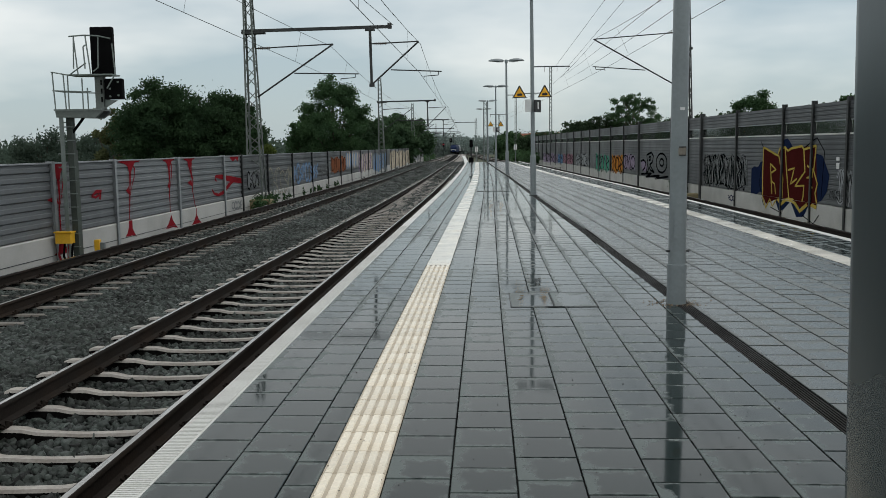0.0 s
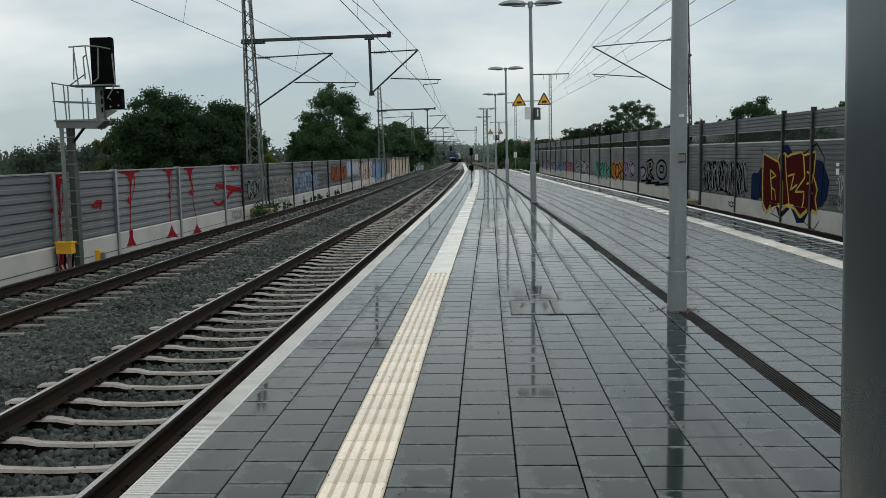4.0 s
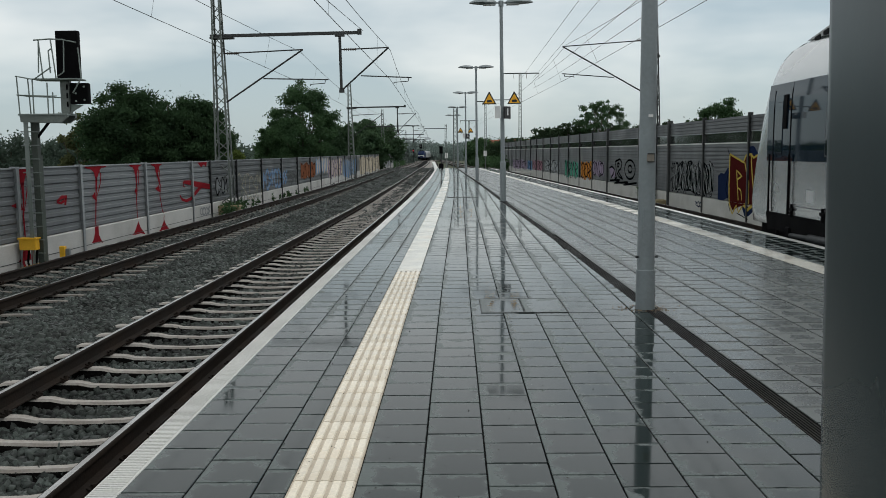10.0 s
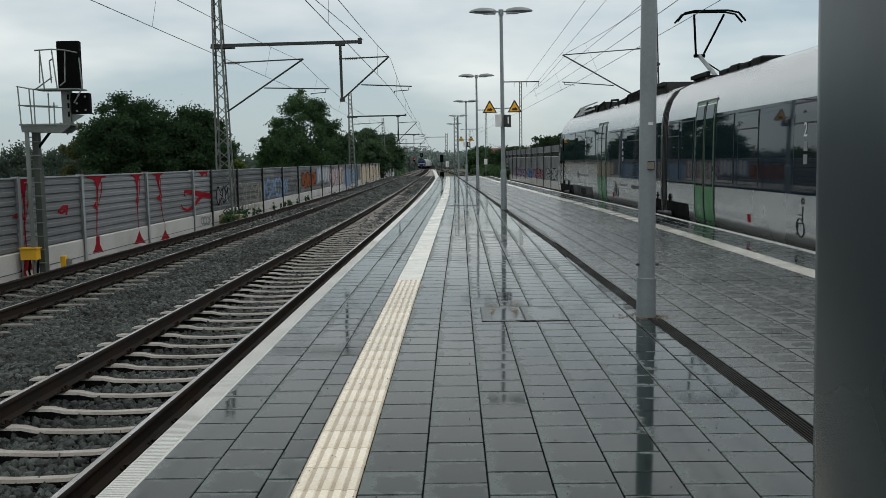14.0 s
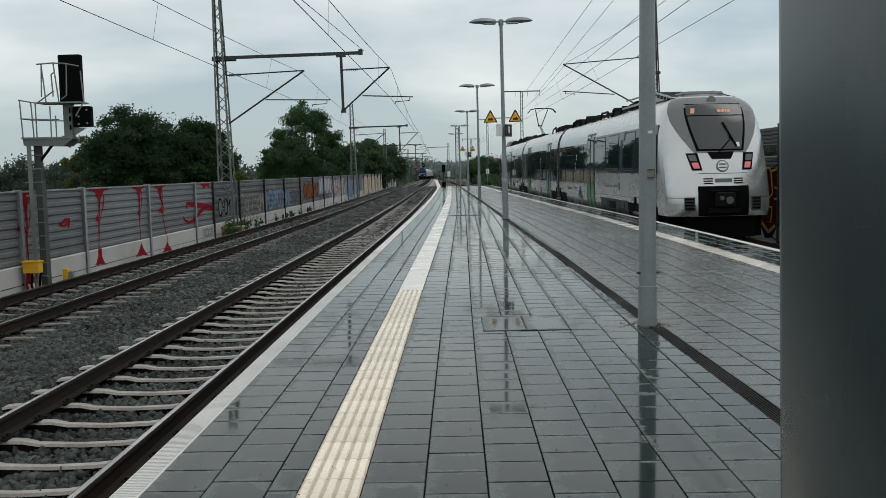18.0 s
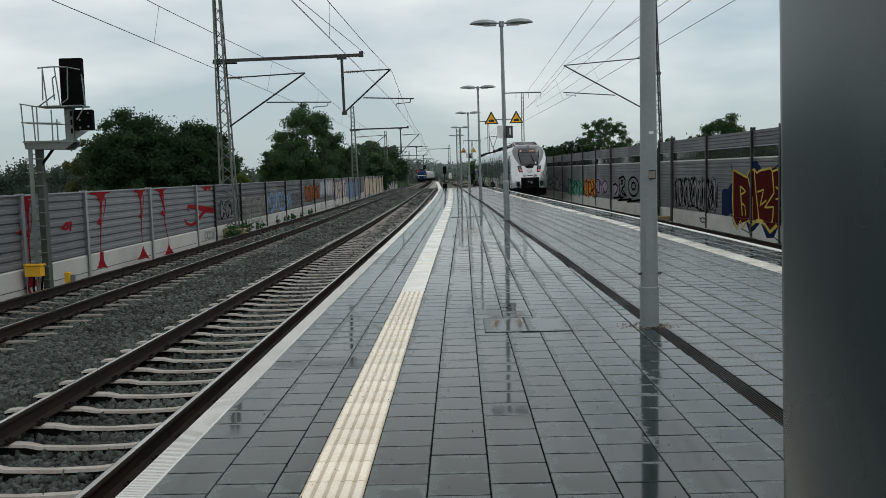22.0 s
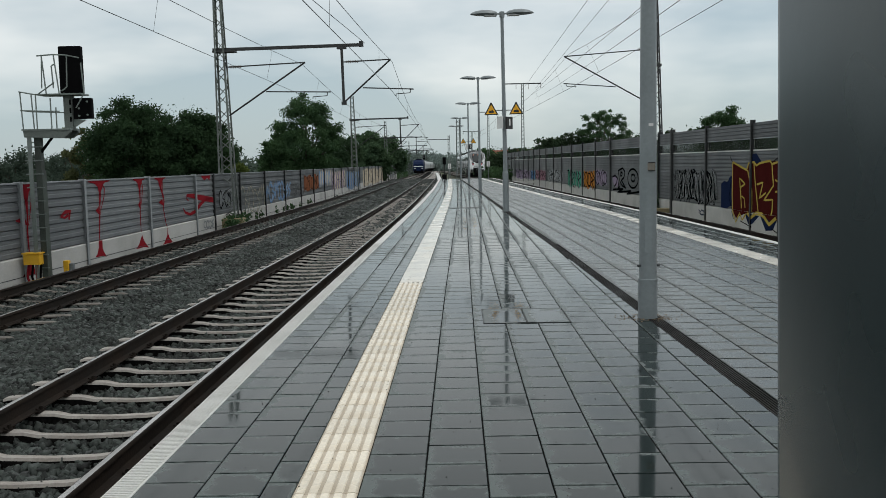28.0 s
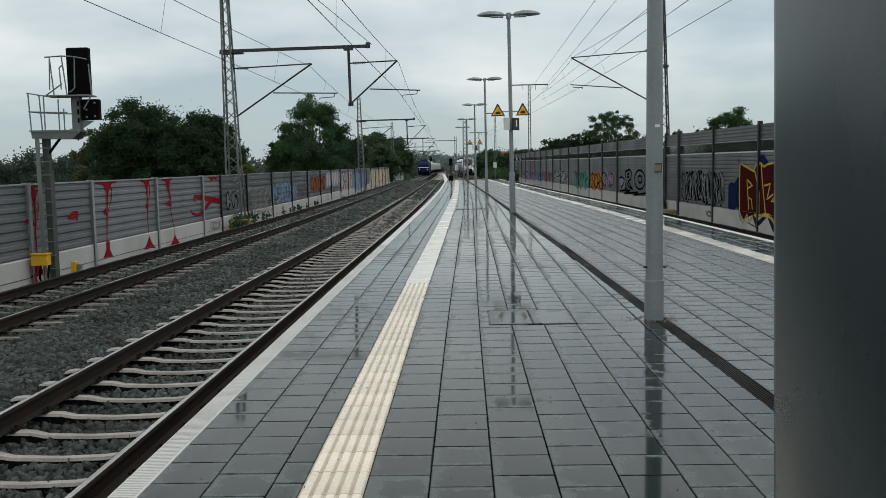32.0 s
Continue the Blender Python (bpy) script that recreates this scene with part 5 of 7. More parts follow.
for k in range(170):
    y = 3.0 + 9.0 * rng.random() ** 1.6
    x = rng.uniform(-0.6, -0.3) if k % 3 == 0 else rng.uniform(-1.3, 2.0)
    x, s, h = x + float(drift(y)), rng.uniform(0.0025, 0.0055), 0.0065 if k % 3 == 0 else 0.001
    g.add([(x - s, y, h), (x, y - s, h), (x + s, y, h), (x, y + s, h), (x, y, h + s)], [(0, 1, 4), (1, 2, 4), (2, 3, 4), (3, 0, 4)])
tagged(thing("grit", "dark grit scattered over the wet platform slabs", "grit", kind="stuff", geo=g, mats=material("dark_grit", (0.02, 0.017, 0.014), 0.8, island=0.5)))

# dark panel close beside the camera
t = thing("steel_post", "dark grey painted steel post standing close by", "post", at=pose(0.3395 + 0.0165, 0.31, 0, 0, -0.9, 0))
prof = []
for cx, cy, a0 in ((0.262, 0.122, 0), (0.018, 0.122, 90), (0.018, 0.0, 180), (0.262, 0.0, 270)):
    for k in range(6):
        a = radians(a0 + k * 18)
        prof.append((cx + 0.018 * math.cos(a), cy + 0.018 * math.sin(a)))
part("body", Geo().loft([[(x, y, 0.0) for x, y in prof], [(x, y, 3.0) for x, y in prof]]), NEAR_POST, t, smooth=True)
part("base", Geo().chamfered(-0.03, -0.05, 0.0, 0.31, 0.27, 0.03, 0.005), MAST_DARK, t)


# ---- signal with service platform ----
t = thing("railway_signal", "railway signal with black boards, railed deck and ladder", "railway signal", at=pose(-8.735, 19.2, -1.09, 0, 0, 0))
part("post", Geo().box(-0.15, -0.08, 0, -0.03, 0.08, 3.30).box(-0.03, -0.10, 0, -0.01, 0.10, 2.6), SIGNAL_POST, t)
part("girder", Geo().prism([(-0.28, 3.30), (0.58, 3.28), (0.72, 3.40), (0.72, 3.44), (-0.30, 3.44)], 1, -0.24, -0.16).prism([(-0.28, 3.30), (0.58, 3.28), (0.72, 3.40), (0.72, 3.44), (-0.30, 3.44)], 1, 0.16, 0.24), MAST_GREEN, t)
part("deck", Geo().box(-0.32, -0.26, 3.44, 0.72, 0.26, 3.475), SIGNAL_GREY, t, "steel grating deck")
part("brace", Geo().tube((-0.05, 0.0, 2.98), (0.22, 0.0, 3.31), 0.03, 6), BLACK, t)
lad = part("ladder", Geo().box(-0.235, -0.22, 0.1, -0.15, -0.19, 3.44).box(-0.235, 0.12, 0.1, -0.15, 0.15, 3.44), SIGNAL_GREY, t, "galvanised ladder")
for k in range(11):
    part("rung", Geo().tube((-0.2, -0.2, 0.3 + 0.29 * k), (-0.2, 0.14, 0.3 + 0.29 * k), 0.013, 5), SIGNAL_GREY, lad)
    part("step_iron", Geo().tube((0.02, -0.1, 0.2 + 0.29 * k), (-0.36, -0.1, 0.2 + 0.29 * k), 0.013, 5), SIGNAL_GREY, t)
for yy in (-0.25, 0.25):
    for x, top in ((-0.31, 4.25), (0.02, 4.20), (0.33, 4.12), (0.44, 3.92))[:4 if yy < 0 else 1]:
        part("stanchion", Geo().tube((x + (0.03 if x < 0 else 0), yy, 3.475), (x, yy, top), 0.014, 6), SIGNAL_GREY, t)
    part("guard_rail", Geo().path([(-0.33, yy, 4.26), (-0.02, yy, 4.20), (0.55, yy, 4.19)], 0.014, 6), SIGNAL_GREY, t)
    part("guard_rail", Geo().path([(-0.32, yy, 3.87), (0.33, yy, 3.84), (0.52, yy, 3.84)], 0.013, 6), SIGNAL_GREY, t)
part("guard_rail", Geo().tube((-0.33, -0.25, 4.26), (-0.33, 0.25, 4.26), 0.014, 6).tube((-0.32, -0.25, 3.87), (-0.32, 0.25, 3.87), 0.013, 6), SIGNAL_GREY, t)
part("upper_deck", Geo().box(0.10, -0.26, 4.18, 0.98, 0.20, 4.21), SIGNAL_GREY, t)
up = part("upper_cage", Geo().path([(0.10, -0.26, 5.0), (0.45, -0.26, 5.02), (0.72, -0.27, 5.0), (1.00, -0.27, 4.94)], 0.016, 6), SIGNAL_GREY, t)
for pts in ([(0.20, -0.26, 5.0), (0.26, -0.26, 4.2)], [(0.20, -0.26, 4.96), (0.17, -0.26, 4.32)], [(0.46, -0.27, 5.02), (0.54, -0.27, 4.2)], [(0.74, -0.27, 4.99), (0.71, -0.27, 4.34), (0.60, -0.27, 4.26)],
            [(1.03, -0.27, 4.84), (1.07, -0.27, 4.2), (0.88, -0.27, 3.9)], [(0.08, -0.26, 4.20), (0.44, -0.26, 4.44)], [(0.42, -0.26, 4.32), (0.40, -0.26, 4.78), (0.46, -0.26, 4.82)]):
    part("cage_bar", Geo().path(pts, 0.014, 6), SIGNAL_GREY, up)
part("signal_board", Geo().chamfered(0.49, -0.12, 4.22, 0.97, 0.03, 5.21, 0.02), BLACK, t, "black signal screen, seen from behind")
part("board_stem", Geo().box(0.54, -0.10, 3.46, 0.72, 0.05, 4.2), MAST_GREEN, t)
for z in (3.62, 3.80, 3.98):
    part("stem_hole", Geo().box(0.665, -0.106, z, 0.705, -0.101, z + 0.11), BLACK, t)
b2 = part("lower_board", Geo().chamfered(0.74, -0.10, 3.68, 1.13, 0.06, 4.12, 0.02), BLACK, t, "small black signal box")
for x, z in ((0.87, 3.74), (0.87, 3.9), (1.05, 3.76), (1.05, 4.04)):
    part("fixing", Geo().tube((x, -0.10, z), (x, -0.118, z), 0.022, 6), SIGNAL_GREY, b2)
part("bracket_plate", Geo().prism([(0.72, 3.50), (0.99, 3.66), (0.72, 3.68)], 1, -0.05, 0.0), SIGNAL_GREY, t)
box = part("cable_box", Geo().chamfered(-0.44, -0.32, 0.58, -0.08, -0.12, 0.81, 0.015), YELLOW, t, "yellow cable box")
part("lid", Geo().chamfered(-0.46, -0.34, 0.81, -0.06, -0.10, 0.84, 0.006), YELLOW, box)
for x in (-0.38, -0.28, -0.18, -0.10):
    part("cable", Geo().path([(x, -0.2, 0.6), (x - 0.04, -0.2, 0.3), (x + 0.05, -0.2, 0.03)], 0.024, 6), RED if x in (-0.38, -0.18) else BLACK, t)
part("foot", Geo().chamfered(-0.35, -0.35, -0.2, 0.35, 0.35, 0.14, 0.02), CONCRETE, t)
t = thing("track_marker", "small yellow track marker beside the rail", "track equipment", at=pose(-8.55, 19.6, -0.80))
part("yellow_block", Geo().chamfered(-0.06, -0.06, 0, 0.06, 0.06, 0.30, 0.01), YELLOW, t)
part("grey_block", Geo().chamfered(0.07, -0.05, 0, 0.16, 0.05, 0.24, 0.01), GALV, t)
t = thing("track_marker", "yellowish concrete mast footing overgrown with weeds", "footing", at=pose(-8.85, 35.4, -0.95))
OCHRE = material("ochre_concrete", (0.24, 0.20, 0.11), 0.8)
part("block", Geo().chamfered(-0.55, -0.3, -0.2, 0.5, 0.3, 0.42, 0.03), OCHRE, t)
t = thing("mast_footing", "yellowish concrete footing of the lattice mast", "footing", at=pose(9.75, 41.6, -1.25))
part("block", Geo().chamfered(-0.55, -0.4, 0, 0.55, 0.4, 0.45, 0.03), OCHRE, t)

# end of the platform
t = thing("platform_signal", "small black platform-end signal on a post", "railway signal", at=pose(-1.05, 86.0, -0.6))
part("post", Geo().tube((0, 0, 0), (0, 0, 2.5), 0.06, 8), MAST_DARK, t)
part("head", Geo().chamfered(-0.16, -0.12, 1.95, 0.16, 0.12, 2.65, 0.03), BLACK, t)
part("box", Geo().chamfered(-0.22, -0.2, 0.0, 0.22, 0.2, 1.0, 0.03), BLACK, t)
t = thing("white_sign", "white panel on a post beyond the platform", "sign", at=pose(-0.7, 105.0, -0.9))
part("post", Geo().tube((0, 0, 0), (0, 0, 2.3), 0.04, 6), GALV, t)
part("panel", Geo().chamfered(-0.17, -0.03, 1.65, 0.17, 0.03, 2.3, 0.02), SIGN_WHITE, t)
t = thing("white_sign", "white panel on the feeder mast", "sign", at=pose(3.95, 108.0, -0.9))
part("post", Geo().tube((0, 0, 0), (0, 0, 2.5), 0.04, 6), GALV, t)
part("panel", Geo().chamfered(-0.19, -0.03, 1.85, 0.19, 0.03, 2.5, 0.02), SIGN_WHITE, t)
for x, y, z, lit in ((-15.1, 340.0, 2.16, True), (-7.9, 220.0, 2.87, False)):
    base = -0.9 + float(fall(y))
    t = thing("distant_signal", "distant signal showing a red light" if lit else "distant black signal on a post", "railway signal", at=pose(x, y, base))
    z -= base
    part("post", Geo().tube((0, 0, 0), (0, 0, z), 0.08, 6), MAST_DARK, t)
    hd = part("head", Geo().chamfered(-0.34, -0.15, z - 0.9 if lit else z - 0.5, 0.34, 0.15, z + 0.55, 0.05), BLACK, t)
    part("lens", Geo().tube((0, -0.16, z), (0, -0.18, z), 0.24 if lit else 0.1, 10), glowing("red_signal_light", (0.9, 0.05, 0.08), 0.9) if lit else GALV, hd)
g = Geo()
strip(g, lambda y: -1.55 + drift(y) - (y - 84) * 0.012, lambda y: -1.05 + drift(y) - (y - 84) * 0.012, -1.1, -0.55, 83.6, 190)
thing("cable_trough", "pale concrete cable trough running on from the platform end", "cable trough", geo=g, mats=EDGE)
thing("fence_rail", "low pale rail beside the curved track", "rail", geo=Geo().box(6.0, 92, -0.75, 8.2, 92.2, -0.55), mats=EDGE)


# ---- trees ----
def foliage(name, color, second):
    m = material(name, color, 0.85, var=0.2, scale=0.3, bump=0, second=second, amount=0.8, stain=0.45, island=0.3, spec=0.08)
    b = m.node_tree.nodes["Principled BSDF"]
    N, L = m.node_tree.nodes, m.node_tree.links
    thin, both = N.new("ShaderNodeBsdfTranslucent"), N.new("ShaderNodeMixShader")
    thin.inputs["Color"].default_value = (*(1.35 * c for c in second), 1)
    both.inputs[0].default_value = 0.30
    L.new(b.outputs[0], both.inputs[1])
    L.new(thin.outputs[0], both.inputs[2])
    L.new(both.outputs[0], N["Material Output"].inputs["Surface"])
    return m


LEAF_DARK = foliage("dark_leaves", (0.022, 0.044, 0.022), (0.044, 0.080, 0.036))
LEAF_MID = foliage("green_leaves", (0.040, 0.078, 0.038), (0.066, 0.118, 0.052))
LEAF_LIGHT = foliage("light_leaves", (0.075, 0.105, 0.028), (0.10, 0.13, 0.035))
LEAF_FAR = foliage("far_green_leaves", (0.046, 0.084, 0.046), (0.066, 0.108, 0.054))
# air haze put into the leaf colour: much paler and bluer
LEAF_HAZE = foliage("haze_paled_leaves", (0.15, 0.195, 0.18), (0.18, 0.22, 0.20))
LEAF_RIGHT = foliage("deep_green_leaves", (0.028, 0.048, 0.026), (0.044, 0.070, 0.036))
# woods to the sides: a fainter haze tint mixed into the colour
LEAF_SIDE = foliage("haze_greyed_leaves", (0.056, 0.082, 0.064), (0.072, 0.098, 0.074))
LEAF_OLIVE = foliage("olive_leaves", (0.085, 0.098, 0.048), (0.10, 0.11, 0.05))
BARK = material("brown_bark", (0.07, 0.055, 0.042), 0.9, var=0.3, scale=3, bump=0.6)


def crown(clumps, count, leaf, seed):
    """Leaves strewn through clumps (x, y, z, rx, rz), thicker towards each clump's skin."""
    rng = np.random.default_rng(seed)
    vol = np.array([c[3] * c[3] * c[4] for c in clumps]) ** 0.62
    ns = np.maximum(20, (count * vol / vol.sum())).astype(int)
    P = []
    for (x, y, z, rx, rz), n in zip(clumps, ns):
        d = rng.normal(size=(n, 3))
        d /= np.linalg.norm(d, axis=1)[:, None]
        r = rng.random(n)[:, None] ** 0.72 * (1 + 0.14 * rng.normal(size=(n, 1)))
        P.append(np.array((x, y, z)) + d * r * np.array((rx, rx, rz)))
    P = np.concatenate(P)
    n = len(P)
    a, b = rng.normal(size=(n, 3)), rng.normal(size=(n, 3))
    a /= np.linalg.norm(a, axis=1)[:, None]
    b -= a * (a * b).sum(1)[:, None]
    b /= np.linalg.norm(b, axis=1)[:, None]
    s = leaf * (0.6 + 0.8 * rng.random((n, 1)))
    V = np.stack([P - a * s, P + b * s * 0.55, P + a * s, P - b * s * 0.55], 1).reshape(-1, 3)
    me = bpy.data.meshes.new("crown")
    me.vertices.add(len(V))
    me.vertices.foreach_set("co", V.ravel())
    me.loops.add(4 * n)
    me.loops.foreach_set("vertex_index", np.arange(4 * n, dtype=np.int32))
    me.polygons.add(n)
    me.polygons.foreach_set("loop_start", np.arange(0, 4 * n, 4, dtype=np.int32))
    me.polygons.foreach_set("loop_total", np.full(n, 4, dtype=np.int32))
    me.update(calc_edges=True)
    return me


def tree(x, y, top, width, label, mat, seed, leaf=0.16, count=9000, ground=-3.0, low=0.25, sparse=0.0, clumps=85, core=0.42):
    """top: height of its tip over the platform; low: where the crown starts, as a share of its height."""
    rng = random.Random(seed)
    h = top - ground
    t = thing("tree", label, "tree", "trees", at=pose(x, y, ground))
    g = Geo()
    r0 = 0.02 * h + 0.06
    pts = [Vector((0, 0, 0)), Vector((rng.uniform(-.1, .1), 0, h * 0.3)), Vector((rng.uniform(-.2, .2), rng.uniform(-.2, .2), h * 0.6)), Vector((rng.uniform(-.3, .3), rng.uniform(-.3, .3), h * 0.9))]
    for i in range(3):
        g.tube(pts[i], pts[i + 1], r0 * (1 - 0.3 * i), 8, r0 * (0.7 - 0.3 * i))
    part("trunk", g, BARK, t)
    cl = []
    zc, zr = h * (low + 1) / 2, h * (1 - low) / 2
    for k in range(clumps):
        d = Vector((rng.gauss(0, 1), rng.gauss(0, 1), rng.gauss(0, 1))).normalized()
        r = rng.uniform(0.55, 0.93) * rng.uniform(0.86, 1.08)
        c = Vector((d.x * width / 2 * r, d.y * width / 2 * r, zc + d.z * zr * r))
        size = width * rng.uniform(0.075, 0.15) * (1 - sparse * 0.42)
        cl.append((c.x, c.y, c.z, size, size * rng.uniform(0.6, 0.9)))
        if k % 9 == 0:
            g = Geo()
            g.tube((0, 0, h * low * 0.8 + (c.z - h * low) * 0.4), (c.x * 0.95, c.y * 0.95, c.z), r0 * 0.35, 5, r0 * 0.1)
            part("limb", g, BARK, t)
    if not sparse:
        cl.append((0, 0, zc - zr * (0.42 - core), width * core, zr * core * 2))
    me = crown(cl, count, leaf, seed)
    me.materials.append(mat)
    part("crown", me, None, t, "dense uneven crown of small leaves" if not sparse else "airy crown with gaps")
    return t


DK, AIRY = "dark green broad-leaved tree behind the noise barrier", "airy broad-leaved tree behind the noise barrier"
tree(-17.9, 50, 5.45, 5.8, DK, LEAF_DARK, 11, 0.075, 62000, clumps=130)
tree(-15.8, 51, 5.15, 5.4, DK, LEAF_DARK, 12, 0.075, 56000, clumps=120)
tree(-14.6, 51.6, 4.85, 4.6, DK, LEAF_DARK, 44, 0.075, 40000, clumps=90)
tree(-21.4, 52, 4.3, 3.6, "airy olive-green bush behind the barrier", LEAF_OLIVE, 14, 0.075, 16000, sparse=0.6, clumps=70, low=0.05)
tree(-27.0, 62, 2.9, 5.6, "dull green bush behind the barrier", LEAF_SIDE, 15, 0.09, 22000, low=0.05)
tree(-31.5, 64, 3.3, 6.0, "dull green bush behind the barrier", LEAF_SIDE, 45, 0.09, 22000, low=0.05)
tree(-14.9, 90, 8.7, 7.4, "tall broad-leaved tree with a rounded top behind the barrier", LEAF_MID, 16, 0.11, 46000, low=0.12, clumps=120, core=0.30)
tree(-18.3, 92, 5.2, 4.4, DK, LEAF_MID, 17, 0.13, 18000)
tree(-12.2, 96, 5.2, 5.0, DK, LEAF_FAR, 18, 0.13, 20000)
tree(-19.6, 78, 2.9, 3.6, "light green bush behind the barrier", LEAF_LIGHT, 19, 0.11, 12000, low=0.05)
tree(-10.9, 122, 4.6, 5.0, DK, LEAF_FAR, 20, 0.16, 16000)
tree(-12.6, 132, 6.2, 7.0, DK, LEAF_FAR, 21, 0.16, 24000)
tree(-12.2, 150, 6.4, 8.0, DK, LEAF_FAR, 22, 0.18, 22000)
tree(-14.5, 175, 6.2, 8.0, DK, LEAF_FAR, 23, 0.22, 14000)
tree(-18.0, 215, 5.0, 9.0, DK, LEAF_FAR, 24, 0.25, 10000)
tree(18.3, 110, 7.9, 7.4, AIRY, LEAF_MID, 31, 0.10, 15000, sparse=1.0, clumps=100, low=0.36)
for x, y, top, w in ((11.9, 110, 4.5, 4.6), (14.2, 112, 5.3, 5.6), (17.0, 113, 5.4, 6.0), (20.0, 112, 5.4, 6.0), (22.8, 112, 5.1, 5.6), (26.2, 110, 5.4, 4.6)):
    tree(x, y, top, w, DK, LEAF_RIGHT, 32 + int(x), 0.13, 16000, low=0.05)
tree(12.8, 130, 5.3, 4.0, DK, LEAF_RIGHT, 33, 0.2, 7000, low=0.1)
for x, y, top, w in ((13.2, 27, 2.3, 3.4), (13.6, 31.5, 2.45, 3.8), (13.0, 36, 2.35, 3.2), (13.4, 40.5, 2.5, 3.6)):
    tree(x, y, top, w, "green bush close behind the glazed barrier", LEAF_FAR, 50 + int(y), 0.07, 9000, low=0.05)
tree(9.9, 128, 4.0, 2.8, AIRY, LEAF_MID, 34, 0.18, 3500, sparse=0.4)
tree(29.5, 100, 7.3, 5.6, DK, LEAF_MID, 35, 0.11, 26000, core=0.34)
tree(26.9, 101, 5.4, 4.6, DK, LEAF_RIGHT, 36, 0.17, 7000)
tree(33.8, 92, 6.2, 2.8, AIRY, LEAF_MID, 37, 0.12, 1300, sparse=1.0, clumps=24, low=0.5)
tree(36.6, 92, 6.2, 4.0, DK, LEAF_MID, 38, 0.16, 8000)
tree(33.0, 98, 4.3, 6.0, DK, LEAF_RIGHT, 39, 0.18, 7000)
tree(42.0, 96, 6.6, 6.0, DK, LEAF_MID, 43, 0.18, 8000)
tree(9.2, 150, 3.6, 8.0, DK, LEAF_RIGHT, 40, 0.24, 9000)
tree(5.5, 165, 3.8, 8.0, DK, LEAF_MID, 41, 0.26, 9000)
tree(14.0, 160, 4.0, 9.0, DK, LEAF_MID, 42, 0.26, 9000)

# far woods all round the horizon, with haze in their leaf colours
rng = random.Random(8)
for nm, label, mat, count, a0, a1, d0, d1, z0, z1, leaves, leaf in (
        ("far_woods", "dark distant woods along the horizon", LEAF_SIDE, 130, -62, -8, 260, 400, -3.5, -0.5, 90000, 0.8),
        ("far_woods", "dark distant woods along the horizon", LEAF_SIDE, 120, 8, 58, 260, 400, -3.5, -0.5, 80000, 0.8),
        ("far_woods", "distant woods in haze-paled leaf colour beyond the end of the line", LEAF_HAZE, 110, -9, 9, 410, 540, -2.5, 3.4, 110000, 0.6)):
    cl = []
    for k in range(count):
        a, d = radians(rng.uniform(a0, a1)), rng.uniform(d0, d1)
        cl.append((d * math.sin(a), d * math.cos(a), rng.uniform(z0, z1), rng.uniform(8, 15), rng.uniform(4, 6.5)))
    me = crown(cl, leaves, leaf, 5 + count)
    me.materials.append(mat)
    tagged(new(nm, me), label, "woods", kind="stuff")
# weeds at the foot of the barriers and the first mast
cl = [(-8.8 + rng.uniform(-0.4, 0.4), 36.0 + rng.uniform(-1.5, 3), -0.75, 0.35, 0.4) for _ in range(10)] + [(-9.15, rng.uniform(38, 60), -0.8, 0.18, 0.25) for _ in range(12)] + [(9.6, rng.uniform(43, 46), -0.6, 0.3, 0.5) for _ in range(5)]
me = crown(cl, 2600, 0.07, 6)
me.materials.append(LEAF_MID)
tagged(new("weeds", me), "green weeds at the foot of the barriers", "weeds", kind="stuff")
cl = [(rng.uniform(13, 20), rng.uniform(28, 100), rng.uniform(-0.6, 0.9), rng.uniform(1.5, 2.4), rng.uniform(1.2, 1.7)) for _ in range(60)]
me = crown(cl, 14000, 0.16, 9)
me.materials.append(LEAF_DARK)
tagged(new("hedge", me), "dark hedge behind the tall barrier", "hedge", kind="stuff")
# overgrown verge beyond the platform
cl = [(-11.4 + rng.uniform(-0.7, 0.5) + 1.05 * float(drift(y)), y, -0.7 + float(fall(y)), 0.9, 0.8) for y in (rng.uniform(150, 260) for _ in range(40))] + [(rng.uniform(4, 9), rng.uniform(115, 220), -0.4, 1.6, 1.3) for _ in range(40)]
me = crown(cl, 9000, 0.25, 7)
me.materials.append(LEAF_MID)
tagged(new("verge_bushes", me), "green bushes on the verge beyond the platform", "bushes", kind="stuff")
# houses far beyond the platform
for x, y, w, h, rot in ((9.5, 210, 9, 4.2, 10), (17, 230, 10, 4.6, -15)):
    t = thing("house", "far pale house with a red tiled roof behind trees", "house", "houses", at=pose(x, y, -3, 0, 0, rot))
    part("wall", Geo().box(-w / 2, -4, 0, w / 2, 4, h), CONCRETE, t)
    part("roof", Geo().prism([(-4.4, h), (4.4, h), (0, h + 3.0)], 0, -w / 2 - 0.4, w / 2 + 0.4), paint("tile", (0.22, 0.10, 0.07)), t)
    for k in (-1, 1):
        part("window", Geo().box(k * w * 0.25 - 0.6, -4.03, 1.6, k * w * 0.25 + 0.6, -3.98, 2.9), BLACK, t)


# ---- the passenger train ----
SHELL = material("silver_white_train_paint", (0.52, 0.535, 0.535), 0.25, metal=0.82, var=0.012, scale=2, bump=0.0, second=(0.66, 0.67, 0.67), amount=0.4, stain=0.5, rough_var=0.04)
SHELL_LOW = material("lower_grey_train_paint", (0.50, 0.52, 0.53), 0.35, metal=0.15, var=0.04, scale=2, bump=0.02, second=(0.38, 0.39, 0.39), amount=0.6, stain=0.8)
SKIRT = material("dark_grey_skirt", (0.040, 0.043, 0.045), 0.55, var=0.1, scale=3, spec=0.2)
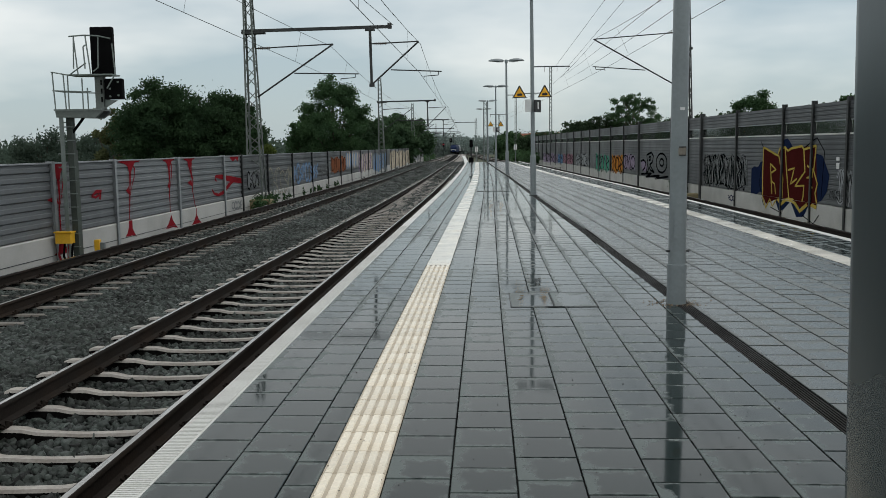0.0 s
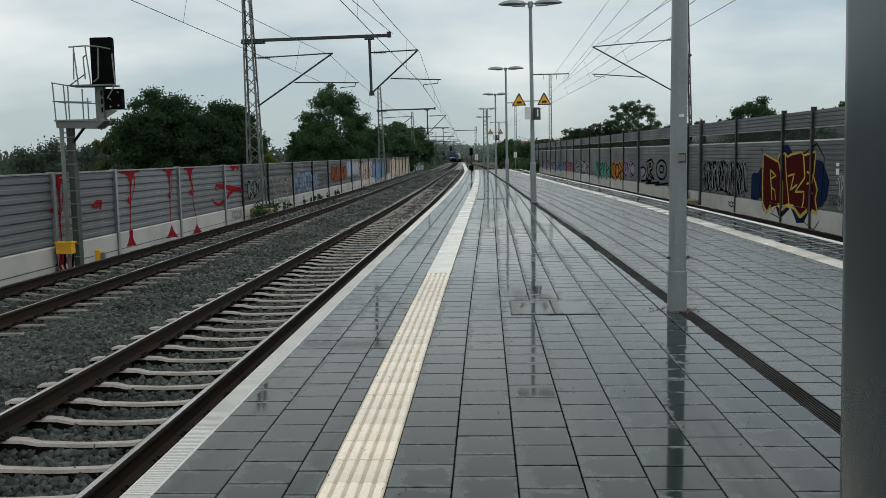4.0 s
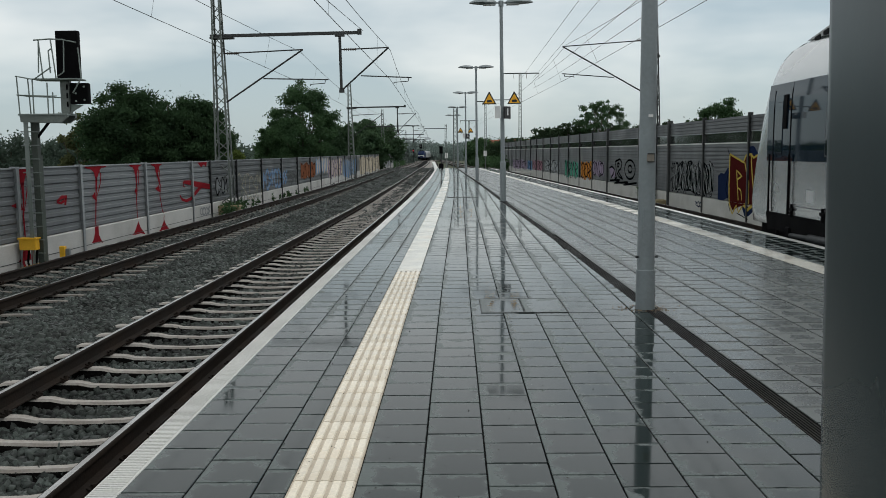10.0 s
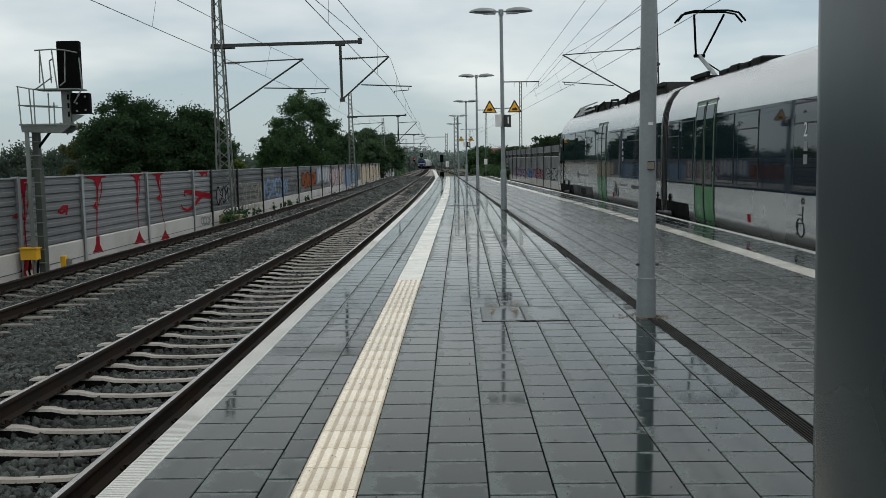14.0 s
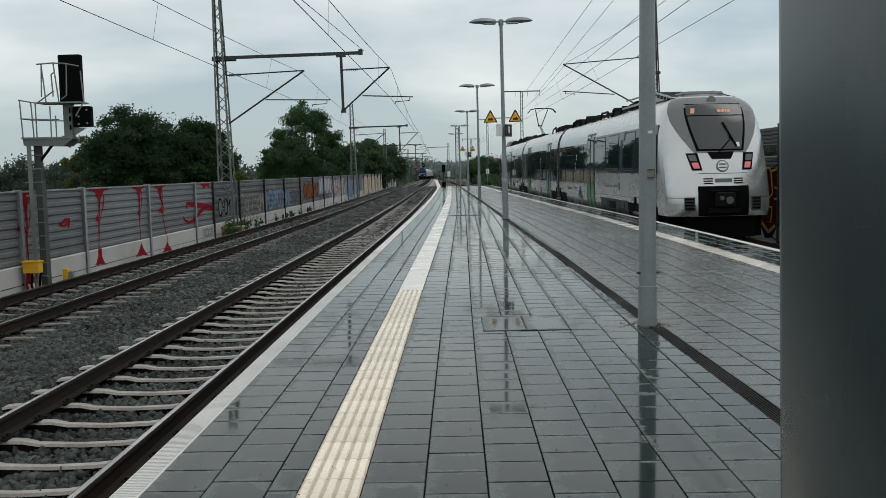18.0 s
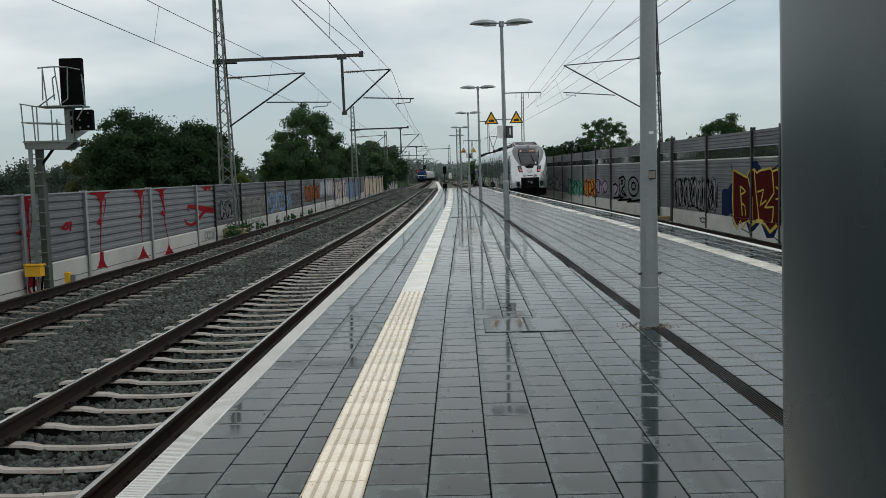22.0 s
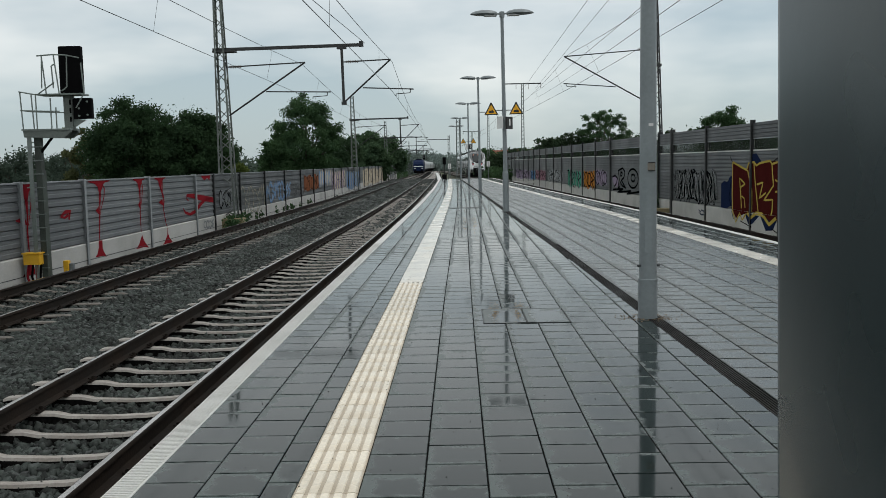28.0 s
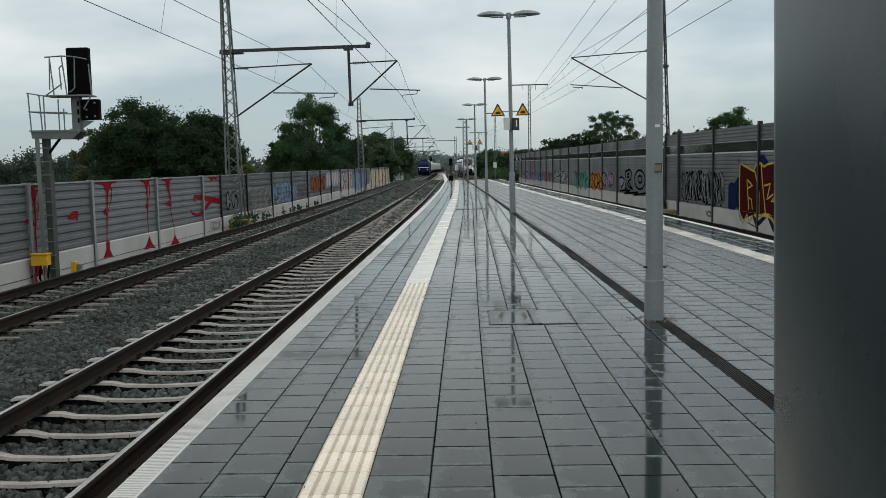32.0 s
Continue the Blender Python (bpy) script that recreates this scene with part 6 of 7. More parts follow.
GLASS = material("dark_train_glass", (0.008, 0.015, 0.022), 0.025, var=0.02, bump=0, amount=0.1, rough_var=0.008, spec=0.6)
BAND = material("dark_window_band", (0.007, 0.017, 0.028), 0.035, var=0.03, bump=0, amount=0.2, rough_var=0.01, spec=0.42)
GREEN = material("green_door_paint", (0.028, 0.155, 0.050), 0.35, var=0.05, scale=2, bump=0.01)
ROOF_KIT = material("dark_roof_equipment", (0.007, 0.0075, 0.008), 0.8, var=0.4, scale=3, spec=0.12)
SCREEN = material("dark_windscreen", (0.050, 0.055, 0.058), 0.20, var=0.02, bump=0, amount=0.1, rough_var=0.03)
GREY_TRIM = material("mid_grey_train_trim", (0.105, 0.112, 0.116), 0.4, var=0.05)
SURROUND = material("grey_cab_surround", (0.15, 0.16, 0.165), 0.35, var=0.03, bump=0.01, amount=0.1)
FAIRING = material("light_grey_roof_fairing", (0.34, 0.355, 0.36), 0.5, var=0.06)
BADGE = material("dark_green_badge", (0.03, 0.10, 0.055), 0.4, var=0.03)
RUBBER = material("black_gangway_rubber", (0.012, 0.012, 0.012), 0.55, var=0.1)
TAIL_RED = glowing("red_tail_light", (0.66, 0.17, 0.18), 0.13)
DISPLAY = glowing("amber_display", (0.55, 0.22, 0.15), 0.32)

SIDE = ((0.46, 1.36), (0.60, 1.42), (1.0, 1.46), (2.2, 1.465), (2.9, 1.458), (3.06, 1.445), (3.3, 1.42), (3.62, 1.32), (3.90, 1.12), (4.05, 0.82), (4.13, 0.40), (4.15, 0.0))
half_width = lambda z: float(np.interp(z, [s[0] for s in SIDE], [s[1] for s in SIDE]))
CAR, MID = 20.05, 16.1
TRAIN = 2 * CAR + MID


def side_patch(s, y0, y1, z0, z1, off, rows=4):
    """A plate that follows the car's side, off proud of it."""
    g = Geo()
    zs = np.linspace(z0, z1, rows + 1)
    rings = []
    for y in (y0, y1):
        rings.append([(s * (half_width(z) + off), y, z) for z in zs] + [(s * (half_width(z) - 0.02), y, z) for z in reversed(zs)])
    return g.loft(rings)


def nose_point(z, s, off=0.0):
    """A point of the cab's front, z over the rail, s from -1 to 1 across; the tip is at y = 0, the body behind at negative y."""
    front = float(np.interp(z, (0.40, 0.9, 1.35, 1.9, 2.1, 2.65, 3.3, 3.74, 4.0, 4.15), (-0.12, 0.0, -0.02, -0.14, -0.20, -0.42, -0.72, -0.98, -1.30, -1.9)))
    wide = half_width(z) if z < 3.9 else float(np.interp(z, (3.9, 4.05, 4.15), (1.12, 0.86, 0.5)))
    depth = float(np.interp(z, (0.4, 1.2, 2.2, 3.3, 4.15), (0.75, 0.85, 1.05, 1.05, 0.6)))
    a = abs(s)
    x = wide * math.copysign(math.sin(a * math.pi / 2) ** 0.86, s)
    y = front - depth * (1 - math.cos(a * math.pi / 2) ** 0.62)
    n = Vector((s * 1.0, 1.1 * (1 - a * 0.7), 0.35)).normalized()
    return (x + n.x * off, y + n.y * off, z + n.z * off)


def nose_patch(z0, z1, s0, s1, off, rows=6, cols=8, taper=0.0):
    g = Geo()
    V = []
    for layer in (off, off - 0.02):
        for i in range(rows + 1):
            z = z0 + (z1 - z0) * i / rows
            k = 1 - taper * i / rows
            for j in range(cols + 1):
                V.append(nose_point(z, (s0 + (s1 - s0) * j / cols) * k, layer))
    n = cols + 1
    F = []
    half = (rows + 1) * n
    for i in range(rows):
        for j in range(cols):
            a = i * n + j
            F.append((a, a + 1, a + n + 1, a + n))
    edge = [j for j in range(n)] + [i * n + cols for i in range(1, rows + 1)] + [rows * n + j for j in range(cols - 1, -1, -1)] + [i * n for i in range(rows - 1, 0, -1)]
    for a, b in zip(edge, edge[1:] + edge[:1]):
        F.append((a, b, b + half, a + half))
    return g.add(V, F)


def bogie(parent, y):
    b = part("bogie", Geo().box(-1.0, y - 1.5, 0.45, -0.85, y + 1.5, 0.75).box(0.85, y - 1.5, 0.45, 1.0, y + 1.5, 0.75).box(-0.9, y - 0.3, 0.4, 0.9, y + 0.3, 0.7), BLACK, parent, "black bogie")
    for dy in (-1.0, 1.0):
        for s in (-1, 1):
            part("wheel", Geo().tube((s * 0.69, y + dy, 0.42), (s * 0.82, y + dy, 0.42), 0.42, 18), RAIL_SIDE, b)
            part("axle_box", Geo().chamfered(s * 1.18 - 0.12, y + dy - 0.2, 0.24, s * 1.18 + 0.12, y + dy + 0.2, 0.56, 0.03), MAST_DARK, b)
            part("spring", Geo().tube((s * 1.2, y + dy, 0.56), (s * 1.2, y + dy, 0.80), 0.10, 10), BLACK, b)
    for s in (-1, 1):
        part("damper", Geo().tube((s * 1.43, y - 0.95, 0.62), (s * 1.43, y - 0.1, 0.60), 0.075, 10).tube((s * 1.43, y - 0.1, 0.60), (s * 1.43, y + 0.75, 0.58), 0.045, 10), SKIRT, b, "grey damper cylinder", smooth=True)
        for e in (-0.95, 0.8):
            part("damper_bracket", Geo().chamfered(s * 1.43 - 0.05, y + e - 0.09, 0.50, s * 1.43 + 0.05, y + e + 0.09, 0.72, 0.02), BLACK, b)
            part("link", Geo().tube((s * 1.47, y + e * 0.75, 0.92), (s * 1.47, y + e * 0.75, 1.14), 0.035, 6).box(s * 1.47 - 0.03, y + e * 0.75 - 0.08, 1.02, s * 1.47 + 0.03, y + e * 0.75 + 0.08, 1.07), BLACK, b)


def sign_text(body, size):
    """Flat letters in the built-in font, as a mesh standing in the x-z plane."""
    cu = bpy.data.curves.new("letters", "FONT")
    cu.body, cu.size, cu.extrude = body, size, 0.002
    ob = bpy.data.objects.new("letters", cu)
    me = bpy.data.meshes.new_from_object(ob)
    bpy.data.objects.remove(ob)
    return me


def side_text(parent, s, y, z, body, size, mat):
    me = sign_text(body, size)
    me.materials.append(mat)
    part("class_number", me, None, parent, "white class number", m=pose(s * (half_width(z + size / 2) + 0.026), y, z, 90, 0, -90 if s < 0 else 90))


def side_lines(s, y, z, shapes, r=0.009):
    """Thin pictogram lines on the car's side; shapes: lists of (along, up)."""
    g = Geo()
    for pts in shapes:
        g.path([(s * (half_width(z + q) + 0.004), y + p, z + q) for p, q in pts], r, 5)
    return g


def ring_pts(x, z, r, n=14):
    return [(x + r * math.cos(6.2832 * k / n), z + r * math.sin(6.2832 * k / n)) for k in range(n + 1)]


BICYCLE = [ring_pts(-0.19, 0.15, 0.15), ring_pts(0.21, 0.15, 0.15), [(-0.19, 0.15), (-0.08, 0.38), (0.13, 0.38), (0.21, 0.15)], [(-0.08, 0.38), (0.02, 0.15), (0.13, 0.38)], [(-0.19, 0.15), (0.02, 0.15)], [(0.13, 0.38), (0.15, 0.5), (0.24, 0.5)], [(-0.08, 0.38), (-0.10, 0.46)], [(-0.16, 0.46), (-0.04, 0.46)]]
WHEELCHAIR = [ring_pts(0.02, 0.16, 0.16, 12), [(-0.10, 0.52), (-0.08, 0.24), (0.12, 0.24), (0.18, 0.04), (0.24, 0.05)], ring_pts(-0.10, 0.62, 0.05, 8), [(-0.09, 0.38), (0.08, 0.38)]]


def door(parent, s, y):
    """A green double door with tall dark panes."""
    d = part("door", side_patch(s, y - 0.74, y + 0.74, 0.55, 3.38, 0.012, 8), GREEN, parent, "green double door with tall panes")
    for a, b in ((-0.66, -0.10), (0.10, 0.66)):
        part("door_pane", side_patch(s, y + a, y + b, 1.42, 3.28, 0.022, 6), GLASS, d)
    part("door_seal", side_patch(s, y - 0.035, y + 0.035, 0.56, 3.37, 0.026, 8), RUBBER, d)
    part("door_frame", side_patch(s, y - 0.80, y + 0.80, 3.37, 3.41, 0.02, 2), RUBBER, d)
    for e in (-0.76, 0.76):
        part("door_frame", side_patch(s, y + e - 0.025, y + e + 0.025, 0.52, 3.39, 0.018, 8), RUBBER, d)


def windows(parent, s, y0, y1, z0, z1, n, blank=(), spans=()):
    band = part("window_band", side_patch(s, y0, y1, z0, z1, 0.008, 5), BAND, parent, "dark glazed window band")
    p = (y1 - y0) / n
    for k, (a, b) in enumerate(spans or [(y0 + p * i + 0.13, y0 + p * (i + 1) - 0.13) for i in range(n)]):
        if k in blank:
            continue
        w = part("window", side_patch(s, a, b, z0 + 0.08, z1 - 0.06, 0.014, 5), RUBBER, band)
        if k % 2:
            part("pane", side_patch(s, a + 0.03, b - 0.03, z0 + 0.11, z1 - 0.43, 0.020, 4), GLASS, w)
            part("vent_pane", side_patch(s, a + 0.03, b - 0.03, z1 - 0.40, z1 - 0.09, 0.020, 2), GLASS, w)
        else:
            part("pane", side_patch(s, a + 0.03, b - 0.03, z0 + 0.11, z1 - 0.09, 0.020, 5), GLASS, w)


def car_body(parent, y0, y1):
    ring = [(x, z) for z, x in SIDE[:-1]] + [(0, 4.15)] + [(-x, z) for z, x in reversed(SIDE[:-1])]
    return part("body", Geo().loft([[(x, y, z) for x, z in ring] for y in (y0, y1)]), SHELL, parent, "silver-white car body", smooth=True)


def roof_gear(parent, y0, y1, seed):
    """A row of dark roof containers with sloping ends, fins, pipes and cable bends of uneven height."""
    rng = random.Random(seed)
    y = y0
    while y < y1 - 0.5:
        d = min(rng.uniform(1.9, 3.6), y1 - y)
        h, w, e = rng.uniform(4.24, 4.36), rng.uniform(0.72, 1.0), rng.uniform(0.25, 0.9)
        u = part("roof_unit", Geo().prism([(y, 3.95), (y + e, h), (y + d - 0.3, h - rng.uniform(0, 0.1)), (y + d - 0.08, 4.0)], 0, -w, w), ROOF_KIT, parent)
        for k in range(rng.randint(2, 5)):
            a = y + rng.uniform(e, max(e + 0.1, d - 0.5))
            part("fin", Geo().chamfered(-w * 0.9, a, h - 0.08, w * rng.uniform(0.2, 0.9), a + rng.uniform(0.05, 0.25), h + rng.uniform(0.005, 0.035), 0.01), ROOF_KIT, u)
        for sd in (-1, 1):
            a = y + rng.uniform(0.1, 0.6)
            part("roof_pipe", Geo().path([(sd * 1.0, a, 3.95), (sd * 0.98, a + 0.2, 4.18 + rng.uniform(0, 0.1)), (sd * 0.98, a + d * 0.6, 4.16 + rng.uniform(0, 0.1)), (sd * 1.0, a + d * 0.6 + 0.2, 3.95)], 0.04, 6), ROOF_KIT, parent)
        y += d + rng.uniform(0.02, 0.25)


def end_car(train, turn):
    """A cab car; built with its nose at local y = 0 and its body behind."""
    car = new("car")
    car.parent = train
    car.matrix_basis = pose(0, 0, 0) if not turn else pose(0, -TRAIN, 0, 0, 0, 180)
    tagged(car, "silver-white cab car")
    car_body(car, -CAR + 0.35, -2.2)
    zs = list(np.linspace(0.70, 4.15, 27))
    cols = list(np.linspace(-1, 1, 25))
    rings = []
    for z in zs:
        row = [nose_point(z, s) for s in cols]
        back, w = -2.22, half_width(min(z, 4.13))
        rings.append([(-w, back, z)] + row + [(w, back, z)])
    part("nose", Geo().loft(rings, True), SHELL, car, "rounded silver-white cab front", smooth=True)
    part("windscreen_surround", nose_patch(2.43, 4.10, -0.285, 0.285, 0.012, 14, 20, -2.2), SURROUND, car, "grey windscreen surround", smooth=True)
    part("screen_seal", nose_patch(2.47, 3.80, -0.250, 0.250, 0.017, 10, 12, -0.66), BLACK, car, smooth=True)
    ws = part("windscreen", nose_patch(2.52, 3.44, -0.220, 0.220, 0.026, 8, 12, -0.52), SCREEN, car, "large dark windscreen", smooth=True)
    part("wiper", Geo().path([nose_point(2.42, 0.02, 0.05), nose_point(2.78, -0.10, 0.06), nose_point(3.0, -0.09, 0.06)], 0.016, 5).tube(nose_point(2.58, -0.16, 0.05), nose_point(3.25, -0.045, 0.055), 0.024, 5), BLACK, ws)
    part("wiper_hub", nose_patch(2.26, 2.45, -0.085, 0.085, 0.020, 2, 4, -0.5), BLACK, ws)
    part("screen_sticker", nose_patch(2.58, 2.70, -0.205, -0.165, 0.031, 1, 1), SIGN_WHITE, ws)
    dp = part("destination_display", nose_patch(3.47, 3.76, -0.345, 0.345, 0.026, 3, 10, -0.10), SCREEN, car, smooth=True)
    for a0, a1 in ((0.235, 0.29), (-0.055, -0.02), (-0.095, -0.065), (-0.125, -0.105), (-0.17, -0.135)):
        part("display_text", nose_patch(3.545 if a0 < 0 else 3.52, 3.625 if a0 < 0 else 3.665, a0, a1, 0.034, 1, 2), DISPLAY, dp)
    part("top_light", Geo().tube(nose_point(3.90, 0, 0.0), nose_point(3.90, 0, 0.05), 0.12, 12), GREY_TRIM, car)
    for s in (-1, 1):
        hl = part("headlight", nose_patch(1.95, 2.42, s * 0.205, s * 0.335, 0.014, 7, 6, -0.20), BLACK, car, "black headlight cluster with a red tail lamp", smooth=True)
        part("tail_lamp", nose_patch(2.00, 2.16, s * 0.232, s * 0.312, 0.024, 4, 4, -0.07), TAIL_RED if turn else GREY_TRIM, hl, smooth=True)
        part("lamp_glass", nose_patch(2.20, 2.37, s * 0.255, s * 0.345, 0.022, 3, 3, -0.08), GREY_TRIM, hl, smooth=True)
        part("grille", nose_patch(0.86, 1.22, s * 0.315, s * 0.475, 0.012, 4, 4), SKIRT, car, "dark ventilation grille", smooth=True)
        for k in range(3):
            part("vent", nose_patch(1.58 + 0.062 * k, 1.61 + 0.062 * k, s * 0.095, s * 0.20, 0.014, 1, 3), BLACK, car)
        for k in range(4):
            part("grille_slat", nose_patch(0.89 + 0.085 * k, 0.93 + 0.085 * k, s * 0.33, s * 0.46, 0.022, 1, 4), BLACK, car)
    part("coupler_recess", nose_patch(0.71, 1.52, -0.275, 0.275, 0.010, 6, 8), BLACK, car, "black coupler recess", smooth=True)
    cp = part("coupler", Geo().chamfered(-0.26, -0.35, 0.98, 0.26, 0.16, 1.36, 0.03).box(-0.42, -0.4, 0.80, 0.42, 0.05, 0.92).box(-0.36, -0.3, 1.38, 0.36, 0.10, 1.42), ROOF_KIT, car, "dark automatic coupler")
    part("coupler_face", Geo().tube((-0.09, 0.16, 1.14), (-0.09, 0.21, 1.14), 0.10, 12).tube((0.12, 0.16, 1.20), (0.12, 0.20, 1.20), 0.06, 10), GREY_TRIM, cp)
    part("badge", Geo().tube(nose_point(2.06, 0, 0.0), nose_point(2.06, 0, 0.02), 0.165, 20), BADGE, car, "round dark green badge")
    part("badge_field", Geo().tube(nose_point(2.06, 0, 0.02), nose_point(2.06, 0, 0.026), 0.135, 20), SIGN_WHITE, car)
    part("badge_mark", nose_patch(2.00, 2.03, -0.028, 0.028, 0.034, 1, 3), BADGE, car)
    part("badge_mark", nose_patch(2.09, 2.12, -0.028, 0.028, 0.034, 1, 3), BADGE, car)
    part("number_bar", nose_patch(1.62, 1.72, -0.075, 0.075, 0.014, 1, 3), GREY_TRIM, car)
    part("panel_gap", nose_patch(1.855, 1.872, -0.26, 0.26, 0.004, 1, 20), GREY_TRIM, car)
    part("bumper_gap", nose_patch(1.20, 1.212, -0.98, 0.98, 0.003, 1, 20), GREY_TRIM, car)
    # added black blocks fill the shaded space below nose and floor
    part("under_nose_fill", Geo().box(-1.30, -2.3, 0.10, 1.30, -0.75, 0.72).box(-0.95, -0.8, 0.12, 0.95, -0.25, 0.72), BLACK, car, "black block for skirt and shade under the nose")
    part("underframe", Geo().box(-1.05, -CAR, 0.22, 1.05, -0.9, 0.52), BLACK, car)
    for s in (-1, 1):
        # driver's side window and door, then the raised saloon, the entrance and the low saloon
        part("cab_window", side_patch(s, -2.54, -1.40, 1.88, 3.26, 0.009, 5), BAND, car)
        part("cab_vent", side_patch(s, -2.36, -2.22, 2.45, 3.05, 0.03, 3), BLACK, car)
        cd = part("cab_door", side_patch(s, -2.52, -1.72, 0.95, 1.88, 0.011, 6), SHELL, car)
        part("cab_pane", side_patch(s, -2.15, -1.80, 2.0, 3.05, 0.02, 4), GLASS, cd)
        for yy in (-2.53, -1.71):
            part("door_gap", side_patch(s, yy - 0.012, yy + 0.012, 0.95, 3.15, 0.016, 6), BLACK, cd)
        part("foot_step", Geo().path([(s * 1.44, -1.95, 0.62), (s * 1.44, -1.95, 0.15), (s * 1.44, -2.4, 0.15), (s * 1.44, -2.4, 0.62)], 0.03, 6), BLACK, cd)
        for yy in (-2.6, -1.64):
            part("grab_rail", Geo().tube((s * 1.51, yy, 0.95), (s * 1.51, yy, 2.0), 0.018, 6), BLACK, cd)
        windows(car, s, -10.72, -2.55, 1.88, 3.26, 3, spans=((-5.60, -4.0), (-8.02, -6.4), (-10.25, -8.6)))
        door(car, s, -11.5)
        windows(car, s, -CAR + 0.38, -12.28, 1.44, 3.06, 3, spans=((-14.70, -13.05), (-17.25, -15.55), (-19.35, -17.65)))
        for yy, zz in ((-8.14, 2.66), (-14.90, 2.42)):
            side_text(car, s, yy if s < 0 else yy + 0.12, zz, "2", 0.34, SIGN_WHITE)
            part("class_bar", side_patch(s, yy - 0.18, yy - 0.02, zz - 0.22, zz - 0.10, 0.022, 1), GALV, car)
            part("class_bar", side_patch(s, yy - 0.18, yy - 0.02, zz - 0.42, zz - 0.28, 0.022, 1), GALV, car)
        part("skirt", side_patch(s, -9.6, -5.1, 0.42, 0.98, 0.006, 3), SKIRT, car, "dark grey skirt")
        for k in range(3):
            part("skirt_hatch", side_patch(s, -9.5 + 1.4 * k, -8.4 + 1.4 * k, 0.50, 0.90, 0.016, 2), ROOF_KIT if k == 1 else SKIRT, car)
        # flat black panels paint the shade of the bogie openings
        part("bogie_shade_panel", side_patch(s, -5.1, -1.4, 0.44, 0.94, 0.008, 3), BLACK, car)
        part("bogie_shade_panel", side_patch(s, -CAR + 0.36, -17.6, 0.44, 0.95, 0.008, 3), BLACK, car)
        part("side_line", side_patch(s, -CAR + 0.5, -1.6, 1.10, 1.115, 0.004, 1), GREY_TRIM, car)
        part("side_badge", side_lines(s, -6.4, 1.30, [ring_pts(0, 0.14, 0.14, 16), [(-0.06, 0.08), (0.04, 0.08), (0.05, 0.14), (-0.05, 0.15), (-0.04, 0.21), (0.06, 0.2)]], 0.014), GREY_TRIM, car, "round grey badge")
        for a, b in ((-7.25, -6.72), (-8.75, -7.37)):
            part("badge_text", side_patch(s, a, b, 1.385, 1.465, 0.006, 1), GREY_TRIM, car)
        part("bicycle_mark", side_lines(s, -13.95, 0.80, BICYCLE, 0.011), SKIRT, car, "thin dark bicycle pictogram")
        part("text_bar", side_patch(s, -15.6, -14.6, 1.18, 1.25, 0.006, 1), GREY_TRIM, car)
        part("text_bar", side_patch(s, -17.2, -16.2, 1.14, 1.24, 0.006, 1), SKIRT, car)
        part("text_bar", side_patch(s, -3.6, -3.3, 1.2, 1.4, 0.006, 1), SHELL_LOW, car)
        part("red_mark", side_patch(s, -13.50, -13.34, 0.76, 0.92, 0.008, 1), RED, car)
    bogie(car, -3.3)
    # roof: louvred fairing, then dark equipment boxes
    fair = part("roof_fairing", Geo().prism([(-1.75, 4.04), (-3.7, 4.36), (-4.3, 4.37), (-4.4, 4.05)], 0, -0.92, 0.92), FAIRING, car, "sloping grey louvred roof fairing")
    for sd in (-1, 1):
        for k in range(5):
            y0 = -2.05 - 0.36 * k
            z0 = 4.04 + (-1.75 - y0) * 0.164
            part("louvre", Geo().prism([(y0, z0 - 0.02), (y0, z0 + 0.008), (y0 - 0.24, z0 + 0.047), (y0 - 0.24, z0 - 0.02)], 0, sd * 0.45 - 0.40, sd * 0.45 + 0.40), ROOF_KIT, fair)
            part("side_louvre", Geo().prism([(y0 - 0.05, z0 - 0.10), (y0 - 0.05, z0 - 0.03), (y0 - 0.27, z0 + 0.0), (y0 - 0.27, z0 - 0.10)], 0, sd * 0.925 - 0.01, sd * 0.925 + 0.01), ROOF_KIT, fair)
        part("roof_rail", Geo().box(sd * 1.02 - 0.02, -7.7, 4.10, sd * 1.02 + 0.02, -4.3, 4.16).tube((sd * 0.9, -3.7, 4.36), (sd * 0.9, -7.6, 4.40), 0.03, 6), FAIRING, car)
    for k in range(5):
        part("roof_unit", Geo().chamfered(-0.85, -4.95 - 0.66 * k, 4.05, 0.85, -4.42 - 0.66 * k, 4.28 + 0.04 * (k % 2), 0.04), ROOF_KIT, car)
    part("roof_pack", Geo().chamfered(-0.62, -2.9, 4.08, 0.62, -1.9, 4.22, 0.06), GREY_TRIM, car, "grey roof box above the cab")
    roof_gear(car, -18.7, -7.8, 5)
    return car


train = thing("passenger_train", "silver-white electric train with dark windows and green doors", "train")
front_car = end_car(train, False)
rear_car = end_car(train, True)
mid = new("car")
mid.parent = train
tagged(mid, "silver-white middle car")
car_body(mid, -TRAIN + CAR + 0.35, -CAR - 0.35)
FIRST, LAST = -CAR - 3.8, -TRAIN + CAR + 3.4
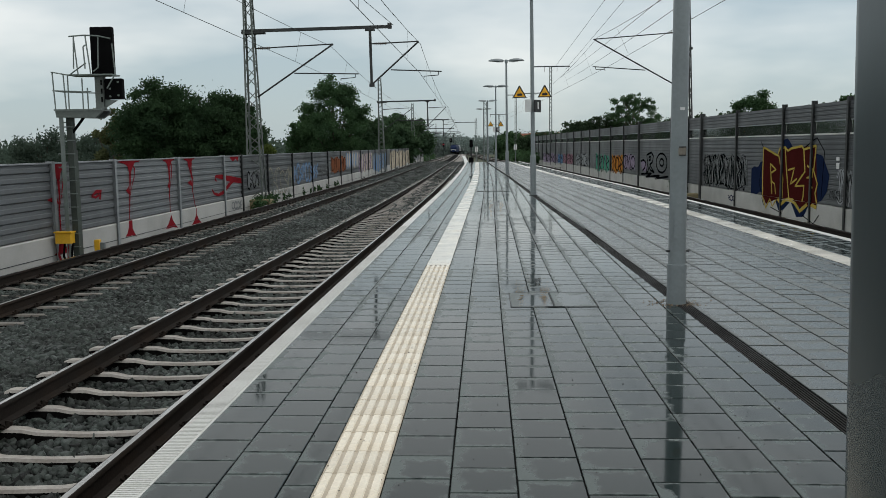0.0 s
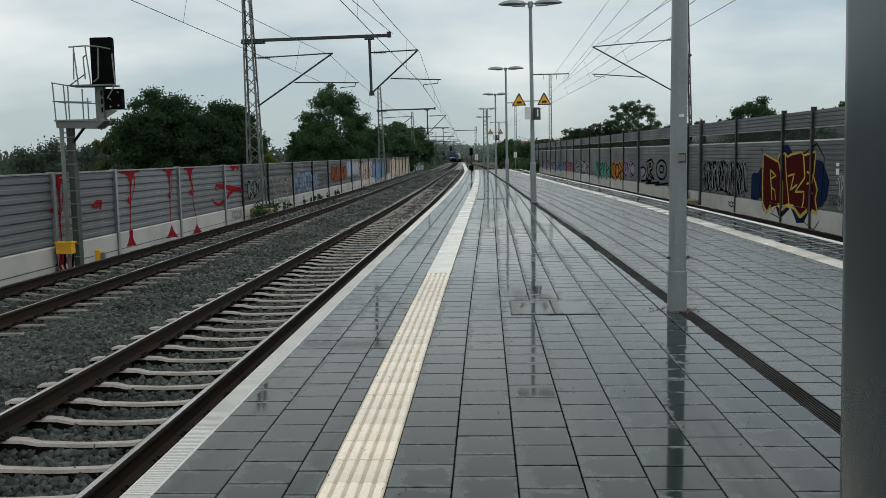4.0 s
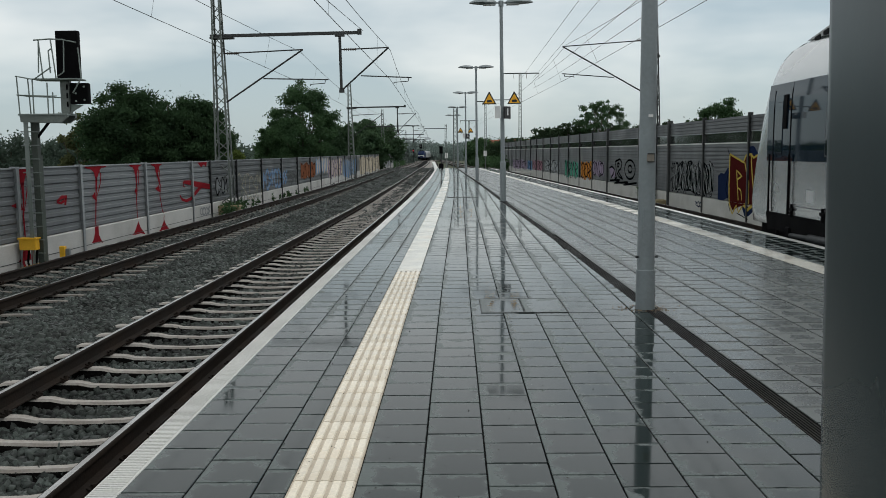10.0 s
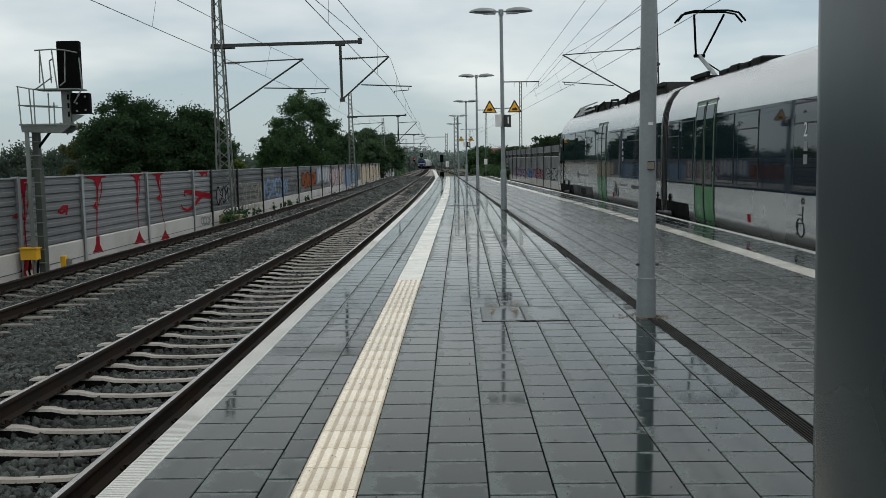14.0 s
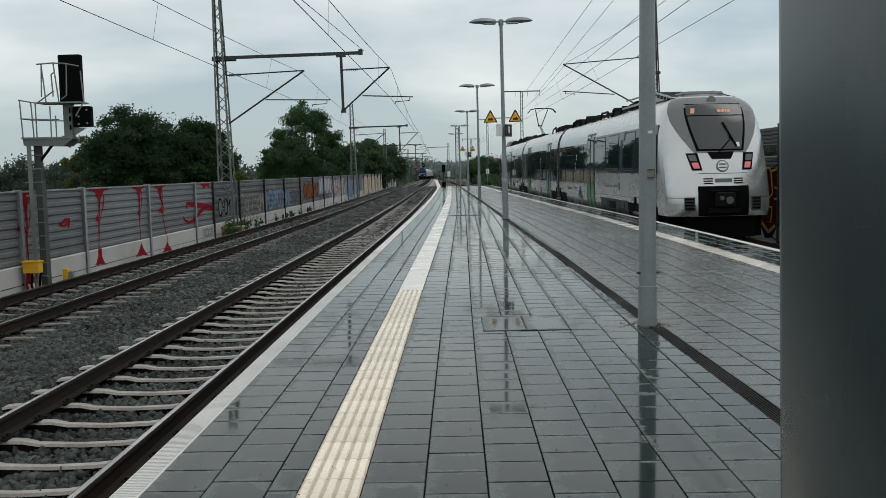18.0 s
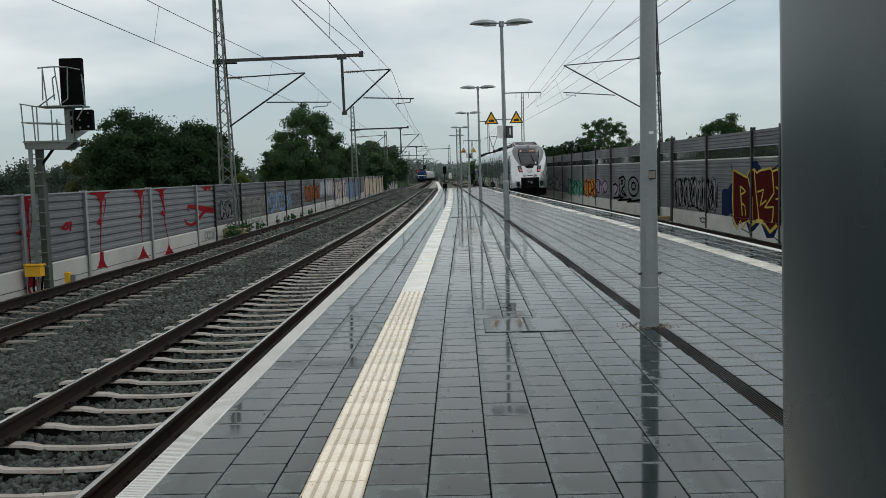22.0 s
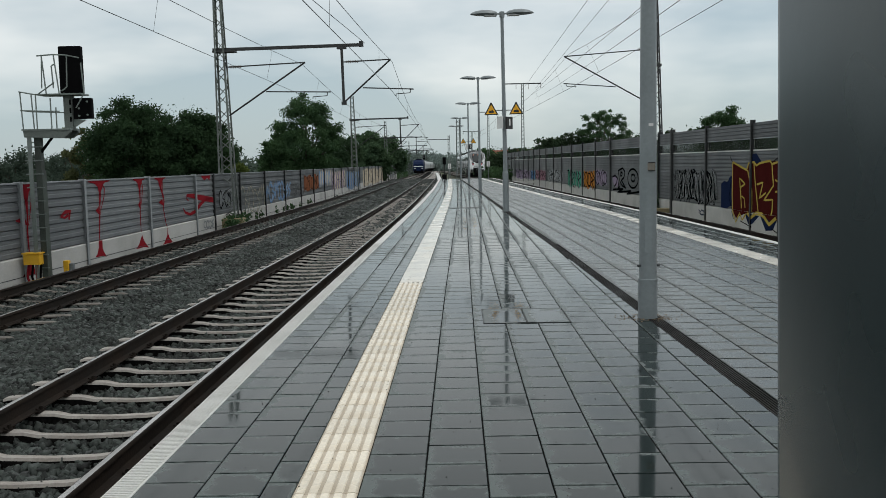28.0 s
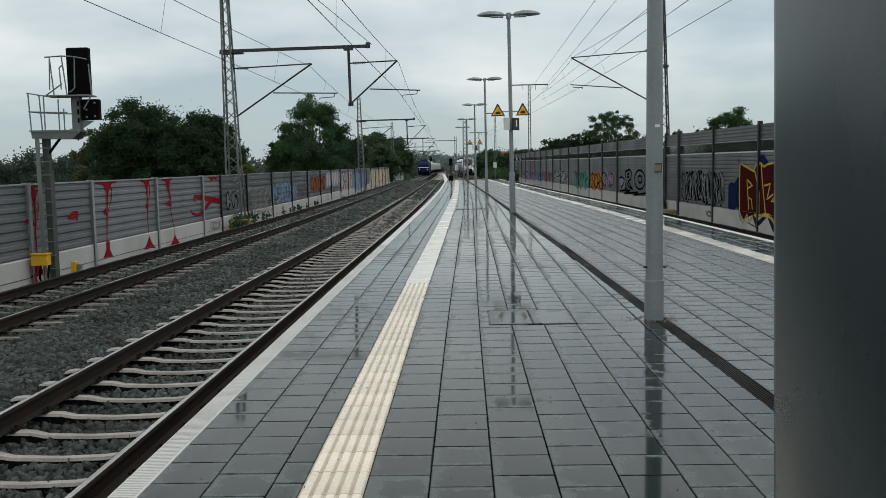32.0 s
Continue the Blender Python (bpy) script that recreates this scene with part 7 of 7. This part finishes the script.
for s in (-1, 1):
    for y in (FIRST, LAST):
        door(mid, s, y)
    windows(mid, s, FIRST + 0.78, -CAR - 0.38, 1.44, 3.06, 2)
    windows(mid, s, LAST + 0.78, FIRST - 0.78, 1.44, 3.06, 5, (2,))
    windows(mid, s, -TRAIN + CAR + 0.38, LAST - 0.78, 1.44, 3.06, 2)
    # the middle car's bogie openings, again painted on as black shade
    for y in (-CAR - 1.4, -TRAIN + CAR + 1.4):
        part("bogie_shade_panel", side_patch(s, y - 1.05, y + 1.05, 0.44, 0.95, 0.008, 3), BLACK, mid)
    for y in (FIRST - 5.75,):
        side_text(mid, s, y if s < 0 else y + 0.12, 2.42, "2", 0.34, SIGN_WHITE)
        part("class_bar", side_patch(s, y - 0.18, y - 0.02, 2.18, 2.34, 0.024, 1), GALV, mid)
        part("class_bar", side_patch(s, y - 0.18, y - 0.02, 1.96, 2.12, 0.024, 1), GALV, mid)
        part("red_mark", side_patch(s, y + 2.6, y + 2.76, 0.80, 0.96, 0.008, 1), RED, mid)
        part("wheelchair_mark", side_lines(s, y + 0.1, 0.72, WHEELCHAIR, 0.011), SKIRT, mid, "thin dark wheelchair pictogram")
    part("underframe", Geo().box(s * 0.9 - 0.15, -TRAIN + CAR, 0.22, s * 0.9 + 0.15, -CAR, 0.50), BLACK, mid)
roof_gear(mid, -TRAIN + CAR + 0.8, -CAR - 10.6, 7)
for k in range(4):
    part("roof_unit", Geo().chamfered(-0.85, -CAR - 3.4 - 0.75 * k, 4.04, 0.85, -CAR - 2.75 - 0.75 * k, 4.17 + 0.03 * (k % 2), 0.04), ROOF_KIT, mid)
for y in (-CAR, -TRAIN + CAR):
    gw = part("gangway", Geo().loft([[(x * 0.955, y + d, z * 0.99) for x, z in [(x, z) for z, x in SIDE[:-1]] + [(-x, z) for z, x in reversed(SIDE[:-1])]] for d in (-0.36, 0.36)]), RUBBER, train, "black gangway bellows")
    for k in range(5):
        d = -0.28 + 0.14 * k
        part("bellows_fold", Geo().loft([[(x * 0.985, y + d + e, z) for x, z in [(x, z) for z, x in SIDE[:-1]] + [(-x, z) for z, x in reversed(SIDE[:-1])]] for e in (-0.02, 0.02)]), RUBBER, gw)
    bogie(train, y)
# pantograph on the middle car, behind the first gangway
pan = part("pantograph", Geo().box(-0.62, -22.1, 4.12, 0.62, -20.6, 4.20).box(-0.70, -22.1, 4.20, -0.60, -20.6, 4.30).box(0.60, -22.1, 4.20, 0.70, -20.6, 4.30), ROOF_KIT, train, "raised pantograph")
pan.location.y += 0.8
part("lower_arm", Geo().tube((0, -20.7, 4.26), (0, -18.95, 5.04), 0.06, 8), GALV, pan)
part("spring_rod", Geo().tube((0.08, -21.1, 4.30), (0.08, -19.2, 4.86), 0.02, 6), BLACK, pan)
part("knee", Geo().tube((-0.16, -18.95, 5.04), (0.16, -18.95, 5.04), 0.05, 8), BLACK, pan)
for s in (-1, 1):
    part("upper_arm", Geo().tube((s * 0.10, -18.95, 5.04), (s * 0.42, -19.85, 6.08), 0.032, 6), BLACK, pan)
    part("insulator_foot", Geo().tube((s * 0.6, -20.8, 4.05), (s * 0.6, -20.8, 4.16), 0.07, 8).tube((s * 0.6, -21.9, 4.05), (s * 0.6, -21.9, 4.16), 0.07, 8), INSULATOR, pan)
for d in (0.0, -0.3):
    part("contact_shoe", Geo().path([(-0.95, -19.8 + d, 5.86), (-0.75, -19.8 + d, 6.09), (-0.45, -19.8 + d, 6.15), (0.45, -19.8 + d, 6.15), (0.75, -19.8 + d, 6.09), (0.95, -19.8 + d, 5.86)], 0.028, 6), BLACK, pan)

# ---- the freight train far off ----
BLUE = material("blue_locomotive_paint", (0.006, 0.017, 0.058), 0.6, var=0.06, scale=1, spec=0.15)
loco = thing("locomotive", "blue electric locomotive hauling covered wagons on the far track", "locomotive")
prof = [(-1.45, 0.9), (1.45, 0.9), (1.47, 2.9), (1.30, 3.55), (0.9, 3.8), (-0.9, 3.8), (-1.30, 3.55), (-1.47, 2.9)]
part("body", Geo().loft([[(x * 0.93, 0.0, 0.9 + (z - 0.9) * 0.62) for x, z in prof], [(x * 0.98, 0.35, 0.9 + (z - 0.9) * 0.80) for x, z in prof], [(x, 1.3, z) for x, z in prof], [(x, 17.5, z) for x, z in prof], [(x * 0.95, 18.9, 0.9 + (z - 0.9) * 0.7) for x, z in prof]]), BLUE, loco, smooth=False)
part("windscreen", Geo().loft([[(-1.15, 0.16, 2.45), (1.15, 0.16, 2.45), (1.1, 0.95, 3.25), (-1.1, 0.95, 3.25)], [(-1.15, 0.06, 2.52), (1.15, 0.06, 2.52), (1.1, 0.85, 3.35), (-1.1, 0.85, 3.35)]]), GLASS, loco)
part("white_band", Geo().box(-1.30, -0.03, 1.95, 1.30, 0.02, 2.15), SIGN_WHITE, loco)
for s in (-1, 1):
    part("headlight", Geo().tube((s * 0.95, 0.0, 1.5), (s * 0.95, -0.05, 1.5), 0.16, 10), SIGN_WHITE, loco)
    part("buffer", Geo().tube((s * 0.87, 0.0, 1.05), (s * 0.87, -0.6, 1.05), 0.22, 10), BLACK, loco)
part("frame", Geo().box(-1.3, 0.1, 0.25, 1.3, 18.8, 0.92), BLACK, loco)
part("roof_kit", Geo().box(-0.8, 3, 3.8, 0.8, 15, 4.05), ROOF_KIT, loco)
TARP = material("pale_silver_wagon_cover", (0.40, 0.41, 0.41), 0.4, var=0.05, scale=1)
wagon = thing("freight_wagon", "covered freight wagon with a pale rounded roof", "wagon", "freight wagons", at=pose(-8.0, 330, RAIL_Z))
wp = [(-1.35, 1.2), (1.35, 1.2), (1.40, 2.9), (1.15, 3.7), (0.6, 4.05), (-0.6, 4.05), (-1.15, 3.7), (-1.40, 2.9)]
part("cover", Geo().loft([[(x, y, z) for x, z in wp] for y in (0.5, 19.0)]), TARP, wagon)
part("frame", Geo().box(-1.35, 0.2, 0.7, 1.35, 19.4, 1.2), BLACK, wagon)
for y in (2.5, 17.0):
    part("bogie", Geo().box(-1.0, y - 1.2, 0.0, 1.0, y + 1.2, 0.7), BLACK, wagon)
wagons = [wagon] + [copy_thing(wagon, pose(-8.0, 350 + 20 * k, RAIL_Z)) for k in range(9)]


# ---- what moves ----
def on_curve(y0, y1, along):
    """A car's frame: the point y1 of the curve lies at -along on its axis, which points to y0."""
    a, b = Vector((float(right_track(y0)), y0, RAIL_Z)), Vector((float(right_track(y1)), y1, RAIL_Z + float(fall(y1))))
    return pose(b.x, b.y, b.z, 0, 0, -math.degrees(math.atan2(a.x - b.x, a.y - b.y))) @ pose(0, along, 0)


# where the nose is, and how the three cars lie along the curve behind it
NOSE = [(0.0, -24.7), (5.0, -6.7), (8.0, 7.7), (9.5, 15.5), (10.0, 18.3), (11.0, 24.5), (12.0, 30.45), (13.0, 37.2), (14.0, 44.7), (14.5, 48.7), (15.5, 57.3), (16.5, 66.4), (17.0, 71.0), (17.5, 75.8), (18.2, 82.4), (19.0, 90.8), (20.0, 101.9), (21.0, 113.7), (22.0, 125.7), (23.0, 138.0), (25.0, 163.6), (28.0, 203.5), (32.0, 262.0)]
LOCO = [(0.0, 392.0), (9.0, 372.0), (12.0, 362.0), (16.5, 338.0), (20.0, 305.0), (24.0, 258.0), (28.0, 238.0), (32.0, 222.0)]


def motions():
    middle = [on_curve(s - CAR, s - CAR - MID, CAR + MID) for t, s in NOSE]
    walk(train, [(t, m) for (t, s), m in zip(NOSE, middle)])
    walk(front_car, [(t, m.inverted() @ on_curve(s - 4, s - CAR, CAR)) for (t, s), m in zip(NOSE, middle)])
    turned = pose(0, -TRAIN, 0, 0, 0, 180)
    walk(rear_car, [(t, m.inverted() @ on_curve(s - CAR - MID, s - TRAIN + 4, TRAIN - 4) @ turned) for (t, s), m in zip(NOSE, middle)])
    far_x = lambda y: TRACK_FAR + 1.05 * float(drift(y))
    turn = lambda y: -math.degrees(math.atan2(far_x(y + 18) - far_x(y), 18))
    walk(loco, [(t, pose(far_x(y), y, RAIL_Z + float(fall(y)), 0, 0, turn(y))) for t, y in LOCO])
    for k, w in enumerate(wagons):
        at = lambda y: pose(far_x(y), y, RAIL_Z + float(fall(y)), 0, 0, turn(y))
        walk(w, [(t, at(y + 20 * (k + 1))) for t, y in LOCO])


motions()
